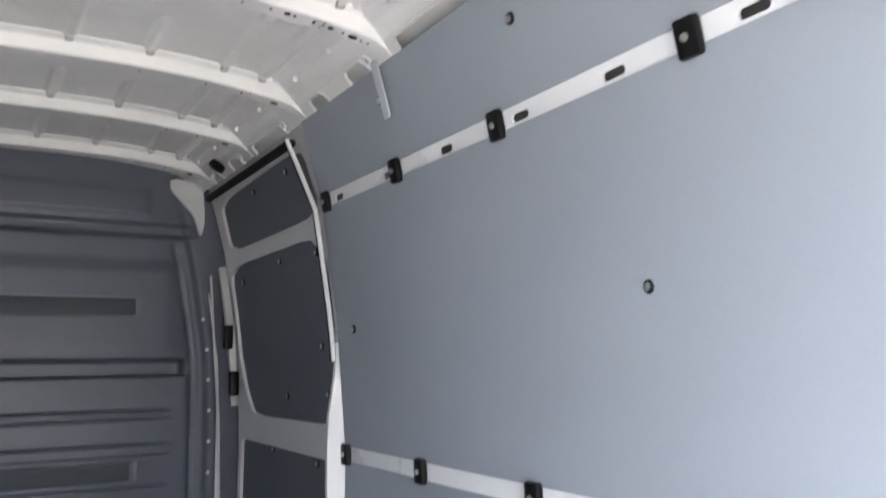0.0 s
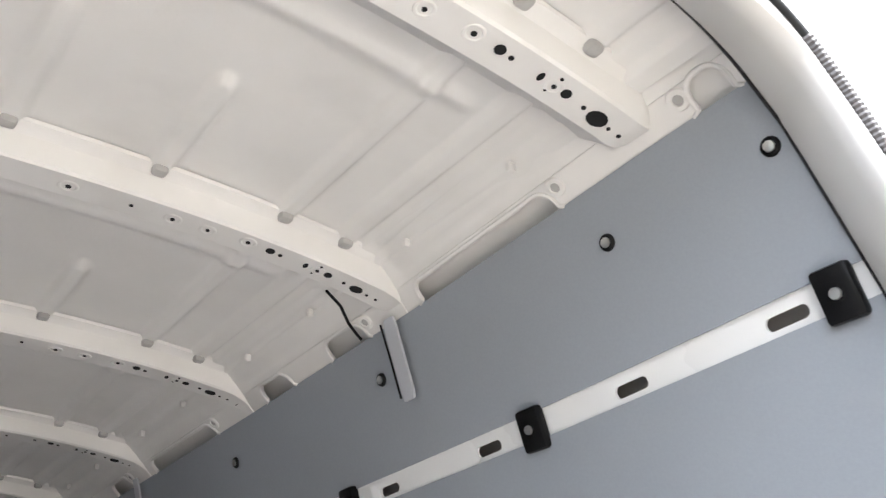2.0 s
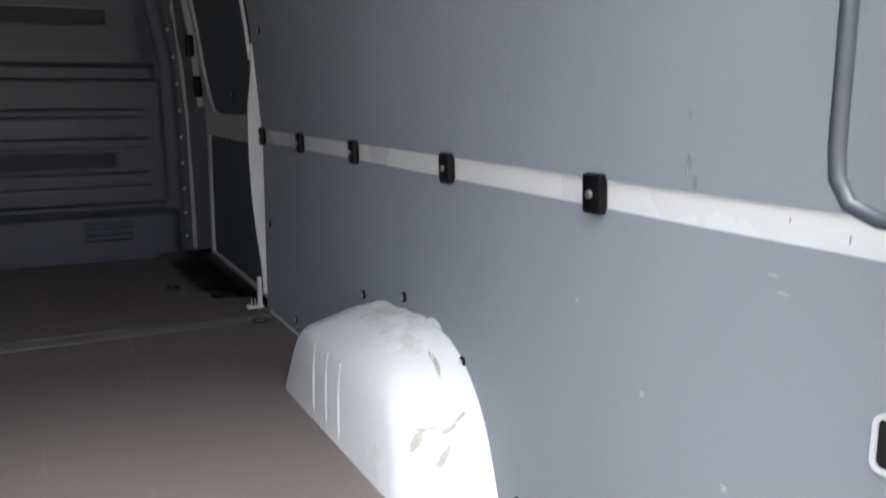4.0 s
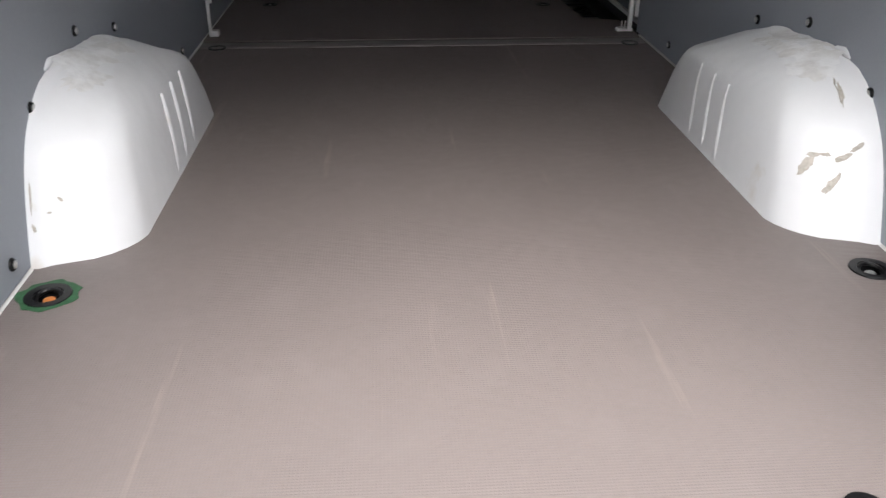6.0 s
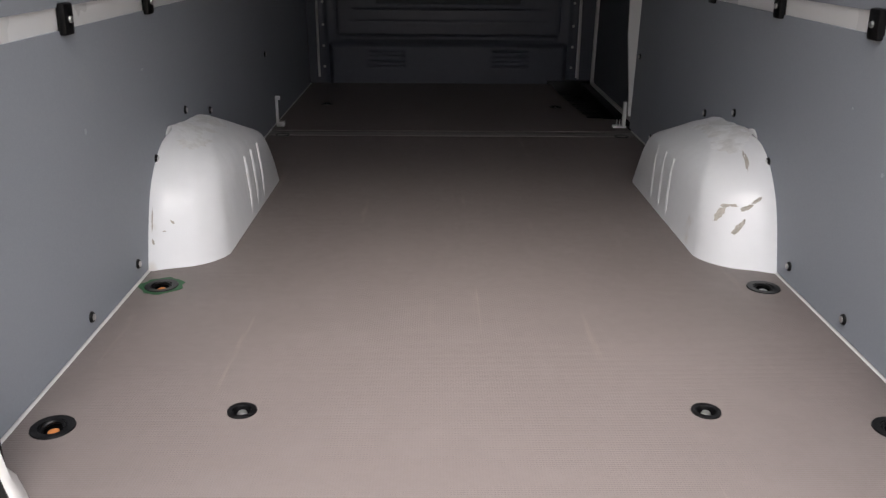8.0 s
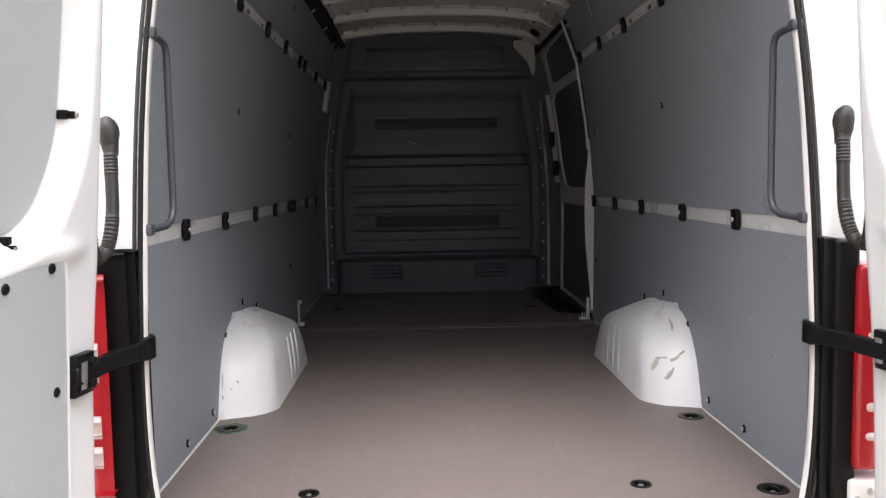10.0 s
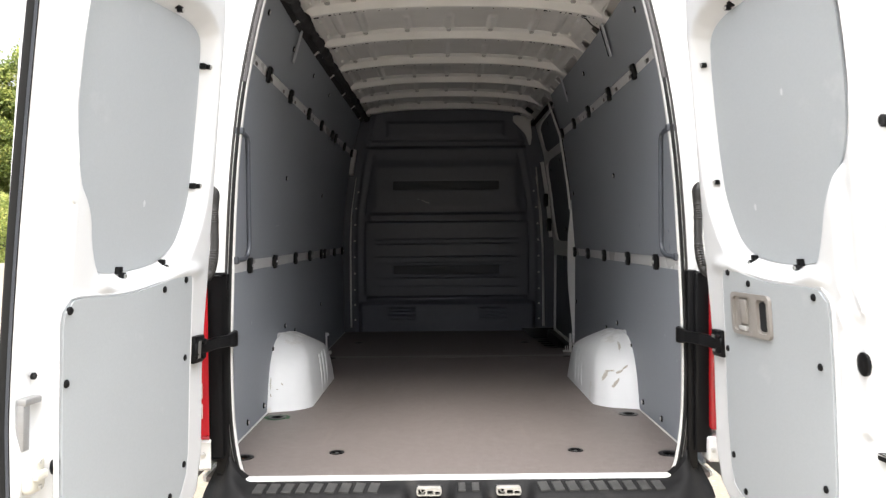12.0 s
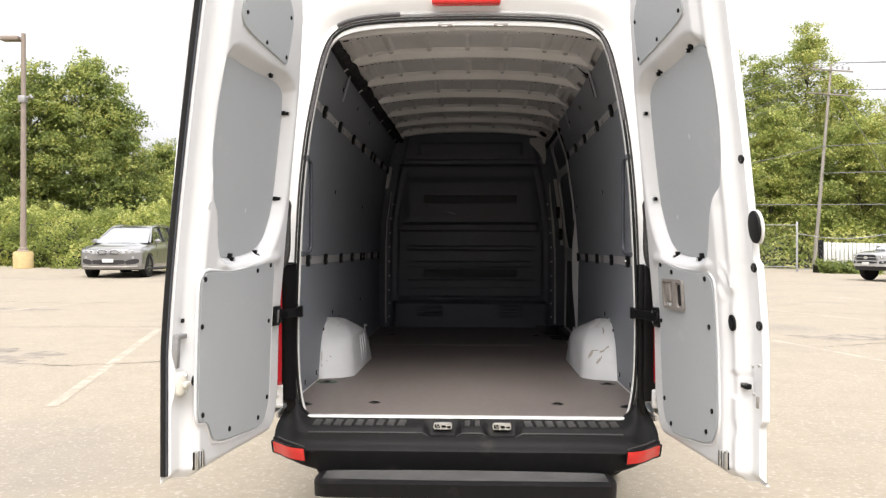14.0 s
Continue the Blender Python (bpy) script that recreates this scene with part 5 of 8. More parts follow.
# ---- bumper ----
def build_bumper():
    """Ledge with tread blocks, concave face, ridge, corner pieces that climb to the lamps, and a step below."""
    bm = bmesh.new()
    n = 200
    prof = [(0.015, 0.696), (-0.030, 0.694), (-0.036, 0.688), (-0.066, 0.680), (-0.096, 0.671), (-0.106, 0.662), (-0.124, 0.645), (-0.128, 0.636), (-0.131, 0.620), (-0.139, 0.604), (-0.153, 0.591),
            (-0.166, 0.584), (-0.171, 0.577), (-0.170, 0.568), (-0.160, 0.540), (-0.152, 0.500), (-0.140, 0.472), (-0.120, 0.460), (0.0, 0.45)]
    last = len(prof) - 1

    def pocket(x):
        """How deep the ledge dips round a lock striker."""
        return max(1 - smooth(0.052, 0.092, abs(x - c)) for c in (-0.100, 0.166))

    def shape(i, j):
        x = (2 * i - 1) * 0.875
        k = round(j * last)
        y, z = prof[k]
        ax = abs(x)
        if 3 <= k <= 7:
            dip = pocket(x)
            z -= dip * (0.016, 0.034, 0.032, 0.016, 0.004)[k - 3]
            y += dip * (0.0, 0.018, 0.020, 0.006, 0.0)[k - 3]
        # the corner pieces climb to the lamps and lean outwards
        lift = smooth(0.705, 0.800, ax)
        if k <= 11:
            z += (0.790 - 0.0185 * k - z) * lift * (1 - (k / 12) ** 2)
            y += (-0.045 - 0.0095 * k - y) * lift * (1 - (k / 12) ** 1.5)
            x = math.copysign(ax - 0.050 * smooth(0.76, 0.875, ax) * smooth(0.62, 0.78, z), x)
        # the lower edge rises towards the ends
        if k >= 14:
            z += 0.058 * smooth(0.60, 0.875, ax) + 0.012 * smooth(0.655, 0.665, ax)
        y += 0.10 * smooth(0.68, 0.875, ax) ** 2.5
        return Vector((x, y, z))
    grid(bm, n, last, shape)
    bumper = part("rear_bumper", bm, BUMPER, van, "weathered black plastic rear bumper", angle=32)
    for s in (-1, 1):
        def lens(i, j, dy):
            x = 0.706 + 0.160 * i
            z = 0.530 + 0.014 * i + (0.056 - 0.005 * i) * j
            return Vector((s * (x + 0.004 * j), -0.184 + dy + 0.012 * (1 - j) ** 2 + 0.10 * smooth(0.68, 0.875, x) ** 2.5, z))
        bm = bmesh.new()
        grid(bm, 10, 4, lambda i, j: lens(i, j, 0.0), 0, lambda i, j: lens(i, j, 0.03))
        part("reflector", bm, RED, bumper, "bright red bumper reflector")
        bm = bmesh.new()
        rim = [lens(i / 8, 1.06, 0.003) for i in range(9)] + [lens(1.04, 1 - j / 4, 0.003) for j in range(5)] + [lens(1 - i / 8, -0.06, 0.003) for i in range(9)] + [lens(-0.03, j / 4, 0.003) for j in range(5)]
        tube(bm, rim, 0.004, 6, closed=True)
        part("reflector_rim", bm, BLACK, bumper)
        # edge highlight between the corner piece and the middle, drawn as a lighter bar
        bm = bmesh.new()
        tube(bm, [(s * 0.842, -0.108, 0.622), (s * 0.80, -0.150, 0.616), (s * 0.752, -0.166, 0.606), (s * 0.712, -0.172, 0.594)], 0.003, 6)
        part("worn_edge", bm, STEP_GREY, bumper)
    # worn tread blocks on the ledge
    for s in (-1, 1):
        for k in range(9):
            x = 0.285 + k * 0.048
            bm = bmesh.new()
            box(bm, -0.0165, 0.0165, -0.029, 0.029, -0.006, 0.0035, 0.002)
            bm.transform(Matrix.Translation((s * x, -0.067, 0.6805)) @ Matrix.Rotation(radians(13), 4, "X") @ Matrix.Rotation(radians(8 * s), 4, "Z"))
            part("tread_block", bm, STEP_GREY, bumper)
    for x in (0.010, 0.056):
        bm = bmesh.new()
        box(bm, -0.012, 0.012, -0.026, 0.026, -0.006, 0.0035, 0.002)
        bm.transform(Matrix.Translation((x, -0.067, 0.6805)) @ Matrix.Rotation(radians(13), 4, "X"))
        part("tread_block", bm, STEP_GREY, bumper)
    # raised lip of the ledge, dipping round the lock strikers, its highlight painted on
    bm = bmesh.new()
    tube(bm, [(x, -0.124 + 0.010 * pocket(x), 0.648 - 0.024 * pocket(x)) for x in [-0.70 + 1.40 * q / 110 for q in range(111)]], 0.0042, 8)
    part("ledge_lip", bm, STEP_GREY, bumper, "lip of the bumper ledge, lighter for its edge highlight")
    # step below, with rounded ends and swept ribs
    def step_top(i, j):
        x = 2 * i - 1
        e = max(0.0, (abs(x) - 0.86) / 0.14)
        round_ = 1 - math.sqrt(max(0.0, 1 - e * e))
        return Vector((x * 0.655, -0.135 - 0.200 * j * (1 - 0.55 * round_), 0.487 - 0.010 * smooth(0.86, 1.0, j) - 0.022 * round_))
    bm = bmesh.new()
    grid(bm, 90, 12, step_top, 0, lambda i, j: step_top(i, j) + Vector((0, 0.010 * j, -0.060)))
    step = part("rear_step", bm, BUMPER, van, "black ribbed plastic step under the bumper", angle=35)
    for k in range(10):
        bm = bmesh.new()
        j = 0.09 + k * 0.082
        tube(bm, [step_top(0.035 + 0.93 * q / 40, min(0.93, j + (0.13 - 0.02 * k) * (2 * q / 40 - 1) ** 2 * 0.9)) + Vector((0, 0, 0.0005)) for q in range(41)], 0.0036, 6)
        part("tread_rib", bm, STEP_RIB, step)
    bm = bmesh.new()
    box(bm, -0.60, 0.60, -0.12, 0.5, 0.40, 0.455, 0.01)
    part("step_bracket", bm, BLACK, van)
    # wheels carry the van
    for s in (-1, 1):
        for y, gz in ((1.56, 0.034), (5.9, 0.13)):
            bm = bmesh.new()
            lathe(bm, [(0.22, -0.10), (0.33, -0.105), (0.345, -0.08), (0.345, 0.08), (0.33, 0.105), (0.22, 0.10)], axes((s * 0.86, y, 0.345 + gz - 0.006), (0, 1, 0), (0, 0, 1), (1, 0, 0)), 28)
            part("wheel", bm, RUBBER, van, "black tyre under the body")
    bm = bmesh.new()
    nose = rounded([(4.43, 0.46), (6.42, 0.46), (6.62, 0.62), (6.60, 0.98), (6.30, 1.24), (5.72, 1.40), (5.02, 2.36), (4.80, 2.58), (4.43, 2.72)], 2, 0.2)
    k = len(nose)
    grid(bm, 12, k, lambda i, j: Vector(((2 * i - 1) * 0.965 * (1 - 0.10 * smooth(1.2, 2.7, nose[round(j * k) % k][1])), nose[round(j * k) % k][0] - 0.10 * abs(2 * i - 1) ** 4 * smooth(4.6, 6.0, nose[round(j * k) % k][0]), nose[round(j * k) % k][1])))
    for s in (-1, 1):
        bm.faces.new([bm.verts.new((s * 0.965 * (1 - 0.10 * smooth(1.2, 2.7, z)), y - 0.10 * smooth(4.6, 6.0, y), z)) for y, z in nose])
    part("cab", bm, WHITE, van, "white cab in front of the bulkhead")


# ---- rear doors ----
DOOR = {-1: dict(hinge=(-0.812, -0.15), turn=7.75, free=0.90), 1: dict(hinge=(0.82, -0.12), turn=7.5, free=0.875)}


def door_place(s, u, z, n):
    """Lays (u along the open door from its hinge, z, n towards its inner side) into the world."""
    hx, hy = DOOR[s]["hinge"]
    a = radians(DOOR[s]["turn"])
    k = n + yo(z)
    return Vector((hx + s * math.sin(a) * u - s * math.cos(a) * k, hy - math.cos(a) * u - math.sin(a) * k, z))


def inside_dist(poly, x, z):
    """Signed distance to a closed outline: negative inside."""
    best, odd = 1e9, False
    for i, (ax, az) in enumerate(poly):
        bx, bz = poly[(i + 1) % len(poly)]
        dx, dz = bx - ax, bz - az
        t = min(1.0, max(0.0, ((x - ax) * dx + (z - az) * dz) / (dx * dx + dz * dz + 1e-12)))
        best = min(best, math.hypot(x - ax - t * dx, z - az - t * dz))
        if (az > z) != (bz > z) and x < ax + (z - az) / (bz - az) * dx:
            odd = not odd
    return -best if odd else best


UPPER = {1: [(0.15, 2.165), (0.44, 2.185), (0.725, 2.218), (0.768, 2.10), (0.768, 1.75), (0.672, 1.63), (0.635, 1.50), (0.60, 1.435), (0.24, 1.445), (0.135, 1.60), (0.112, 1.75), (0.118, 2.04)],
         -1: [(0.16, 2.165), (0.50, 2.155), (0.75, 2.17), (0.770, 2.05), (0.770, 1.70), (0.690, 1.61), (0.675, 1.50), (0.62, 1.425), (0.24, 1.455), (0.135, 1.60), (0.122, 1.75), (0.13, 2.06)]}
LOWER = {1: [(0.165, 1.440), (0.25, 1.41), (0.42, 1.385), (0.705, 1.385), (0.700, 1.15), (0.715, 0.85), (0.665, 0.765), (0.30, 0.722), (0.185, 0.765), (0.142, 1.08)],
         -1: [(0.172, 1.435), (0.26, 1.41), (0.55, 1.378), (0.835, 1.390), (0.818, 1.15), (0.826, 0.866), (0.752, 0.855), (0.70, 0.765), (0.25, 0.735), (0.178, 0.83), (0.155, 1.15)]}
TOPP = {1: [(0.19, 2.425), (0.185, 2.235), (0.22, 2.24), (0.66, 2.295), (0.70, 2.33), (0.665, 2.50), (0.30, 2.515)],
        -1: [(0.25, 2.42), (0.265, 2.225), (0.30, 2.225), (0.70, 2.265), (0.74, 2.31), (0.70, 2.48), (0.34, 2.49)]}
DOOR_SCREWS = {1: [(0.20, 1.405), (0.32, 1.378), (0.645, 1.362), (0.655, 1.188), (0.672, 0.885), (0.62, 0.80), (0.27, 0.757), (0.195, 0.848), (0.165, 1.17)],
               -1: [(0.81, 1.362), (0.81, 1.196), (0.795, 0.885), (0.575, 0.79), (0.30, 0.777), (0.205, 0.845), (0.195, 1.165), (0.35, 1.38), (0.215, 1.40)]}
EDGE_CLIPS = {1: [(0.30, 2.185, 1), (0.62, 2.205, 1), (0.10, 2.05, 0), (0.10, 1.685, 0), (0.28, 1.445, 2), (0.52, 1.440, 2)],
              -1: [(0.33, 2.175, 1), (0.12, 2.05, 0), (0.11, 1.685, 0), (0.28, 1.448, 2), (0.52, 1.436, 2)]}


def build_door(s):
    free = DOOR[s]["free"]
    rim = 0.725 if s > 0 else 0.86
    up = rounded(UPPER[s], 2)

    def hinge_edge(z):
        return float(np.interp(z, (0.66, 0.74, 0.85, 1.1, 1.4, 1.7, 2.15, 2.45, 2.62), (0.16, 0.050, 0.015, 0.0, -0.01, 0.0, 0.03, 0.09, 0.18)))

    def bottom(u):
        return 0.668 + 0.02 * (1 - u) if u > 0.15 else 0.688

    def lay(i, j):
        z = bottom(i) + j * (2.60 - bottom(i))
        edge = free + (0.022 * (smooth(0.872, 0.890, z) - smooth(1.418, 1.436, z)) if s > 0 else 0.0)
        u = hinge_edge(z) + i * (edge - hinge_edge(z))
        return u, z

    def height(u, z):
        n = 0.0
        d = inside_dist(up, u, z)
        n -= 0.055 * (1 - smooth(-0.005, 0.05, d))
        # step at the free side
        if s > 0:
            n -= 0.020 * smooth(rim + 0.01, rim + 0.05, u) + 0.050 * smooth(0.80, 0.83, u)
        else:
            n -= 0.055 * smooth(0.80, 0.845, u) * (1 - 0.25 * math.exp(-((z - 1.02) / 0.07) ** 4))
        # waist roll between the two boards
        n += 0.012 * math.exp(-((z - 1.43 + 0.03 * u) / 0.022) ** 2) * (1 - smooth(0.66, 0.72, u)) * smooth(0.06, 0.16, u)
        # bevel towards hinge, foot and head
        n -= 0.05 * (1 - smooth(0.0, 0.05, u - hinge_edge(z)))
        n -= 0.04 * (1 - smooth(0.0, 0.04, z - 0.665))
        # pressed dents
        if s > 0:
            for cu, cz in ((0.795, 1.305), (0.76, 1.62), (0.79, 0.845)):
                n -= 0.006 * math.exp(-(((u - cu) / 0.02) ** 2 + ((z - cz) / 0.03) ** 2))
            for cu, cz, half_ in ((0.762, 1.355, 0.052), (0.782, 1.375, 0.062), (0.742, 1.318, 0.034)):      # slanted ribs
                du, dz = u - cu, z - cz
                along, across = dz * 0.89 - du * 0.45, du * 0.89 + dz * 0.45
                n += 0.007 * math.exp(-(across / 0.007) ** 2) * (1 - smooth(half_ * 0.6, half_, abs(along)))
            # sunk field beside the lock tongue
            n -= 0.008 * (1 - smooth(0.028, 0.036, abs(u - 0.800))) * (1 - smooth(0.036, 0.046, abs(z - 1.002)))
        return n
    bm = bmesh.new()
    grid(bm, 110, 210, lambda i, j: door_place(s, *lay(i, j), height(*lay(i, j))), 0, lambda i, j: door_place(s, *lay(i, j), -0.095))
    door = part("rear_door", bm, DOOR_WHITE, van, "open white rear door lined with grey boards", angle=55)
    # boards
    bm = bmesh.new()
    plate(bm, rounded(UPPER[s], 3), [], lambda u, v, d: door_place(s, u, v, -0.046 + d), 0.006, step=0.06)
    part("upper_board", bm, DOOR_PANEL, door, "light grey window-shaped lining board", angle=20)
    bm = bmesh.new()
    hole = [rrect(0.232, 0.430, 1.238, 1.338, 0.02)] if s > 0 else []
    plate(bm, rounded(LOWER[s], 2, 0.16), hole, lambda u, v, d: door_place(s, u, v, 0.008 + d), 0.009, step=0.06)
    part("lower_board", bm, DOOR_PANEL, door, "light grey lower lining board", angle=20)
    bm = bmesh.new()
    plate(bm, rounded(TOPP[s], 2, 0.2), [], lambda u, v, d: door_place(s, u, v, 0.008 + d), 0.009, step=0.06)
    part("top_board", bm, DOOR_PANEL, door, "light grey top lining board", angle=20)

    def at(u, z, n):
        o = door_place(s, u, z, n)
        nx = (door_place(s, u, z, n + 0.01) - o).normalized()
        upv = (door_place(s, u, z + 0.01, n) - o).normalized()
        return axes(o, upv.cross(nx), upv, nx)
    for u, z in ([(0.545, 0.925), (0.30, 1.60), (0.50, 1.90)] if s > 0 else [(0.52, 1.055), (0.47, 0.88), (0.40, 1.62), (0.62, 1.95)]):      # pale knocks on the boards
        bm = bmesh.new()
        plate(bm, [(u + 0.006 * math.cos(k * 0.9) * (1 + 0.3 * (k % 2)), z + 0.012 * math.sin(k * 0.9) * (1 - 0.3 * (k % 2))) for k in range(7)], [], lambda a, c, d: door_place(s, a, c, (0.0085 if z < 1.42 else -0.0455) + d), 0.0009)
        part("scuff", bm, PALE, door, "pale knock on the board", smooth=False)
    # bead round the lower board
    bm = bmesh.new()
    ring = rounded(LOWER[s], 2, 0.16)
    cu, cz = sum(p[0] for p in ring) / len(ring), sum(p[1] for p in ring) / len(ring)
    tube(bm, [door_place(s, cu + (u - cu) * 1.035, cz + (z - cz) * 1.025, 0.0) for u, z in ring], 0.006, 6, closed=True)
    part("bead", bm, DOOR_WHITE, door)
    for u, z in DOOR_SCREWS[s]:
        again(proto_plug, at(u, z, 0.008), door)
    for u, z in ([(0.215, 2.41), (0.665, 2.33), (0.43, 2.285), (0.205, 2.26)] if s > 0 else [(0.29, 2.41), (0.70, 2.32), (0.50, 2.26), (0.29, 2.25)]):
        again(proto_plug, at(u, z, 0.008) @ Matrix.Scale(0.85, 4), door)
    for u, z, way in EDGE_CLIPS[s]:
        bm = bmesh.new()
        box(bm, -0.010, 0.010, -0.005, 0.017, -0.015, 0.004, 0.003, 0)
        box(bm, -0.008, 0.008, -0.017, 0.000, -0.003, 0.016, 0.003, 0)
        lathe(bm, [(0.0065, 0.015), (0.0065, 0.019), (0.003, 0.0205)], Matrix.Translation((0, -0.010, 0)), 10, 1)
        if way == 0:
            bm.transform(Matrix.Rotation(radians(90), 4, "Z"))
        bm.transform(at(u, z, -0.035) @ Matrix.Scale(0.9, 4))
        part("edge_clip", bm, [BLACK, STEEL], door, "black clip holding the board")
    # hinge plate of the strap
    bm = bmesh.new()
    box(bm, -0.035, 0.035, -0.042, 0.042, -0.03, 0.012, 0.004, 0)
    box(bm, -0.026, 0.002, -0.03, 0.03, 0.011, 0.017, 0.003, 1)
    lathe(bm, [(0.010, 0.012), (0.010, 0.022), (0.006, 0.024)], Matrix.Translation((0.018, 0.022, 0)), 10, 0)
    lathe(bm, [(0.010, 0.012), (0.010, 0.022), (0.006, 0.024)], Matrix.Translation((0.018, -0.022, 0)), 10, 0)
    bm.transform(at(0.105, 1.178, 0.004))
    part("strap_bracket", bm, [BLACK, STEEL], door, "black strap bracket with steel latch")

    def disc(name, u, z, n, r, h, mat, sx=1.0, label=""):
        b2 = bmesh.new()
        lathe(b2, [(r, -0.004), (r, h * 0.6), (r * 0.8, h), (r * 0.25, h * 0.8)], Matrix.Identity(4), 16)
        b2.transform(at(u, z, n) @ Matrix.Diagonal((sx, 1, 1, 1)))
        return part(name, b2, mat, door, label)
    if s > 0:
        # release handle in a moulded tray
        bm = bmesh.new()
        tray = rrect(0.222, 0.440, 1.226, 1.350, 0.018)
        plate(bm, tray, [rrect(0.236, 0.345, 1.238, 1.338, 0.012), rrect(0.372, 0.427, 1.240, 1.336, 0.014)], lambda u, v, d: door_place(s, u, v, 0.019 + d), 0.010)
        h = part("handle", bm, TAUPE, door, "taupe plastic release handle in its tray", angle=30)
        bm = bmesh.new()
        plate(bm, rrect(0.232, 0.430, 1.236, 1.340, 0.016), [], lambda u, v, d: door_place(s, u, v, 0.0105 + d), 0.003)
        part("tray", bm, TAUPE, h)
        bm = bmesh.new()
        box(bm, -0.030, 0.014, -0.034, 0.040, -0.012, 0.003, 0.005)
        bm.transform(at(0.297, 1.292, 0.016))
        part("lever", bm, TAUPE, h, "taupe pull lever")
        bm = bmesh.new()
        box(bm, -0.022, 0.016, -0.007, 0.007, -0.010, 0.006, 0.004)
        bm.transform(at(0.290, 1.246, 0.016))
        part("latch_tab", bm, GREY_AND_SHADE, h, "pale grey latch tab")
        bm = bmesh.new()
        plate(bm, rrect(0.378, 0.421, 1.247, 1.330, 0.012), [], lambda u, v, d: door_place(s, u, v, 0.0125 + d), 0.0015)
        part("grip_recess", bm, HOLE, h)
        disc("plug", 0.790, 1.215, -0.018, 0.029, 0.006, BLACK, 0.8, "black oval rubber plug")
        disc("plug", 0.862, 1.775, -0.068, 0.015, 0.006, BLACK, 1.0, "black rubber plug")
        disc("plug", 0.880, 1.408, -0.068, 0.016, 0.006, BLACK, 1.0, "black rubber plug")
        disc("plug", 0.888, 1.213, -0.068, 0.016, 0.006, BLACK, 1.0, "black rubber plug")
        for u, z in ((0.83, 1.07), (0.875, 1.078), (0.84, 0.975), (0.795, 1.585), (0.80, 1.535)):
            disc("rivet", u, z, -0.066, 0.006, 0.003, STEEL)
        bm = bmesh.new()
        box(bm, -0.030, 0.036, -0.009, 0.009, -0.01, 0.010, 0.003, 0)
        box(bm, -0.040, -0.022, -0.013, 0.010, -0.01, 0.008, 0.003, 1)
        box(bm, -0.004, 0.038, 0.003, 0.010, 0.008, 0.014, 0.002, 1)
        bm.transform(at(0.815, 1.002, -0.045))
        part("lock_tongue", bm, [BLACK, STEEL], door, "black lock tongue")
        bm = bmesh.new()
        box(bm, -0.005, 0.005, -0.02, 0.02, -0.01, 0.004, 0.002)
        bm.transform(at(0.868, 0.952, -0.066))
        part("slot_cover", bm, TAUPE, door)
        # rubber door stop, standing off the free edge
        bm = bmesh.new()
        lathe(bm, [(0.056, -0.006), (0.060, -0.002), (0.058, 0.004), (0.045, 0.008), (0.02, 0.009), (0.006, 0.009)], Matrix.Identity(4), 24)
        m = at(0.905, 1.545, -0.07)
        bm.transform(m @ Matrix.Rotation(radians(-3), 4, "Y") @ Matrix.Diagonal((0.76, 0.93, 1, 1)))
        stop = part("door_stop", bm, RUBBER, door, "black rubber door buffer with a pale rim")
        bm = bmesh.new()
        lathe(bm, [(0.058, -0.016), (0.063, -0.013), (0.063, -0.007), (0.058, -0.004)], Matrix.Identity(4), 24)
        bm.transform(m @ Matrix.Rotation(radians(-3), 4, "Y") @ Matrix.Diagonal((0.76, 0.93, 1, 1)))
        part("stop_rim", bm, WHITE, stop, "pale plastic rim")
    else:
        # thick seal along the free edge
        bm = bmesh.new()
        pts = [door_place(s, free + 0.002, z, -0.079) for z in [0.695 + k * 1.865 / 60 for k in range(61)]]
        tube(bm, pts, 0.0135, 10)
        part("edge_seal", bm, RUBBER, door, "thick black rubber seal on the door edge")
        bm = bmesh.new()
        tube(bm, [p + Vector((0.009, -0.006, 0)) for p in pts], 0.0045, 6)
        part("seal_lip", bm, GREY_BAR, door)
        bm = bmesh.new()
        tube(bm, [door_place(s, free + 0.002, z, -0.088 - 0.010 * smooth(1.5, 2.2, z)) for z in [0.69 + k * 1.89 / 40 for k in range(41)]], 0.0055, 8)
        part("skin_hem", bm, DOOR_WHITE, door, "folded white edge of the outer skin")
        bm = bmesh.new()
        box(bm, -0.030, 0.030, 0.040, 0.056, -0.01, 0.014, 0.004)
        box(bm, -0.030, -0.006, -0.060, 0.045, -0.01, 0.010, 0.004)
        bm.transform(at(0.866, 1.120, -0.045))
        part("lock_plate", bm, ALU, door, "bent steel lock plate")
        bm = bmesh.new()
        box(bm, -0.034, 0.036, -0.060, 0.058, -0.03, -0.002, 0.014, seg=4)
        bm.transform(at(0.862, 1.005, -0.044))
        part("lock_boss", bm, DOOR_WHITE, door)
        for dz in (-0.028, 0.028):
            disc("screw", 0.866, 1.005 + dz, -0.018, 0.006, 0.004, STEEL)
        bm = bmesh.new()
        box(bm, -0.030, 0.030, -0.042, 0.042, -0.03, 0.006, 0.016, seg=3)
        box(bm, -0.026, 0.016, -0.010, 0.010, 0.004, 0.020, 0.006)
        bm.transform(at(0.866, 1.005, -0.025))
        part("lock_body", bm, BEIGE, door, "yellowed plastic lock body")
        disc("plug", 0.822, 1.01, -0.010, 0.018, 0.012, BLACK, 0.8, "black rubber plug")
        for u, z in ((0.79, 1.32), (0.78, 0.93), (0.80, 1.62)):
            disc("dimple", u, z, -0.002, 0.016, 0.002, DOOR_WHITE)
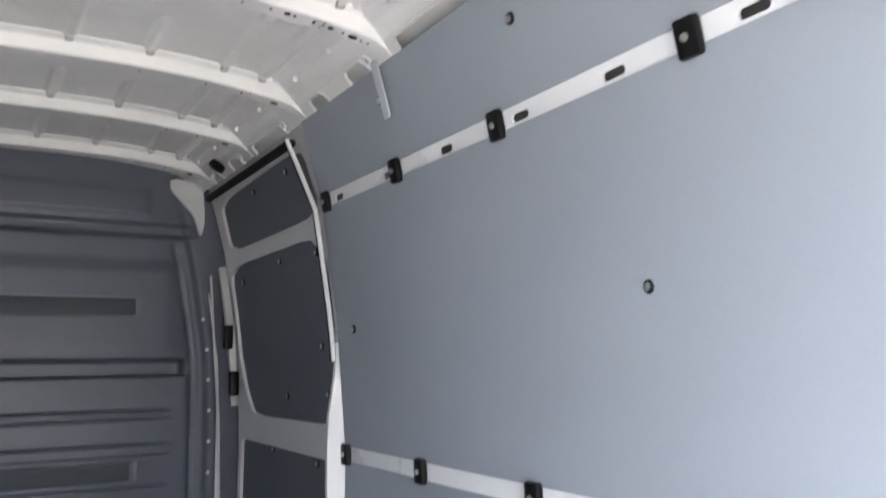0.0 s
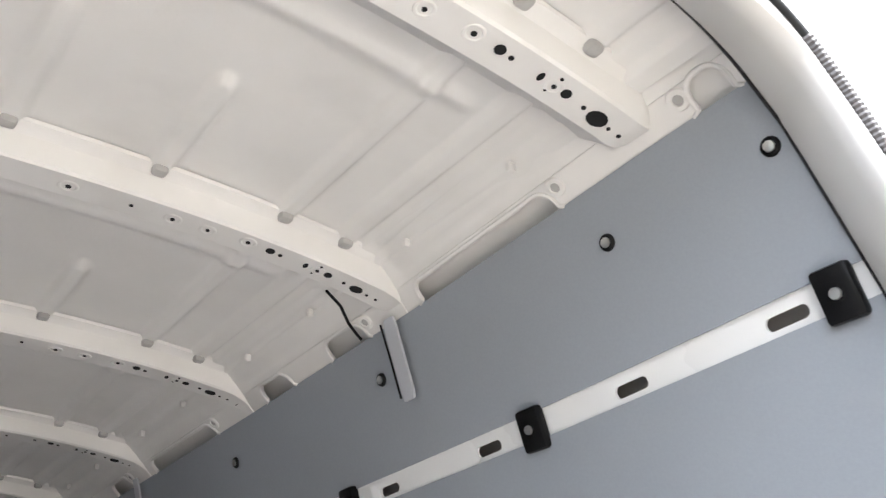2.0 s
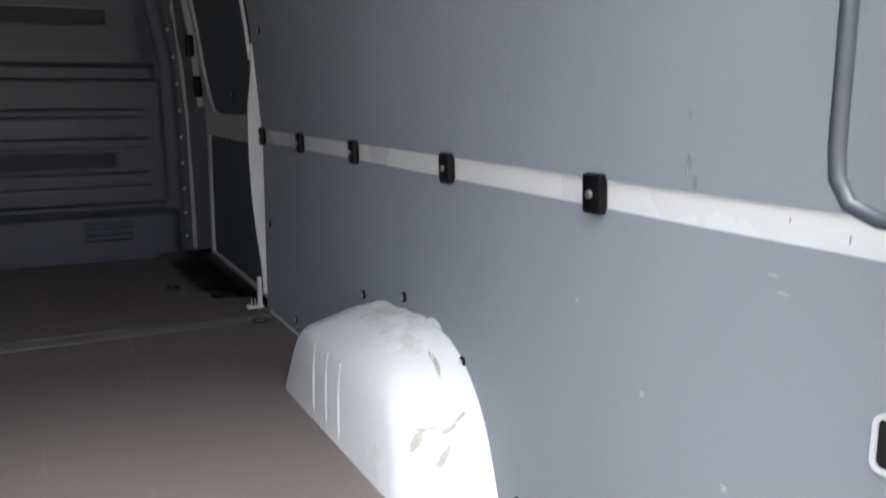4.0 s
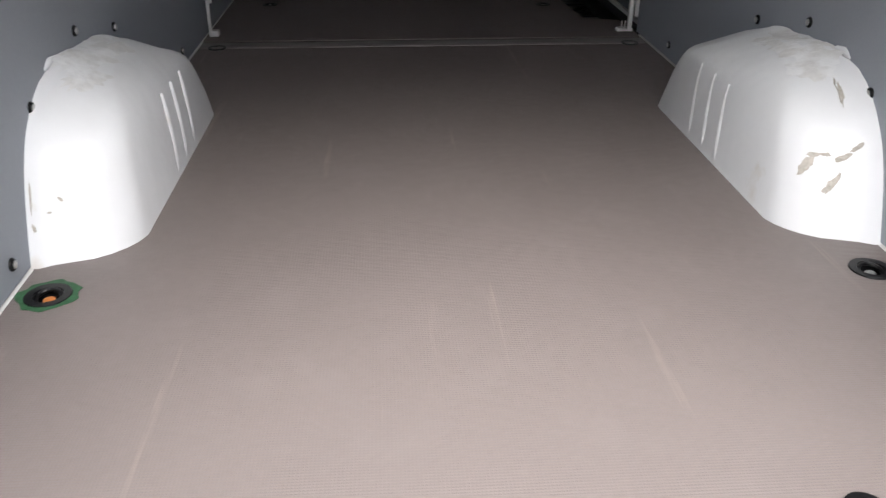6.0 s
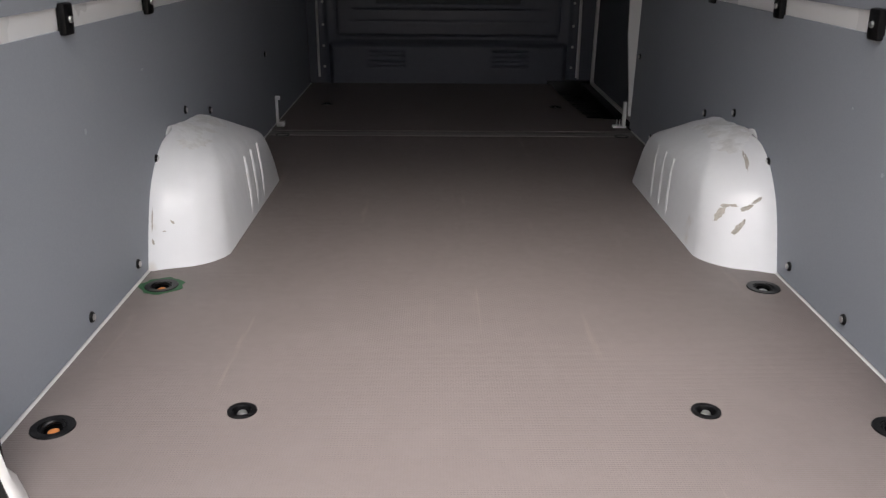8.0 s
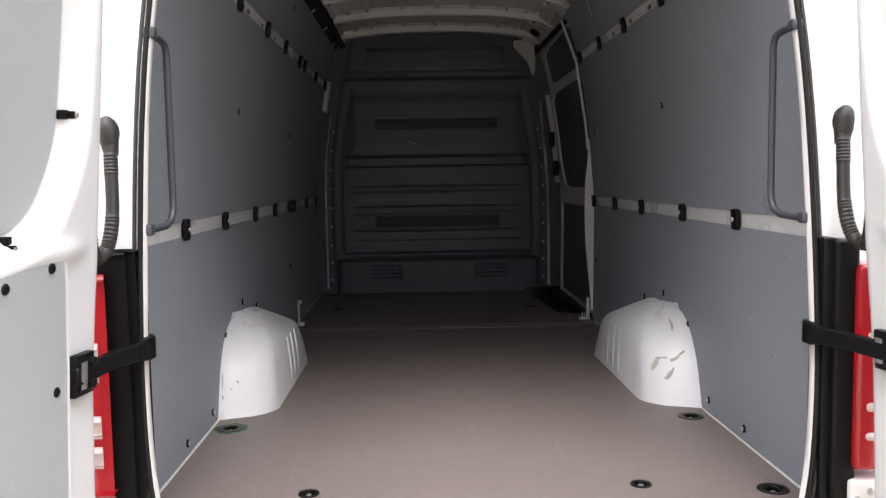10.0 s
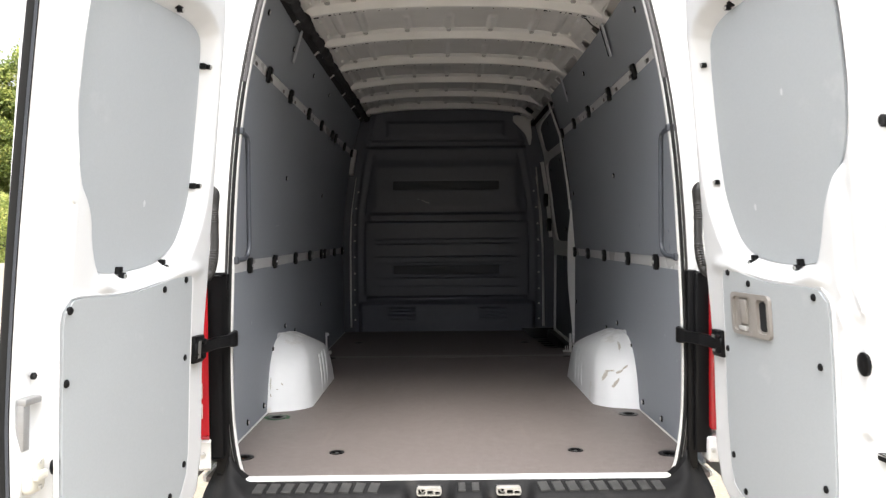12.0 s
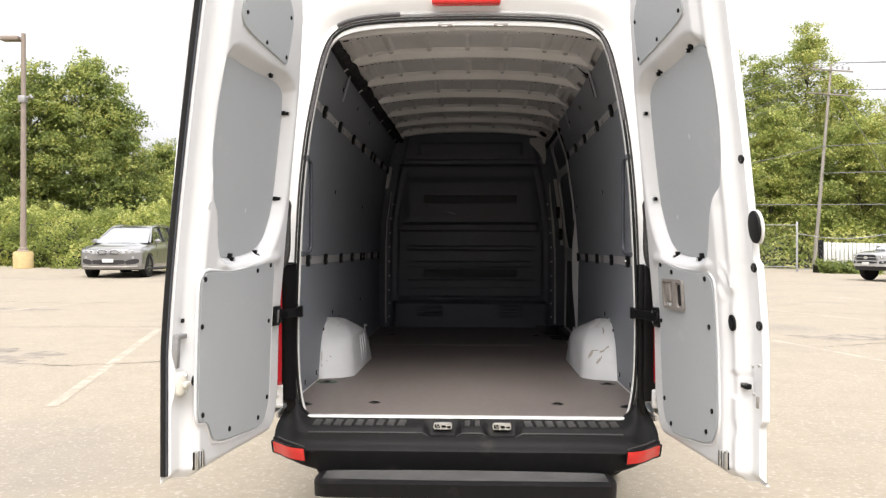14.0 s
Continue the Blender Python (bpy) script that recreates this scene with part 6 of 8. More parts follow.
        disc("rivet", 0.85, 1.22, -0.045, 0.008, 0.004, BLACK)
    # foot latch
    bm = bmesh.new()
    box(bm, -0.032, 0.032, -0.036, 0.036, -0.02, 0.006, 0.006, 1)
    box(bm, -0.029, -0.011, -0.032, 0.032, 0.005, 0.010, 0.003, 0)
    box(bm, 0.010, 0.029, -0.030, 0.026, 0.005, 0.010, 0.003, 0)
    box(bm, -0.006, 0.006, -0.030, 0.034, 0.005, 0.018, 0.004, 1)
    bm.transform(at(0.73 if s > 0 else 0.785, 0.728, -0.01))
    part("foot_latch", bm, [STEEL, BLACK], door, "steel latch at the door foot")


plug_mesh = bmesh.new()
lathe(plug_mesh, [(0.0100, -0.002), (0.0100, 0.002), (0.0078, 0.0045), (0.003, 0.0055)], Matrix.Identity(4), 14)
proto_plug = part("plug", plug_mesh, BLACK, None, "black plastic plug")
build_tail()
build_bumper()
for side in (-1, 1):
    build_door(side)
bpy.data.objects.remove(proto_screw)
bpy.data.objects.remove(proto_plug)
bpy.data.objects.remove(proto_clip)


# ---- outdoors ----
def gz(x, y):
    """The lot rises gently ahead of the van, more so on the left."""
    return (0.0158 - 0.00048 * max(-25.0, min(25.0, x))) * min(max(y, -30.0), 70.0)


def lot_material():
    m = material("pale_worn_asphalt", (0.268, 0.233, 0.180), 0.85, vary=0.13, grain=16, bump=0.35, bump_scale=60,
                 dirt=(0.215, 0.190, 0.158), dirt_scale=0.30, dirt_level=0.56)
    t = m.node_tree
    b = t.nodes["Principled BSDF"]
    co = t.nodes.new("ShaderNodeTexCoord")
    # hairline cracks
    v = t.nodes.new("ShaderNodeTexVoronoi")
    v.feature = "DISTANCE_TO_EDGE"
    v.inputs["Scale"].default_value = 0.16
    wob = t.nodes.new("ShaderNodeTexNoise")
    wob.inputs["Scale"].default_value, wob.inputs["Detail"].default_value = 0.8, 5
    add = t.nodes.new("ShaderNodeVectorMath")
    add.operation = "MULTIPLY_ADD"
    add.inputs[1].default_value = (2.2, 2.2, 0)
    t.links.new(co.outputs["Object"], wob.inputs["Vector"])
    t.links.new(wob.outputs["Color"], add.inputs[0])
    t.links.new(co.outputs["Object"], add.inputs[2])
    t.links.new(add.outputs[0], v.inputs["Vector"])
    r = t.nodes.new("ShaderNodeMapRange")
    r.inputs[1].default_value, r.inputs[2].default_value = 0.001, 0.006
    r.inputs[3].default_value, r.inputs[4].default_value = 0.14, 0.0
    t.links.new(v.outputs["Distance"], r.inputs[0])
    # pale aggregate flecks
    sp = t.nodes.new("ShaderNodeTexNoise")
    sp.inputs["Scale"].default_value, sp.inputs["Detail"].default_value = 34, 2
    t.links.new(co.outputs["Object"], sp.inputs["Vector"])
    r2 = t.nodes.new("ShaderNodeMapRange")
    r2.inputs[1].default_value, r2.inputs[2].default_value, r2.inputs[4].default_value = 0.58, 0.68, 0.36
    t.links.new(sp.outputs[0], r2.inputs[0])
    src = b.inputs["Base Color"].links[0].from_socket
    for fac, tone in ((r2.outputs[0], (0.48, 0.44, 0.38, 1)), (r.outputs[0], (0.12, 0.11, 0.10, 1))):
        x = t.nodes.new("ShaderNodeMix")
        x.data_type = "RGBA"
        t.links.new(fac, x.inputs[0])
        t.links.new(src, x.inputs[6])
        x.inputs[7].default_value = tone
        src = x.outputs[2]
    t.links.new(src, b.inputs["Base Color"])
    return m


ASPHALT = lot_material()
LINE = material("worn_white_line", (0.345, 0.308, 0.248), 0.8, vary=0.18, grain=14, bump=0.15, dirt=(0.290, 0.252, 0.200), dirt_scale=6, dirt_level=0.46)
OIL = material("old_oil_stain", (0.185, 0.162, 0.135), 0.8, vary=0.3, grain=9, bump=0.2, dirt=(0.275, 0.240, 0.192), dirt_scale=3.4, dirt_level=0.44)

bm = bmesh.new()
grid(bm, 256, 256, lambda i, j: Vector((-320 + 640 * i, -240 + 640 * j, gz(-320 + 640 * i, -240 + 640 * j))))
ground = part("ground", bm, ASPHALT)
tagged(ground, "pale worn asphalt car park with cracks and stains", "car park", kind="structure")


def lay_strip(name, a, b, w, mat, label):
    bm = bmesh.new()
    d = Vector((b[0] - a[0], b[1] - a[1]))
    nrm = Vector((-d.y, d.x)).normalized() * w / 2
    rnd = random.Random(int(abs(a[0]) * 100))

    def spot(i, j):
        p = Vector(a) + d * i + nrm * (2 * j - 1) * (1 + rnd.uniform(-0.03, 0.03))
        return Vector((p.x, p.y, gz(p.x, p.y) + 0.0025))
    grid(bm, 24, 1, spot)
    ob = part(name, bm, mat)
    tagged(ob, label, "road marking", kind="structure")


for a, b, w in (((-3.70, 3.40), (-4.99, 9.25), 0.11), ((-12.0, 9.10), (-4.95, 9.62), 0.05), ((4.453, 8.633), (6.10, 3.35), 0.09), ((6.20, 14.05), (8.60, 9.2), 0.09), ((4.6, 11.9), (6.6, 12.56), 0.07),
                ((-9.1, 11.6), (-8.3, 13.9), 0.09), ((-14.6, 20.0), (-12.9, 24.2), 0.10), ((8.4, 22.0), (10.6, 14.0), 0.10)):
    lay_strip("parking_line", a, b, w, LINE, "faded white parking bay line")


def lay_patch(name, cx, cy, rx, ry, turn, seed, mat, label, arms=46):
    """A ragged flat blot with fingers, lying on the asphalt."""
    rnd = random.Random(seed)
    wob = [(rnd.uniform(0, 6.283), rnd.uniform(0.05, 0.16), f) for f in (2, 3, 5, 8, 13)]
    out = []
    for k in range(arms):
        a = 2 * math.pi * k / arms
        r = 1 + sum(w * math.sin(f * a + p) for p, w, f in wob)
        u, v = rx * r * math.cos(a), ry * r * math.sin(a)
        c_, s_ = math.cos(radians(turn)), math.sin(radians(turn))
        out.append((cx + u * c_ - v * s_, cy + u * s_ + v * c_))
    bm = bmesh.new()
    plate(bm, out, [], lambda u, v, d: Vector((u, v, gz(u, v) + 0.0015 + d)), 0.0005)
    tagged(part(name, bm, mat, smooth=False), label, "stain", kind="structure")


for seed, (cx, cy, rx, ry, turn) in enumerate(((-6.1, 6.25, 1.05, 0.62, -12), (-7.4, 5.7, 1.2, 0.5, 8), (-9.3, 12.2, 1.3, 0.35, 5), (6.0, 9.1, 0.95, 0.42, 6), (8.2, 10.0, 1.4, 0.5, -8), (6.6, 6.2, 0.8, 0.25, 10))):
    lay_patch("oil_stain", cx, cy, rx, ry, turn, 5 + seed, OIL, "dark blotchy stain on the asphalt")


def lay_crack(pts, seed, w=0.012):
    """A wandering crack, a narrow dark sliver."""
    rnd = random.Random(seed)
    line = []
    for a, b in zip(pts, pts[1:]):
        m = max(2, int(math.hypot(b[0] - a[0], b[1] - a[1]) / 0.12))
        line += [(a[0] + (b[0] - a[0]) * k / m + rnd.uniform(-0.035, 0.035), a[1] + (b[1] - a[1]) * k / m + rnd.uniform(-0.035, 0.035)) for k in range(m)]
    bm = bmesh.new()
    rows = []
    for k, (x, y) in enumerate(line):
        h = w * rnd.uniform(0.3, 1.2) * (0.2 if k in (0, len(line) - 1) else 1)
        rows.append([bm.verts.new((x, y + e * h, gz(x, y) + 0.0030)) for e in (-1, 1)])
    for a, b in zip(rows, rows[1:]):
        bm.faces.new((a[0], b[0], b[1], a[1]))
    tagged(part("crack", bm, CRACK, smooth=False), "thin dark crack in the asphalt", "crack", kind="structure")


CRACK = material("dirt_filled_crack", (0.10, 0.088, 0.072), 0.95, vary=0.3, grain=20, bump=0.1)
lay_crack([(-5.4, 5.75), (-4.6, 5.62), (-3.7, 5.98), (-2.4, 5.9)], 1, 0.016)
lay_crack([(-3.35, 5.9), (-3.1, 5.2), (-2.75, 4.7), (-2.45, 4.4)], 2)
lay_crack([(-12.0, 14.3), (-8.8, 13.6), (-6.2, 14.4)], 3, 0.02)
lay_crack([(4.9, 7.9), (6.2, 8.5), (7.9, 8.3), (9.5, 8.9)], 4, 0.015)
lay_crack([(3.3, 2.9), (4.1, 2.2), (4.9, 1.9)], 5)
lay_crack([(5.2, 13.6), (8.0, 13.1), (12.0, 13.9)], 6, 0.02)


# ---- plants ----
def leaf_material(name, color, back):
    m = bpy.data.materials.new(name)
    m.use_nodes = True
    t = m.node_tree
    for n in list(t.nodes):
        t.nodes.remove(n)
    out = t.nodes.new("ShaderNodeOutputMaterial")
    mixs = t.nodes.new("ShaderNodeMixShader")
    mixs.inputs[0].default_value = 0.55
    pr = t.nodes.new("ShaderNodeBsdfPrincipled")
    pr.inputs["Roughness"].default_value = 0.5
    pr.inputs["Specular IOR Level"].default_value = 0.3
    tr = t.nodes.new("ShaderNodeBsdfTranslucent")
    geo = t.nodes.new("ShaderNodeNewGeometry")
    ramp = t.nodes.new("ShaderNodeValToRGB")
    e = ramp.color_ramp.elements
    e[0].position, e[0].color = 0.0, (*[c * 0.65 for c in color], 1)
    e[1].position, e[1].color = 1.0, (*back, 1)
    mid = ramp.color_ramp.elements.new(0.6)
    mid.color = (*color, 1)
    patch = t.nodes.new("ShaderNodeTexNoise")       # sprays differ in tone
    patch.inputs["Scale"].default_value, patch.inputs["Detail"].default_value = 0.75, 3.0
    t.links.new(geo.outputs["Position"], patch.inputs["Vector"])
    wide = t.nodes.new("ShaderNodeMapRange")
    wide.inputs[1].default_value, wide.inputs[2].default_value = 0.36, 0.64
    wide.inputs[3].default_value, wide.inputs[4].default_value = -0.42, 0.46
    t.links.new(patch.outputs[0], wide.inputs[0])
    total = t.nodes.new("ShaderNodeMath")
    total.use_clamp = True
    t.links.new(geo.outputs["Random Per Island"], total.inputs[0])
    t.links.new(wide.outputs[0], total.inputs[1])
    t.links.new(total.outputs[0], ramp.inputs[0])
    t.links.new(ramp.outputs[0], pr.inputs["Base Color"])
    t.links.new(ramp.outputs[0], tr.inputs["Color"])
    t.links.new(pr.outputs[0], mixs.inputs[1])
    t.links.new(tr.outputs[0], mixs.inputs[2])
    t.links.new(mixs.outputs[0], out.inputs[0])
    return m


LEAF_MID = leaf_material("green_leaf", (0.275, 0.340, 0.100), (0.52, 0.54, 0.185))
LEAF_DARK = leaf_material("dark_green_leaf", (0.215, 0.275, 0.080), (0.48, 0.495, 0.16))
LEAF_LIGHT = leaf_material("light_green_leaf", (0.345, 0.405, 0.115), (0.62, 0.61, 0.22))
BARK = material("grey_bark", (0.12, 0.10, 0.08), 0.9, vary=0.25, grain=12, bump=0.4, bump_scale=25, stretch=(1, 1, 0.25))


def leaf_mesh(name, centres, size, rng, mat, up=0.35, facing=None):
    """One mesh of small folded leaves at the given centres; facing: the way each one leans."""
    n = len(centres)
    nrm = rng.normal(size=(n, 3))
    if facing is None:
        nrm[:, 2] = np.abs(nrm[:, 2]) + up
    else:
        nrm = nrm * 0.6 + facing
        nrm[:, 2] += up
    nrm /= np.linalg.norm(nrm, axis=1)[:, None]
    ref = rng.normal(size=(n, 3))
    a = np.cross(nrm, ref)
    a /= np.linalg.norm(a, axis=1)[:, None]
    b = np.cross(nrm, a)
    s = (size * rng.uniform(0.6, 1.35, size=n))[:, None]
    drop = nrm * s * 0.18
    v = np.stack([centres - a * s * 0.62, centres + b * s * 0.40 - drop, centres + a * s * 0.62, centres - b * s * 0.40 - drop], axis=1).reshape(-1, 3)
    me = bpy.data.meshes.new(name)
    me.vertices.add(4 * n)
    me.vertices.foreach_set("co", v.ravel())
    me.loops.add(4 * n)
    me.loops.foreach_set("vertex_index", np.arange(4 * n))
    me.polygons.add(n)
    me.polygons.foreach_set("loop_start", np.arange(n) * 4)
    me.polygons.foreach_set("loop_total", np.full(n, 4))
    me.update(calc_edges=True)
    me.materials.append(mat)
    return me


def build_tree(x, y, h, spread_, seed, mat, clumps=520, per=72, size=0.125, low=0.06, label=""):
    """A trunk with limbs, and a crown of boughs, each a loose spray of leafy tufts, with gaps between."""
    rng = np.random.default_rng(seed)
    base = gz(x, y)
    root = new("tree")
    root.location = (x, y, base - 0.05)
    tagged(root, label or "broad leafy green tree behind the car park", "tree", "trees round the car park")
    bm = bmesh.new()
    top = h * 0.88
    bend = rng.normal(size=(2,)) * 0.35
    spine = [Vector((bend[0] * math.sin(k * 0.5), bend[1] * math.sin(k * 0.4), top * k / 8)) for k in range(9)]
    r0 = 0.016 * h
    tube(bm, spine, r0, 8, radii=[r0 * (1.25 - 0.145 * k) for k in range(9)])
    part("trunk", bm, BARK, root)

    def girth(t):
        """Half width of the crown at the share t of its height."""
        return spread_ * (0.66 + 0.34 * math.sin(min(1.0, t / 0.4) * 1.571)) * (1.0 if t < 0.4 else max(0.10, 1 - ((t - 0.4) / 0.66) ** 1.7))
    # boughs leave the trunk at all heights and end in tufts
    boughs = []
    for k in range(52):
        t = (k + rng.uniform(0.1, 0.9)) / 52
        a = k * 2.4 + rng.uniform(-0.5, 0.5)
        boughs.append((t, a, girth(t) * rng.uniform(0.62, 1.22), rng.uniform(0.10, 0.30)))
    ends = []
    for k in range(clumps):
        t, a, reach, rise = boughs[k % 52]
        f = rng.uniform(0.25, 1.0) ** 0.6
        z = h * (low + (1 - low) * t) + reach * rise * f - 0.35 + rng.normal() * 0.46
        q = int(min(8, max(0, z / top * 8)))
        c = Vector((spine[q].x + math.cos(a) * reach * f + rng.normal() * 0.42, spine[q].y + math.sin(a) * reach * f + rng.normal() * 0.42, max(0.25, z)))
        ends.append((c, rng.uniform(0.22, 0.60) * (1.15 - 0.45 * t)))
    for t, a, reach, rise in boughs[3::2]:
        z = h * (low + (1 - low) * t)
        p = spine[int(min(7, max(0, (z - 0.3 * reach) / top * 8)))]
        p = Vector((p.x, p.y, max(0.2, z - 0.45 * reach)))
        c = Vector((p.x + math.cos(a) * reach * 0.9, p.y + math.sin(a) * reach * 0.9, z + reach * rise - 0.3))
        bm = bmesh.new()
        tube(bm, [p, p.lerp(c, 0.5) + Vector((0, 0, 0.02 * h)), c], 0.05, 6, radii=[r0 * 0.36, r0 * 0.22, r0 * 0.06])
        part("limb", bm, BARK, root)
    pts, face = [], []
    for c, r in ends:
        m = int(per * (0.5 + r))
        d = rng.normal(size=(m, 3))
        d /= np.linalg.norm(d, axis=1)[:, None]
        d[:, 2] = np.where(d[:, 2] < -0.35, -d[:, 2] * 0.6, d[:, 2])
        shell = r * rng.uniform(0.35, 1.45, size=(m, 1)) * np.array([1.2, 1.2, 0.62])
        pts.append(np.array(c) + d * shell + rng.normal(size=(m, 3)) * 0.10)
        face.append(d)
    crown = new("crown", leaf_mesh("crown", np.concatenate(pts), size, rng, mat, 0.35, np.concatenate(face)))
    crown.parent = root
    return root


def build_thicket(name, x0, x1, y0, y1, h, n, seed, mat, size, label, category):
    """Creeper over a bank: a dense uneven sheet of leaves."""
    rng = np.random.default_rng(seed)
    u, v = rng.uniform(size=n), rng.uniform(size=n)
    x = x0 + (x1 - x0) * u
    y = y0 + (y1 - y0) * v
    hump = h * (0.35 + 0.65 * np.clip(v * 2.2, 0, 1)) * (0.84 + 0.08 * np.sin(x * 0.9 + 1.0) + 0.07 * np.sin(x * 2.9 + y * 1.1) + 0.05 * np.sin(x * 6.7 + y * 2.3) + 0.04 * np.sin(x * 13.1 + y * 5))
    front = rng.uniform(size=n) < 0.45
    z = np.where(front, hump * rng.uniform(0.0, 1.0, size=n), hump) + rng.normal(size=n) * 0.10
    bulge = 0.42 * np.sin(x * 1.1 + z * 1.6) + 0.26 * np.sin(x * 3.1 - z * 2.7) + 0.14 * np.sin(x * 7.7 + z * 6.1)
    y = np.where(front, y0 + (y1 - y0) * 0.4 * np.clip(z / h, 0, 1) - bulge + rng.normal(size=n) * 0.12, y)
    base = np.array([gz(a, b) for a, b in zip(x, y)])
    ob = new(name, leaf_mesh(name, np.stack([x, y, base + np.clip(z, 0.02, None)], axis=1), size, rng, mat))
    tagged(ob, label, category, kind="stuff")
    # earth core, so that no sky shows through
    bm = bmesh.new()
    m = 24

    def core(i, j):
        px = x0 + (x1 - x0) * i
        prof = ((0.25, 0.0), (0.40, 0.45), (0.62, 0.70), (1.0, 0.72), (1.05, 0.0))[round(j * 4)]
        py = y0 + (y1 - y0) * prof[0]
        return Vector((px, py, gz(px, py) + h * prof[1] * (0.9 + 0.1 * math.sin(px * 1.3))))
    grid(bm, m, 4, core)
    tagged(part("bank", bm, EARTH), "dark overgrown earth bank", "bank", kind="structure")


EARTH = material("dark_earth", (0.045, 0.05, 0.025), 0.95, vary=0.4, grain=3, bump=0.4, bump_scale=12)

build_thicket("creeper_hedge", -42, -6.0, 28.2, 33, 2.6, 78000, 11, LEAF_LIGHT, 0.105, "light green creeper covering the bank", "creeper")
build_thicket("bushes", -15.2, -8, 35.5, 41, 6.2, 26000, 15, LEAF_LIGHT, 0.13, "light green bushes rising behind the bank", "bushes")
build_thicket("undergrowth", 3, 60, 44, 50, 3.6, 30000, 12, LEAF_LIGHT, 0.19, "green undergrowth along the fence", "bushes")
build_thicket("hedge", 16.6, 19.6, 36.6, 37.4, 0.6, 2600, 13, LEAF_DARK, 0.10, "low clipped green hedge by the fence", "hedge")
build_thicket("creeper_hedge", -7, 5, 40, 46, 3.0, 6000, 14, LEAF_MID, 0.26, "green growth behind the van", "bushes")

for k, (x, y, h, w, mat) in enumerate((
        (-21.9, 36.5, 9.2, 2.6, LEAF_DARK), (-19.6, 37.0, 9.9, 2.4, LEAF_MID), (-17.7, 36.6, 7.8, 1.9, LEAF_DARK), (-24.4, 37.5, 8.4, 2.6, LEAF_MID),
        (-27.6, 38.5, 9.4, 3.0, LEAF_DARK), (-31.6, 40.0, 10.4, 3.4, LEAF_MID), (-19.1, 53.0, 6.9, 2.6, LEAF_LIGHT), (-22.1, 54.0, 7.2, 2.6, LEAF_DARK), (-15.6, 53.0, 6.4, 2.4, LEAF_LIGHT), (-11.6, 52.0, 6.2, 2.6, LEAF_LIGHT),
        (-3.0, 57.0, 8.0, 3.2, LEAF_MID), (4.0, 57.0, 9.0, 3.2, LEAF_DARK), (9.0, 55.0, 10.5, 3.2, LEAF_MID), (13.0, 53.5, 11.6, 2.9, LEAF_MID), (16.6, 53.0, 14.6, 2.7, LEAF_LIGHT), (19.4, 52.5, 13.6, 2.6, LEAF_MID),
        (22.0, 52.0, 15.9, 2.7, LEAF_LIGHT), (24.6, 52.5, 12.6, 2.4, LEAF_LIGHT), (27.4, 52.0, 10.6, 2.6, LEAF_LIGHT), (31.0, 53.0, 10.4, 3.2, LEAF_MID), (36.0, 54.0, 11.0, 3.6, LEAF_MID),
        (18.3, 47.8, 9.6, 2.1, LEAF_LIGHT), (20.6, 48.2, 7.6, 2.0, LEAF_MID), (23.6, 47.4, 9.2, 2.4, LEAF_LIGHT), (15.4, 48.2, 8.2, 2.2, LEAF_MID), (26.8, 46.8, 8.0, 2.4, LEAF_LIGHT))):
    build_tree(x, y, h, w, 40 + k, mat)


# ---- poles, wires, fence ----
WOOD = material("weathered_pole_wood", (0.24, 0.22, 0.19), 0.85, vary=0.2, grain=10, bump=0.25, bump_scale=30, stretch=(1, 1, 0.1))
GALV = material("galvanised_steel", (0.34, 0.34, 0.33), 0.5, metal=0.5, vary=0.1, grain=10, bump=0.05)
BRONZE = material("brown_painted_steel", (0.25, 0.205, 0.17), 0.5, vary=0.12, grain=6, bump=0.05)
YELLOW = material("faded_yellow_concrete", (0.50, 0.375, 0.185), 0.8, vary=0.15, grain=8, bump=0.2, bump_scale=40, dirt=(0.38, 0.30, 0.2), dirt_scale=3, dirt_level=0.6)
WIRE = material("wire_grey", (0.16, 0.16, 0.16), 0.6, vary=0.1, bump=0.0)


def build_lamp_post(x, y):
    z = gz(x, y)
    root = new("street_lamp")
    root.location = (x, y, z)
    tagged(root, "tall brown lamp post on a yellow concrete base", "lamp post")
    bm = bmesh.new()
    lathe(bm, [(0.36, -0.02), (0.36, 0.60), (0.33, 0.64), (0.05, 0.645)], Matrix.Identity(4), 24)
    part("base", bm, YELLOW, root, "faded yellow concrete base")
    bm = bmesh.new()
    lathe(bm, [(0.24, 0.64), (0.24, 0.67), (0.16, 0.70), (0.15, 0.78), (0.115, 0.80), (0.105, 3.0), (0.085, 9.0), (0.03, 9.02)], Matrix.Identity(4), 12)
    part("pole", bm, BRONZE, root)
    bm = bmesh.new()
    box(bm, -0.85, -0.12, -0.20, 0.20, 8.72, 8.90, 0.05)
    tube(bm, [(-0.2, 0, 8.8), (0.05, 0, 8.8)], 0.05, 8)
    part("lamp_head", bm, BRONZE, root, "brown box lamp head")
    bm = bmesh.new()
    box(bm, -0.16, 0.12, -0.14, 0.14, 6.35, 6.62, 0.03)
    tube(bm, [(0.1, 0, 6.5), (0.32, -0.05, 6.62), (0.40, -0.1, 6.5)], 0.05, 8)
    part("floodlight", bm, GALV, root, "small grey floodlight on the pole")


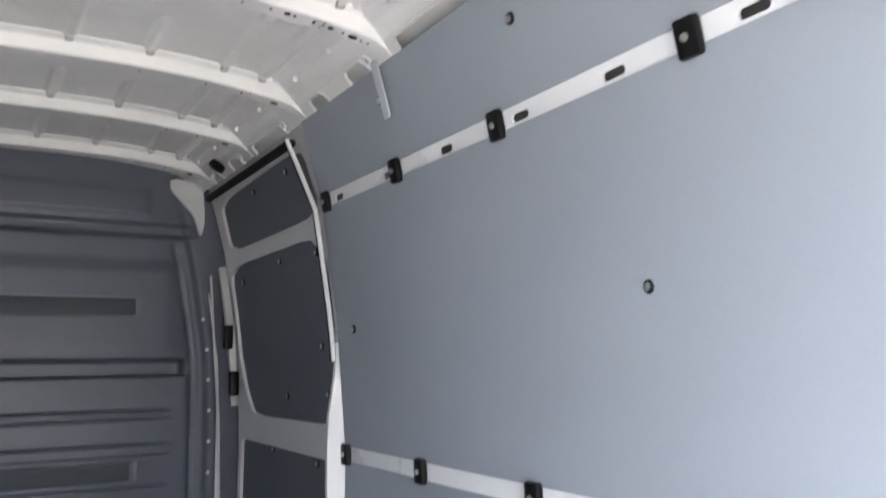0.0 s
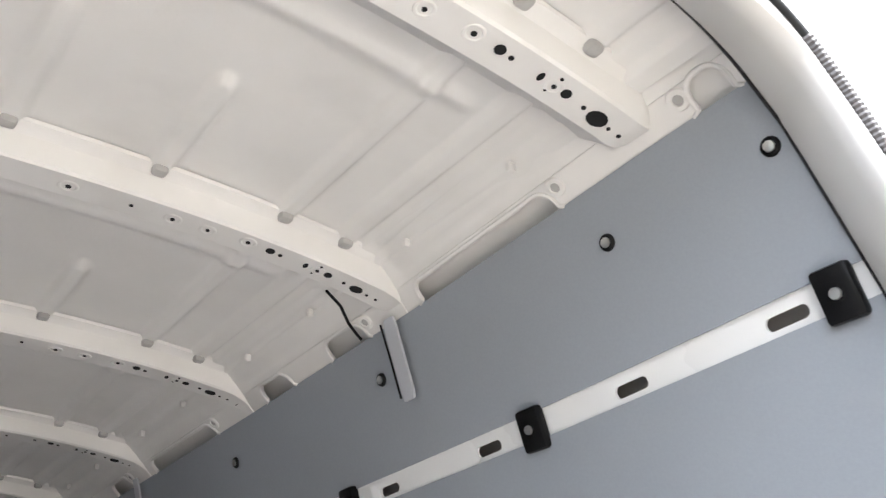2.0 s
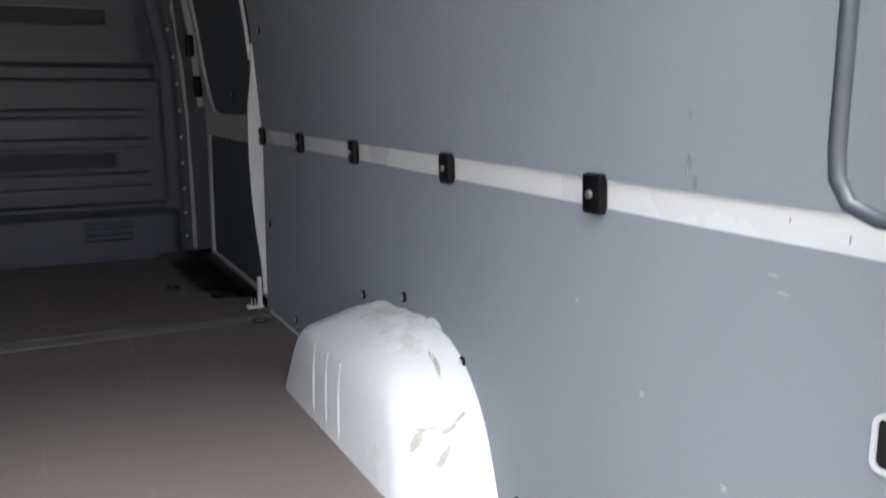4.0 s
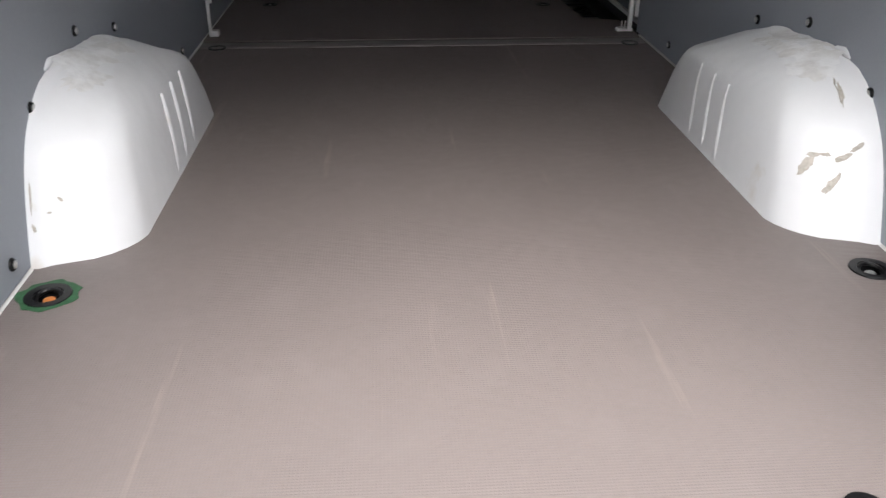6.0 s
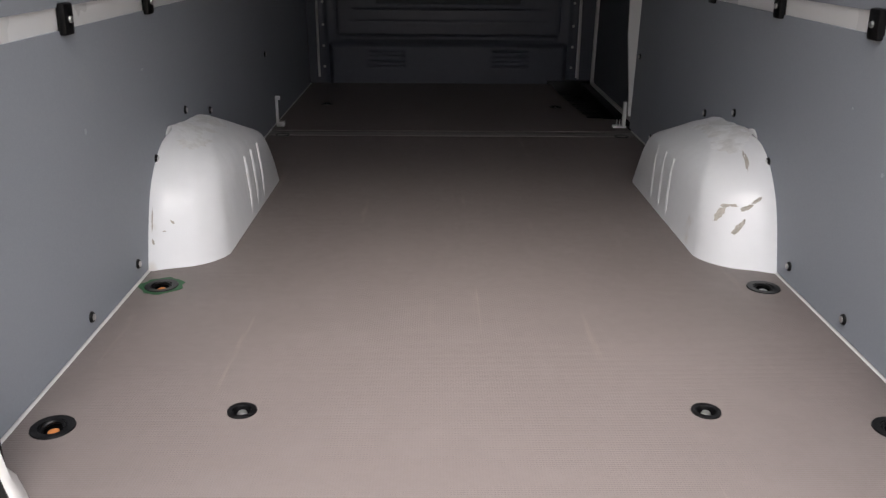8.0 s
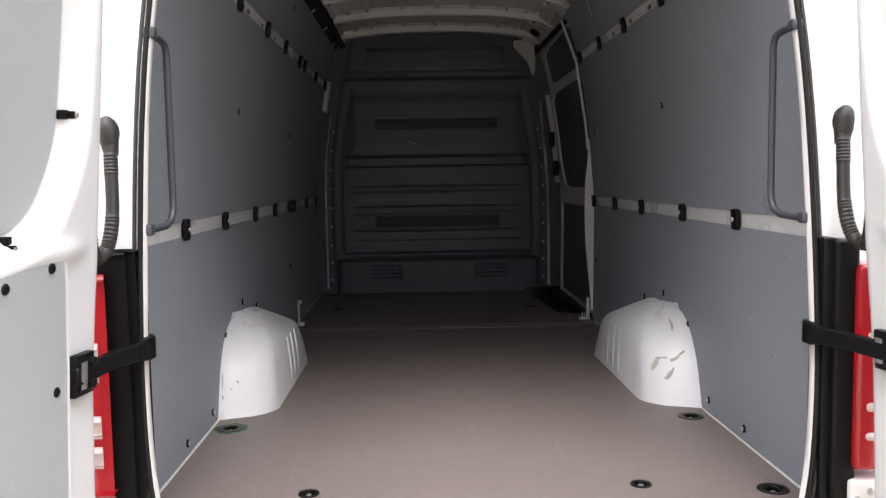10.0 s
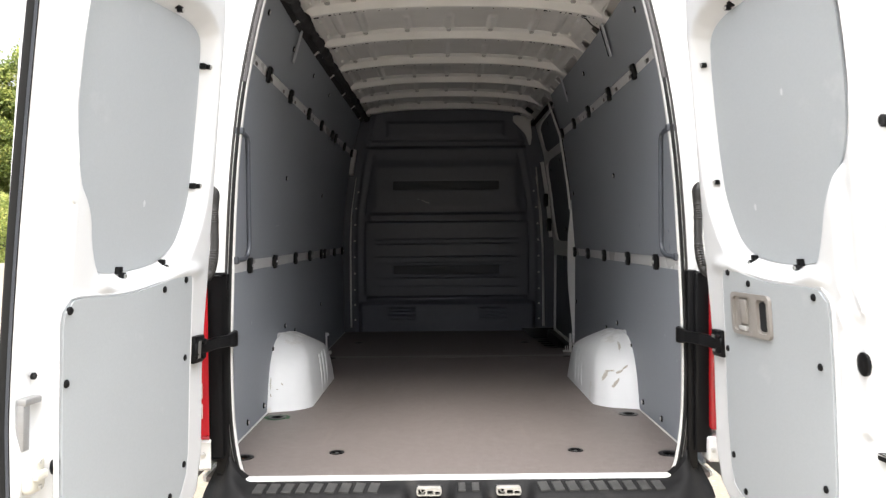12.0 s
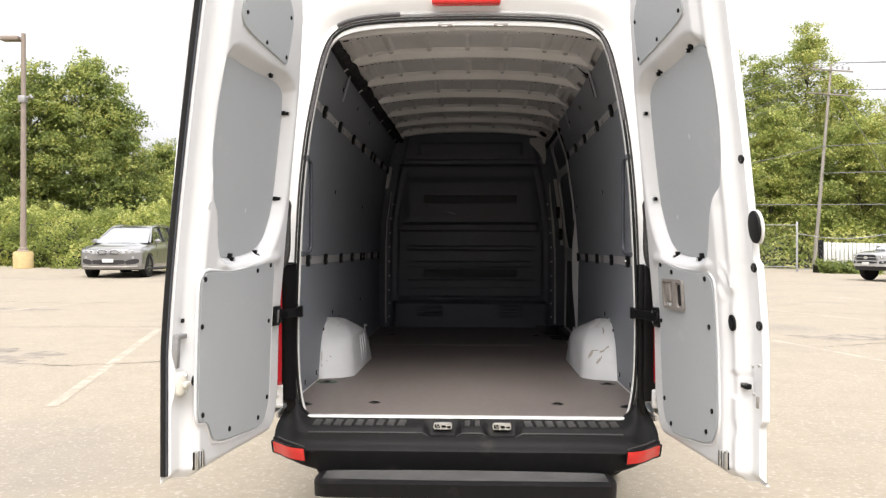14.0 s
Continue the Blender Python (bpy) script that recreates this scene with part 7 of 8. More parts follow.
def build_utility_pole(x, y):
    z = gz(x, y)
    root = new("utility_pole")
    root.location = (x, y, z)
    tagged(root, "weathered leaning wooden utility pole with two crossarms", "utility pole")
    bm = bmesh.new()
    root.rotation_euler = (0, radians(4.6), 0)       # it leans
    lathe(bm, [(0.115, -0.1), (0.100, 3), (0.065, 11.5), (0.03, 11.55)], Matrix.Identity(4), 10)
    part("pole", bm, WOOD, root)
    for h, w in ((11.2, 1.2), (9.85, 1.2)):
        bm = bmesh.new()
        box(bm, -w, w, -0.12, -0.03, h - 0.04, h + 0.04, 0.01)
        arm = part("crossarm", bm, WOOD, root)
        for k in (-0.95, -0.55, 0.3, 0.6, 0.95):
            bm = bmesh.new()
            lathe(bm, [(0.03, 0.0), (0.07, 0.05), (0.05, 0.1), (0.07, 0.14), (0.03, 0.2)], Matrix.Translation((k, -0.09, h + 0.07)), 8)
            part("insulator", bm, GALV, arm)
    bm = bmesh.new()
    tube(bm, [(0.05, 0, 10.5), (2.4, 0.3, 7.6), (4.0, 0.5, 5.4)], 0.02, 5)
    part("guy_wire", bm, WIRE, root)


def build_wire(a, b, sag, r=0.018):
    bm = bmesh.new()
    a, b = Vector(a), Vector(b)
    tube(bm, [a.lerp(b, k / 16) - Vector((0, 0, sag * 4 * (k / 16) * (1 - k / 16))) for k in range(17)], r, 5)
    tagged(part("overhead_wire", bm, WIRE), "thin grey overhead power line", "wire", "overhead wires")


build_lamp_post(-17.25, 27.4)
build_utility_pole(19.1, 43.5)
pz = gz(19.1, 43.5)
for dx, h in ((-0.95, 11.55), (0.3, 11.55), (0.95, 11.55), (-0.95, 10.05), (0.6, 10.05)):
    build_wire((20.0 + dx, 43.4, pz + h), (-6 + dx, 60, pz + h - 3.4), 0.9, 0.013)
    build_wire((20.0 + dx, 43.4, pz + h), (52 + dx, 34, pz + h + 1.5), 0.8, 0.013)
build_wire((19.6, 43.4, pz + 6.9), (2, 49, pz + 4.6), 0.5, 0.020)
build_wire((19.6, 43.4, pz + 6.9), (50, 36, pz + 9.6), 0.5, 0.020)
build_wire((19.5, 43.4, pz + 5.4), (48, 39.5, pz + 7.2), 0.4, 0.020)
build_wire((-2, 41.5, 3.9), (48, 39.5, 4.1), 0.2, 0.022)

FENCE_WHITE = material("white_slat_paint", (0.64, 0.64, 0.62), 0.5, vary=0.06, grain=8, bump=0.05)


def build_fence():
    """Post, chain wire and a white slatted gate by the lot's far edge."""
    y = 37.6
    root = new("fence")
    root.location = (0, y, 0)
    tagged(root, "grey chain-link fence with posts and rails", "fence")
    for x, h in ((15.9, 2.45), (12.6, 2.3), (20.4, 2.4), (22.5, 2.2), (9.4, 2.3)):
        bm = bmesh.new()
        lathe(bm, [(0.055, -0.05), (0.055, h), (0.02, h + 0.04)], Matrix.Translation((x, 0, gz(x, y))), 8)
        part("post", bm, GALV, root)
    for x0, x1, h in ((9.4, 15.9, 2.2), (15.9, 20.4, 1.9), (20.4, 22.5, 2.1)):
        for z in (h, 0.15):
            bm = bmesh.new()
            sag = 0.25 if (x0 > 15 and z > 1) else 0.0
            tube(bm, [(x0 + (x1 - x0) * k / 8, 0, gz(x0, y) + z - sag * math.sin(k / 8 * math.pi)) for k in range(9)], 0.022, 6)
            part("rail", bm, GALV, root)
        bm = bmesh.new()
        n = int((x1 - x0) / 0.16)
        for k in range(n):
            for e in (-1, 1):
                a, b = x0 + (x1 - x0) * k / n, x0 + (x1 - x0) * k / n + e * h * 0.9
                b = min(max(b, x0), x1)
                top = abs(b - a) + 0.15
                tube(bm, [(a, 0, gz(x0, y) + 0.15), (b, 0, gz(x0, y) + min(h, top))], 0.0022, 3)
        part("mesh_wire", bm, GALV, root)
    gate = new("gate")
    gate.location = (0, y + 0.6, 0)
    tagged(gate, "white slatted gate panel with dark posts", "gate")
    for x in (17.3, 21.0):
        bm = bmesh.new()
        box(bm, x - 0.12, x + 0.12, -0.08, 0.08, gz(x, y) - 0.02, gz(x, y) + 1.62, 0.02)
        part("post", bm, BLACK, gate, "dark gate post")
    for k in range(17):
        x = 17.52 + k * 0.205
        bm = bmesh.new()
        box(bm, x - 0.085, x + 0.085, -0.015, 0.015, gz(x, y) + 0.05, gz(x, y) + 1.5, 0.004)
        part("slat", bm, FENCE_WHITE, gate)
    for z in (0.35, 1.25):
        bm = bmesh.new()
        box(bm, 17.4, 20.9, 0.018, 0.06, gz(19, y) + z - 0.05, gz(19, y) + z + 0.05, 0.006)
        part("rail", bm, FENCE_WHITE, gate)


build_fence()


# ---- parked cars ----
CAR_GREY = material("dark_silver_car_paint", (0.26, 0.257, 0.252), 0.30, metal=0.55, vary=0.04, grain=5, bump=0.0, coat=1.0)
CAR_SILVER = material("bright_silver_car_paint", (0.47, 0.48, 0.49), 0.28, metal=0.4, vary=0.03, grain=5, bump=0.0, coat=1.0)
GLASS = glass("dark_car_glass", (0.05, 0.055, 0.06))
# pale base colour paints the bright sky reflected in the windscreens
SCREEN = glass("pale_windscreen_glass", (0.22, 0.235, 0.235))
SCREEN.node_tree.nodes["Principled BSDF"].inputs["Specular IOR Level"].default_value = 1.0
CHROME = material("chrome", (0.72, 0.72, 0.72), 0.15, metal=1.0, vary=0.03, bump=0.0)
TRIM = material("matt_black_trim", (0.022, 0.022, 0.024), 0.6, vary=0.15, bump=0.02)
PLATE_W = material("white_plate", (0.62, 0.62, 0.60), 0.5, vary=0.03, bump=0.0)


HEADLAMP = lamp_glass("headlamp_glass", (0.36, 0.37, 0.38), 0.1)


def build_truck(x, y, heading, paint):
    """A double-cab pickup, nose towards -y of its own frame, wheels on the lot."""
    root = new("pickup_truck")
    root.matrix_world = Matrix.Translation((x, y, gz(x, y))) @ Matrix.Rotation(radians(heading), 4, "Z")
    tagged(root, "silver pickup truck parked facing the lot", "pickup truck", "parked cars")
    W, L = 0.945, 5.35

    def nose(ax, z):
        """How far the front lies back at half width ax and height z."""
        return 0.02 + 0.34 * (max(0.0, ax - 0.35) / 0.60) ** 2.6 + 0.14 * max(0.0, (z - 0.95) / 0.2) ** 2 + 0.10 * max(0.0, (0.62 - z) / 0.2) ** 2

    def hood(yy):
        return float(np.interp(yy, (0.0, 0.15, 0.45, 0.90, 1.45), (1.00, 1.07, 1.11, 1.145, 1.18)))
    bm = bmesh.new()
    grid(bm, 28, 14, lambda i, j: Vector(((2 * i - 1) * W, nose(abs(2 * i - 1) * W, 0.56 + 0.46 * j), 0.56 + 0.46 * j)))
    part("front_panel", bm, paint, root, angle=50)
    bm = bmesh.new()

    def hood_at(i, j):
        u = 2 * i - 1
        y0 = nose(abs(u) * W, 1.02)
        yy = y0 + (1.48 - 0.14 * u * u - y0) * j
        z = hood(max(0.0, yy - nose(abs(u) * W, 0.9) + 0.02)) - 0.10 * abs(u) ** 5 * (1 - 0.5 * j) + 0.022 * smooth(0.62, 0.74, abs(u)) * (1 - smooth(0.85, 0.97, abs(u))) * smooth(0.05, 0.3, j)
        return Vector((u * (W - 0.06 * j), yy, max(1.015, z) if j < 0.02 else z))
    grid(bm, 32, 16, hood_at)
    bonnet = part("hood", bm, paint, root, angle=50)
    bm = bmesh.new()
    box(bm, -0.27, 0.27, 0.66, 1.25, 1.10, 1.215, 0.04, seg=3)
    part("hood_scoop", bm, paint, bonnet)
    bm = bmesh.new()
    box(bm, -0.22, 0.22, 0.645, 0.67, 1.155, 1.195, 0.008)
    part("scoop_mouth", bm, TRIM, bonnet, "dark mouth of the hood scoop")
    # flanks with arches: fender, cab and bed
    for s in (-1, 1):
        bm = bmesh.new()

        def flank(i, j):
            yy = 0.34 + (L - 0.40) * i
            belt = float(np.interp(yy, (0.34, 1.4, 3.6, 3.7, L), (1.00, 1.14, 1.18, 1.20, 1.20)))
            z = 0.46 + (belt - 0.46) * j
            out = W - 0.045 * smooth(0.75, 1.0, j) - 0.03 * (1 - smooth(0.0, 0.25, j))
            out += 0.010 * math.exp(-((z - 0.93) / 0.03) ** 2)
            for wy in (0.98, 4.28):
                d = math.hypot(yy - wy, z - 0.39)
                out += 0.035 * math.exp(-((d - 0.50) / 0.07) ** 2)
                if d < 0.455:
                    out -= 0.18
            return Vector((s * out, yy, z))
        grid(bm, 100, 20, flank)
        part("flank", bm, paint, root, angle=40)
        for yy in (0.98, 4.28):
            bm = bmesh.new()
            tube(bm, [(s * (W + 0.012), yy + 0.465 * math.cos(a), 0.39 + 0.465 * math.sin(a)) for a in [math.pi * k / 12 for k in range(13)]], 0.018, 6)
            part("arch_trim", bm, TRIM, root)
            m = axes((s * 0.83, yy, 0.39), (0, 1, 0), (0, 0, 1), (s, 0, 0))
            bm = bmesh.new()
            lathe(bm, [(0.22, -0.12), (0.37, -0.12), (0.39, -0.085), (0.39, 0.085), (0.37, 0.12), (0.235, 0.122)], m, 30)
            wheel = part("wheel", bm, RUBBER, root)
            bm = bmesh.new()
            lathe(bm, [(0.238, 0.09), (0.235, 0.122), (0.215, 0.116), (0.20, 0.05), (0.06, 0.06)], m, 26)
            part("rim", bm, TRIM, wheel, "dark alloy rim")
            for k in range(5):
                bm = bmesh.new()
                box(bm, -0.034, 0.034, 0.02, 0.225, 0.085, 0.118, 0.008)
                bm.transform(m @ Matrix.Rotation(k * 1.2566 + 0.3, 4, "Z"))
                part("spoke", bm, STEEL, wheel)
        # cab glass side, pillars, mirror
        bm = bmesh.new()
        grid(bm, 12, 4, lambda i, j: Vector((s * (0.86 - 0.20 * j), 1.62 + 0.52 * j + i * (2.0 - 0.72 * j), 1.16 + 0.50 * j)))
        part("side_glass", bm, GLASS, root, "dark side windows", angle=60)
        bm = bmesh.new()
        tube(bm, [(s * 0.87, 1.40, 1.17), (s * 0.76, 1.82, 1.46), (s * 0.665, 2.16, 1.69), (s * 0.65, 2.6, 1.735), (s * 0.65, 3.3, 1.72), (s * 0.72, 3.52, 1.55), (s * 0.86, 3.64, 1.18)], 0.038, 8)
        part("roof_pillar", bm, paint, root)
        bm = bmesh.new()
        tube(bm, [(s * 0.87, 2.62, 1.16), (s * 0.665, 2.66, 1.69)], 0.04, 6)
        part("door_pillar", bm, TRIM, root)
        bm = bmesh.new()
        box(bm, s * 0.95, s * 1.13, 1.66, 1.76, 1.16, 1.33, 0.035, seg=3)
        tube(bm, [(s * 0.88, 1.73, 1.18), (s * 0.98, 1.72, 1.20)], 0.025, 6)
        part("mirror", bm, paint, root)
        # headlamp, swept round the corner
        def lamp_at(i, j, dy):
            ax = 0.52 + 0.40 * i
            z = 0.845 + 0.045 * i + (0.120 - 0.045 * i) * j
            return Vector((s * ax, nose(ax, z) - 0.012 + dy, z))
        bm = bmesh.new()
        grid(bm, 12, 4, lambda i, j: lamp_at(i, j, 0.0), 0, lambda i, j: lamp_at(i, j, 0.05))
        lamp = part("headlight", bm, HEADLAMP, root, "clear swept headlight")
        bm = bmesh.new()
        lathe(bm, [(0.045, 0.0), (0.038, 0.012), (0.012, 0.015)], axes((s * 0.64, nose(0.64, 0.91) - 0.014, 0.905), (1, 0, 0), (0, 0, 1), (0, -1, 0)), 14)
        part("reflector", bm, CHROME, lamp)
        # fog lamp pocket
        bm = bmesh.new()
        pod = rounded([(s * 0.55, 0.655), (s * 0.56, 0.755), (s * 0.84, 0.775), (s * 0.80, 0.665)], 2, 0.2)
        plate(bm, pod, [], lambda u, v, d: Vector((u, nose(abs(u), v) - 0.010 - d, v)), 0.02, step=0.06)
        pod_ob = part("fog_pocket", bm, TRIM, root)
        bm = bmesh.new()
        lathe(bm, [(0.040, 0.0), (0.036, 0.008), (0.010, 0.010)], axes((s * 0.70, nose(0.70, 0.715) - 0.036, 0.715), (1, 0, 0), (0, 0, 1), (0, -1, 0)), 12)
        part("fog_lamp", bm, HEADLAMP, pod_ob)
        for yy in (1.72, 2.66, 3.60):
            bm = bmesh.new()
            tube(bm, [(s * 0.925, yy, 0.52), (s * 0.952, yy - 0.01, 0.90), (s * 0.905, yy + 0.01, 1.15)], 0.005, 5)
            part("door_seam", bm, TRIM, root)
        for yy in (2.42, 3.36):
            bm = bmesh.new()
            box(bm, s * 0.935, s * 0.972, yy, yy + 0.2, 1.02, 1.055, 0.008)
            part("door_handle", bm, paint, root)
        bm = bmesh.new()
        tube(bm, [(s * 0.88, 1.5, 0.44), (s * 0.88, 3.7, 0.44)], 0.05, 8)
        part("sill_trim", bm, TRIM, root)
    bm = bmesh.new()
    box(bm, -0.80, 0.80, 0.40, L - 0.1, 0.40, 0.98, 0.03)
    part("underbody", bm, TRIM, root)
    bm = bmesh.new()
    grid(bm, 16, 10, lambda i, j: Vector(((2 * i - 1) * (0.84 - 0.20 * j), 1.36 + 0.80 * j - 0.10 * (1 - (2 * i - 1) ** 2), 1.165 + 0.545 * j)))
    part("windscreen", bm, SCREEN, root, "windscreen with the sky's reflection put into its pale colour", angle=60)
    bm = bmesh.new()
    grid(bm, 14, 12, lambda i, j: Vector(((2 * i - 1) * 0.65, 2.14 + 1.22 * j - 0.08 * (1 - (2 * i - 1) ** 2) * (1 - j), 1.70 + 0.045 * math.sin(min(1, j * 1.3) * 1.6) + 0.03 * (1 - abs(2 * i - 1) ** 3))))
    part("roof", bm, paint, root)
    bm = bmesh.new()
    grid(bm, 8, 4, lambda i, j: Vector(((2 * i - 1) * (0.82 - 0.17 * j), 3.64 - 0.24 * j, 1.18 + 0.53 * j)))
    part("rear_glass", bm, GLASS, root)
    bm = bmesh.new()
    box(bm, -0.93, 0.93, L - 0.10, L - 0.04, 0.55, 1.20, 0.02)
    part("tailgate", bm, paint, root)
    # six-sided grille with two bright bars and a badge
    hexa = [(-0.50, 0.80), (-0.46, 0.955), (-0.38, 0.995), (0.38, 0.995), (0.46, 0.955), (0.50, 0.80), (0.42, 0.775), (-0.42, 0.775)]
    bm = bmesh.new()
    plate(bm, hexa, [], lambda u, v, d: Vector((u, nose(abs(u), v) - 0.008 - d, v)), 0.02, step=0.08)
    g = part("grille", bm, TRIM, root, "dark six-sided grille")
    bm = bmesh.new()
    rim = hexa + hexa[:1]
    tube(bm, [Vector((u, nose(abs(u), v) - 0.030, v)) for u, v in rim], 0.016, 6)
    part("grille_rim", bm, CAR_GREY, g)
    bm = bmesh.new()
    tube(bm, [Vector((u, nose(abs(u), 0.885) - 0.034, 0.885)) for u in [-0.46 + 0.092 * k for k in range(11)]], 0.017, 6)
    part("grille_bar", bm, CAR_GREY, g)
    bm = bmesh.new()
    lathe(bm, [(0.075, 0.0), (0.07, 0.012), (0.02, 0.016)], axes((0, -0.03, 0.885), (1, 0, 0), (0, 0, 1), (0, -1, 0)) @ Matrix.Diagonal((1.25, 0.85, 1, 1)), 18)
    part("badge", bm, STEEL, g, "bright oval badge")
    # slot under the grille, number plate, black chin
    bm = bmesh.new()
    plate(bm, rounded([(-0.46, 0.665), (-0.48, 0.745), (0.48, 0.745), (0.46, 0.665)], 1, 0.2), [], lambda u, v, d: Vector((u, nose(abs(u), v) - 0.008 - d, v)), 0.02, step=0.08)
    part("lower_intake", bm, TRIM, root)
    bm = bmesh.new()
    box(bm, -0.165, 0.165, -0.045, -0.012, 0.60, 0.72, 0.006)
    part("number_plate", bm, PLATE_W, root, "blank white number plate")
    bm = bmesh.new()
    grid(bm, 28, 4, lambda i, j: Vector(((2 * i - 1) * 0.92, nose(abs(2 * i - 1) * 0.92, 0.60) + 0.03 + 0.10 * (1 - j), 0.40 + 0.17 * j)), 0, lambda i, j: Vector(((2 * i - 1) * 0.88, 0.50, 0.40 + 0.17 * j)))
    part("chin", bm, TRIM, root, "black plastic chin under the bumper")


def build_suv(x, y, heading):
    """A compact SUV, nose towards -y of its own frame, wheels on the lot."""
    root = new("suv")
    root.matrix_world = Matrix.Translation((x, y, gz(x, y))) @ Matrix.Rotation(radians(heading), 4, "Z") @ Matrix.Scale(1.07, 4)
    tagged(root, "dark silver compact suv parked facing the lot", "car", "parked cars")
    paint = CAR_GREY

    def nose(ax, z):
        """How far the front lies back at half width ax and height z."""
        return 0.02 + 0.30 * (max(0.0, ax - 0.25) / 0.68) ** 2.4 + 0.10 * max(0.0, (z - 0.72) / 0.25) ** 2 + 0.05 * max(0.0, (0.45 - z) / 0.2) ** 2

    def hood(yy):
        return float(np.interp(yy, (0.0, 0.15, 0.40, 0.80, 1.28), (0.86, 0.93, 0.985, 1.035, 1.085)))
    # front panel
    bm = bmesh.new()
    grid(bm, 24, 12, lambda i, j: Vector(((2 * i - 1) * 0.925, nose(abs(2 * i - 1) * 0.925, 0.27 + 0.60 * j), 0.27 + 0.60 * j)))
    part("front_panel", bm, paint, root, angle=50)
    # hood with two creases
    bm = bmesh.new()

    def hood_at(i, j):
        u = 2 * i - 1
        w = 0.925 - 0.075 * j
        y0 = nose(abs(u) * 0.925, 0.87)
        yy = y0 + (1.30 - 0.16 * u * u - y0) * j
        z = hood(max(0.0, yy - nose(abs(u) * 0.925, 0.72) + 0.02)) - 0.085 * abs(u) ** 5 * (1 - 0.5 * j) + 0.018 * math.exp(-((abs(u) - 0.52 - 0.12 * j) / 0.07) ** 2) * smooth(0.05, 0.3, j)
        return Vector((u * w, yy, max(0.868, z) if j < 0.02 else z))
    grid(bm, 32, 16, hood_at)
    part("hood", bm, paint, root, angle=50)
    # sides with flared arches
    for s in (-1, 1):
        bm = bmesh.new()

        def flank(i, j):
            yy = 0.30 + 4.20 * i
            belt = float(np.interp(yy, (0.3, 1.3, 3.6, 4.5), (0.90, 1.06, 1.13, 1.10)))
            z = 0.27 + (belt - 0.27) * j
            out = 0.925 - 0.055 * smooth(0.75, 1.0, j) - 0.03 * (1 - smooth(0.0, 0.25, j)) - 0.05 * smooth(3.9, 4.5, yy)
            out += 0.012 * math.exp(-((z - 0.86) / 0.025) ** 2)
            for wy in (0.90, 3.71):
                d = math.hypot(yy - wy, z - 0.36)
                out += 0.022 * math.exp(-((d - 0.42) / 0.06) ** 2)
                if d < 0.385:
                    out -= 0.16
            return Vector((s * out, yy, z))
        grid(bm, 90, 22, flank)
        part("flank", bm, paint, root, angle=40)
    bm = bmesh.new()
    box(bm, -0.80, 0.80, 0.35, 4.40, 0.24, 0.86, 0.03)
    part("underbody", bm, TRIM, root)
    # glass: windscreen, sides, tail
    def roof_half(z):
        return 0.86 - 0.26 * max(0.0, (z - 1.06) / 0.56)

    def roof_z(yy):
        return float(np.interp(yy, (1.9, 2.2, 2.7, 3.4, 4.1, 4.35), (1.555, 1.60, 1.635, 1.63, 1.575, 1.53)))
    bm = bmesh.new()
    grid(bm, 16, 10, lambda i, j: Vector(((2 * i - 1) * (0.80 - 0.20 * j), 1.14 + 0.86 * j + 0.16 * (1 - (2 * i - 1) ** 2) * -0.6, 1.07 + 0.50 * j)))
    part("windscreen", bm, SCREEN, root, "windscreen with the sky's reflection put into its pale colour", angle=60)
    bm = bmesh.new()
    for s in (-1, 1):
        grid(bm, 16, 4, lambda i, j: Vector((s * (roof_half(1.05 + j * (roof_z(1.9 + 2.3 * i) - 1.09)) - 0.012), 1.45 + 0.50 * j + i * (2.75 - 0.75 * j), 1.05 + j * (roof_z(1.9 + 2.3 * i) - 1.09))))
    part("side_glass", bm, GLASS, root, "dark side windows", angle=60)
    bm = bmesh.new()
    grid(bm, 8, 4, lambda i, j: Vector(((2 * i - 1) * (0.78 - 0.15 * j), 4.52 - 0.28 * j, 1.05 + 0.46 * j)))
    part("tail_glass", bm, GLASS, root)
    bm = bmesh.new()
    grid(bm, 16, 20, lambda i, j: Vector(((2 * i - 1) * 0.605, 1.96 + 2.36 * j - 0.08 * (1 - (2 * i - 1) ** 2) * (1 - smooth(0, 0.3, j)), roof_z(1.96 + 2.36 * j) + 0.035 * (1 - abs(2 * i - 1) ** 3) - 0.004)))
    part("roof", bm, paint, root)
    bm = bmesh.new()
    grid(bm, 10, 6, lambda i, j: Vector(((2 * i - 1) * 0.90, 4.52 - 0.02 * j, 0.35 + 0.72 * j)))
    part("tailgate", bm, paint, root)
    for s in (-1, 1):
        bm = bmesh.new()
        tube(bm, [(s * 0.835, 1.22, 1.07), (s * 0.73, 1.60, 1.335), (s * 0.625, 1.98, 1.565), (s * 0.61, 2.3, 1.605), (s * 0.605, 2.8, 1.635), (s * 0.605, 3.5, 1.62), (s * 0.62, 4.2, 1.555), (s * 0.78, 4.46, 1.12)], 0.032, 8)
        part("roof_pillar", bm, paint, root)
        bm = bmesh.new()
        tube(bm, [(s * 0.625, 2.25, 1.655), (s * 0.62, 2.8, 1.685), (s * 0.62, 3.5, 1.67), (s * 0.63, 4.0, 1.615)], 0.017, 6)
        part("roof_rail", bm, CHROME, root)
        for yy, w in ((2.62, 0.035), (3.55, 0.035)):
            bm = bmesh.new()
            tube(bm, [(s * 0.855, yy, 1.06), (s * 0.615, yy + 0.06, 1.60)], w, 6)
            part("door_pillar", bm, TRIM, root)
        bm = bmesh.new()
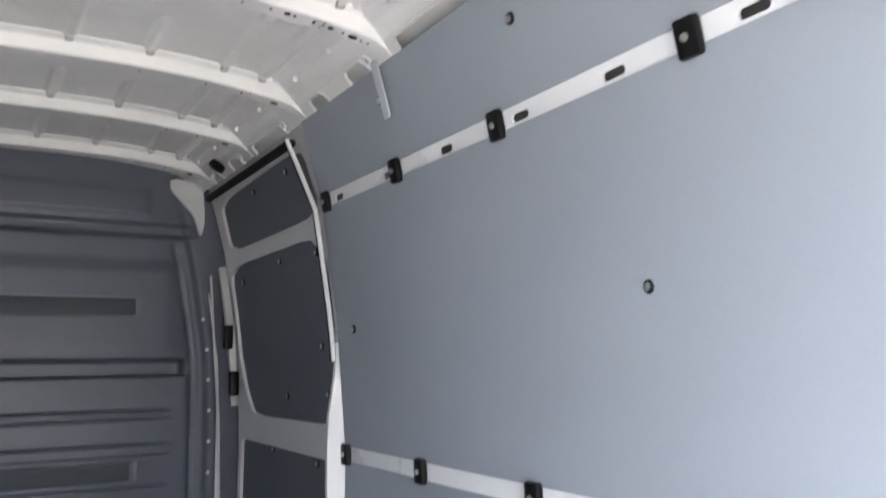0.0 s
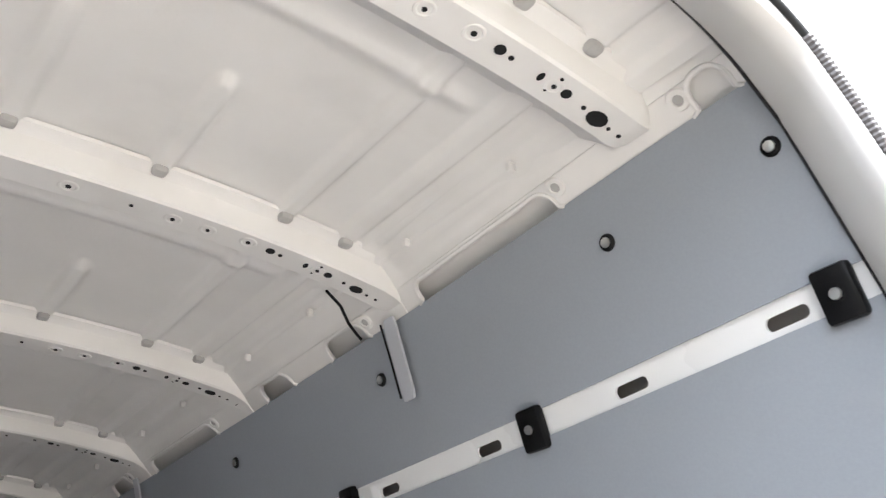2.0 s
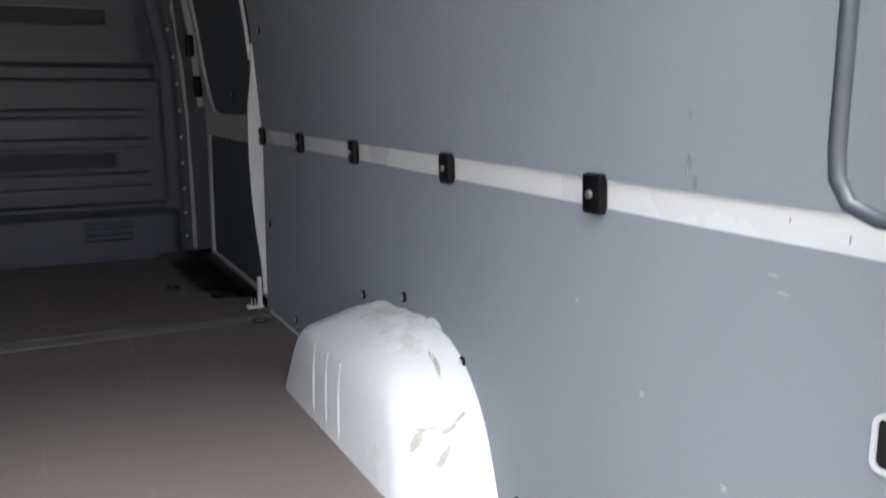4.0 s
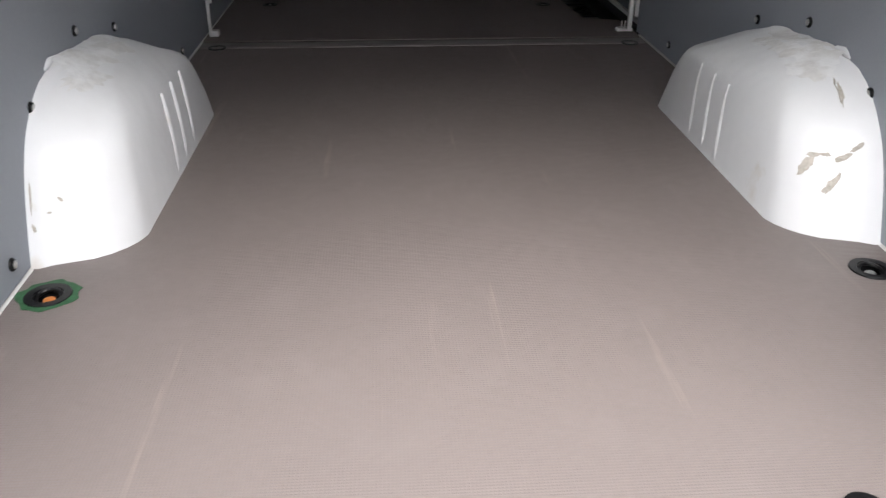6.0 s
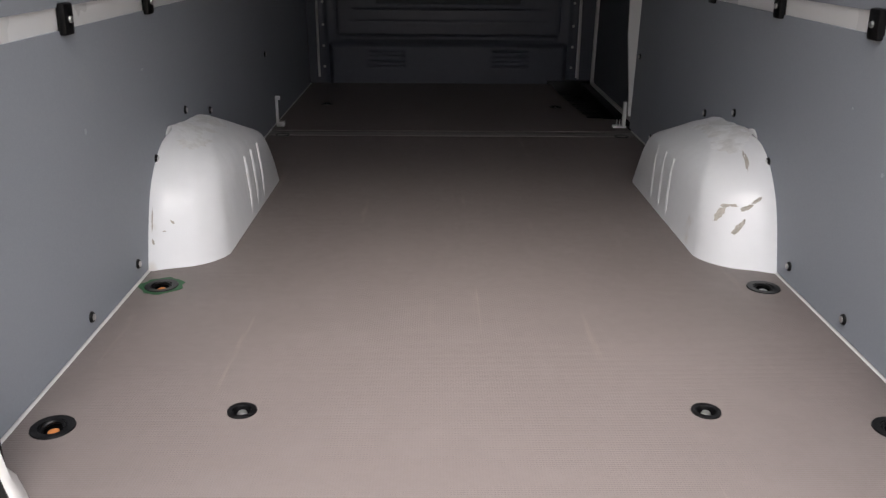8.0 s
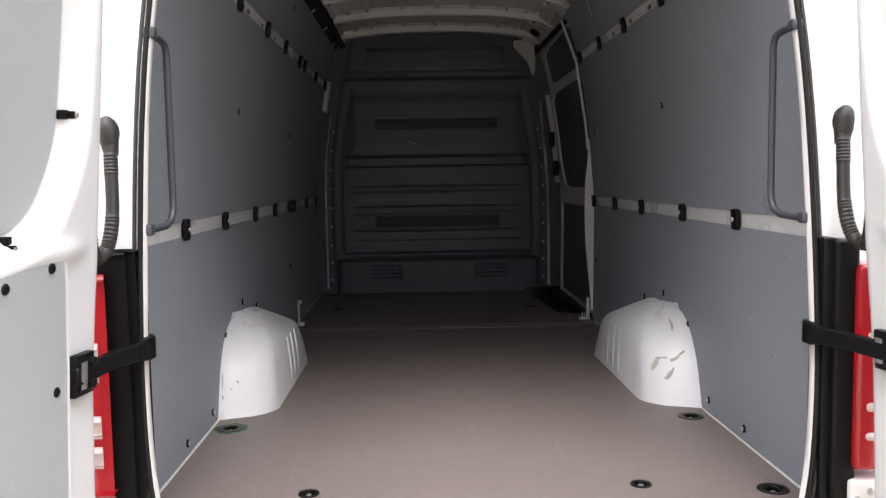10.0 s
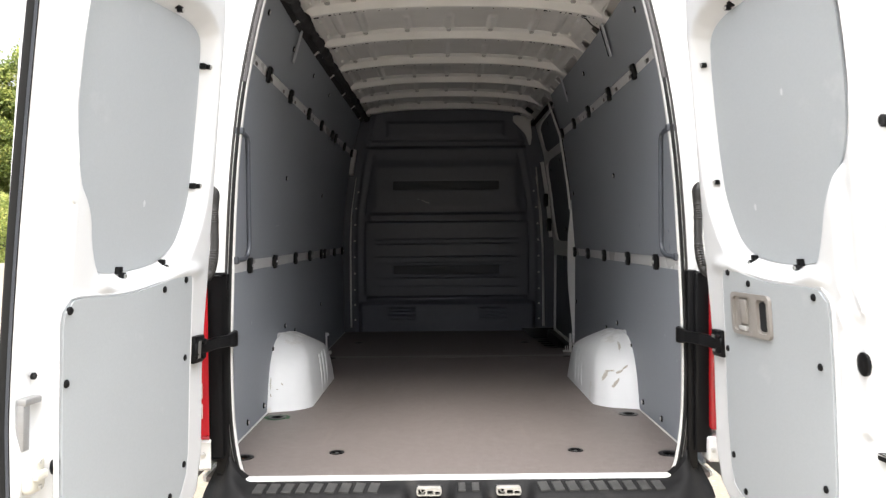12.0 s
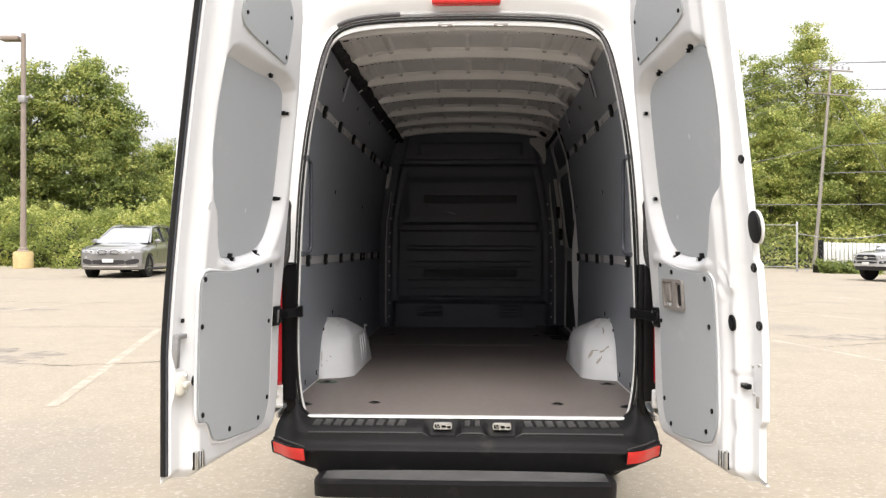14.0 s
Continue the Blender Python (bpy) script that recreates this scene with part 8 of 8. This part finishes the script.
        lathe(bm, [(0.02, -0.06), (0.075, -0.04), (0.085, 0.02), (0.06, 0.07), (0.01, 0.085)], axes((s * 0.985, 1.52, 1.13), (1, 0, 0), (0, 0, 1), (0, -1, 0)) @ Matrix.Diagonal((1.25, 0.85, 1, 1)), 14)
        tube(bm, [(s * 0.87, 1.56, 1.09), (s * 0.95, 1.54, 1.11)], 0.02, 6)
        part("mirror", bm, paint, root)
        # headlamp: a long eye swept round the corner
        def lamp_at(i, j, dy):
            ax = 0.40 + 0.47 * i
            z = 0.735 + 0.045 * i + (0.105 - 0.035 * i) * j
            return Vector((s * ax, nose(ax, z) - 0.012 + dy, z))
        bm = bmesh.new()
        grid(bm, 12, 4, lambda i, j: lamp_at(i, j, 0.0), 0, lambda i, j: lamp_at(i, j, 0.05))
        lamp = part("headlight", bm, HEADLAMP, root, "clear swept headlight")
        for ax in (0.52, 0.67):
            bm = bmesh.new()
            lathe(bm, [(0.042, 0.0), (0.036, 0.010), (0.012, 0.013)], axes((s * ax, nose(ax, 0.80) - 0.014, 0.800), (1, 0, 0), (0, 0, 1), (0, -1, 0)), 14)
            part("reflector", bm, CHROME, lamp)
        # kidney grille
        bm = bmesh.new()
        face = lambda u, v, d: Vector((u, nose(abs(u), v) - 0.020 - d, v))
        kidney = rounded([(s * 0.030, 0.715), (s * 0.020, 0.850), (s * 0.300, 0.862), (s * 0.345, 0.790), (s * 0.290, 0.700)], 2, 0.2)
        inner_ = [(s * 0.185 + (u - s * 0.185) * 0.92, 0.785 + (v - 0.785) * 0.88) for u, v in kidney]
        plate(bm, kidney, [inner_], face, 0.03)
        g = part("grille", bm, CHROME, root, "bright grille frame")
        bm = bmesh.new()
        plate(bm, inner_, [], lambda u, v, d: Vector((u, nose(abs(u), v) - 0.004 - d, v)), 0.01)
        part("grille_back", bm, TRIM, g)
        for k in range(7):
            ax = 0.062 + k * 0.038
            bm = bmesh.new()
            box(bm, s * ax - 0.0035, s * ax + 0.0035, nose(ax, 0.78) - 0.016, nose(ax, 0.78), 0.722, 0.842, 0.003)
            part("grille_bar", bm, CHROME, g)
        # corner intake with a fog lamp
        bm = bmesh.new()
        pod = rounded([(s * 0.50, 0.40), (s * 0.49, 0.54), (s * 0.83, 0.60), (s * 0.85, 0.45)], 2, 0.2)
        plate(bm, pod, [], lambda u, v, d: Vector((u, nose(abs(u), v) - 0.006 - d, v)), 0.02, step=0.06)
        pod_ob = part("corner_intake", bm, TRIM, root)
        bm = bmesh.new()
        lathe(bm, [(0.042, 0.0), (0.038, 0.008), (0.010, 0.010)], axes((s * 0.70, nose(0.70, 0.62) - 0.010, 0.625), (1, 0, 0), (0, 0, 1), (0, -1, 0)), 12)
        part("fog_lamp", bm, HEADLAMP, pod_ob)
        for yy in (0.90, 3.71):
            m = axes((s * 0.815, yy, 0.36), (0, 1, 0), (0, 0, 1), (s, 0, 0))
            bm = bmesh.new()
            lathe(bm, [(0.25, -0.11), (0.345, -0.11), (0.362, -0.08), (0.362, 0.085), (0.345, 0.11), (0.255, 0.112)], m, 30)
            w = part("wheel", bm, RUBBER, root)
            bm = bmesh.new()
            lathe(bm, [(0.258, 0.085), (0.255, 0.112), (0.235, 0.108), (0.22, 0.05), (0.06, 0.06)], m, 26)
            part("rim", bm, STEEL, w)
            for k in range(10):
                bm = bmesh.new()
                box(bm, -0.016, 0.016, 0.03, 0.245, 0.085, 0.112, 0.005)
                bm.transform(m @ Matrix.Rotation(k * 0.6283, 4, "Z"))
                part("spoke", bm, STEEL, w)
        for yy in (1.62, 2.64, 3.50):
            bm = bmesh.new()
            tube(bm, [(s * 0.908, yy, 0.42), (s * 0.935, yy - 0.01, 0.80), (s * 0.885, yy + 0.02, 1.07)], 0.005, 5)
            part("door_seam", bm, TRIM, root)
        for yy in (2.42, 3.34):
            bm = bmesh.new()
            box(bm, s * 0.93, s * 0.955, yy, yy + 0.2, 0.90, 0.93, 0.008)
            part("door_handle", bm, paint, root)
        bm = bmesh.new()
        tube(bm, [(s * 0.90, 0.55, 0.28), (s * 0.905, 1.4, 0.27), (s * 0.905, 3.2, 0.27), (s * 0.90, 4.1, 0.29)], 0.045, 6)
        part("sill_trim", bm, TRIM, root)
    # middle intake, bright lower strip and number plate
    bm = bmesh.new()
    mid = rounded([(-0.46, 0.415), (-0.50, 0.515), (-0.42, 0.555), (0.42, 0.555), (0.50, 0.515), (0.46, 0.415)], 1, 0.2)
    plate(bm, mid, [], lambda u, v, d: Vector((u, nose(abs(u), v) - 0.006 - d, v)), 0.02, step=0.08)
    part("lower_intake", bm, TRIM, root)
    bm = bmesh.new()
    tube(bm, [(u, nose(abs(u), 0.36) - 0.012, 0.345 + 0.05 * max(0.0, abs(u) - 0.45)) for u in [-0.80 + 0.1 * k for k in range(17)]], 0.020, 6)
    part("skid_strip", bm, STEEL, root, "bright strip under the bumper")
    bm = bmesh.new()
    box(bm, -0.165, 0.165, -0.030, -0.012, 0.475, 0.585, 0.006)
    part("number_plate", bm, PLATE_W, root, "blank white number plate")


build_suv(-11.62, 22.2, 3)
build_truck(14.84, 28.1, -70, CAR_SILVER)


# unseen plain wall added across the lot from the trees; cuts low sky light
TAN_WALL = material("tan_plaster", (0.18, 0.17, 0.155), 0.85, vary=0.08, grain=4, bump=0.15, bump_scale=30)
bm = bmesh.new()
box(bm, -45, 45, -24.6, -24.0, gz(0, -24) - 1.0, 7.6, 0.05)
tagged(part("building_wall", bm, TAN_WALL), "plain tan wall added out of view to cut low sky light", "wall", kind="structure")
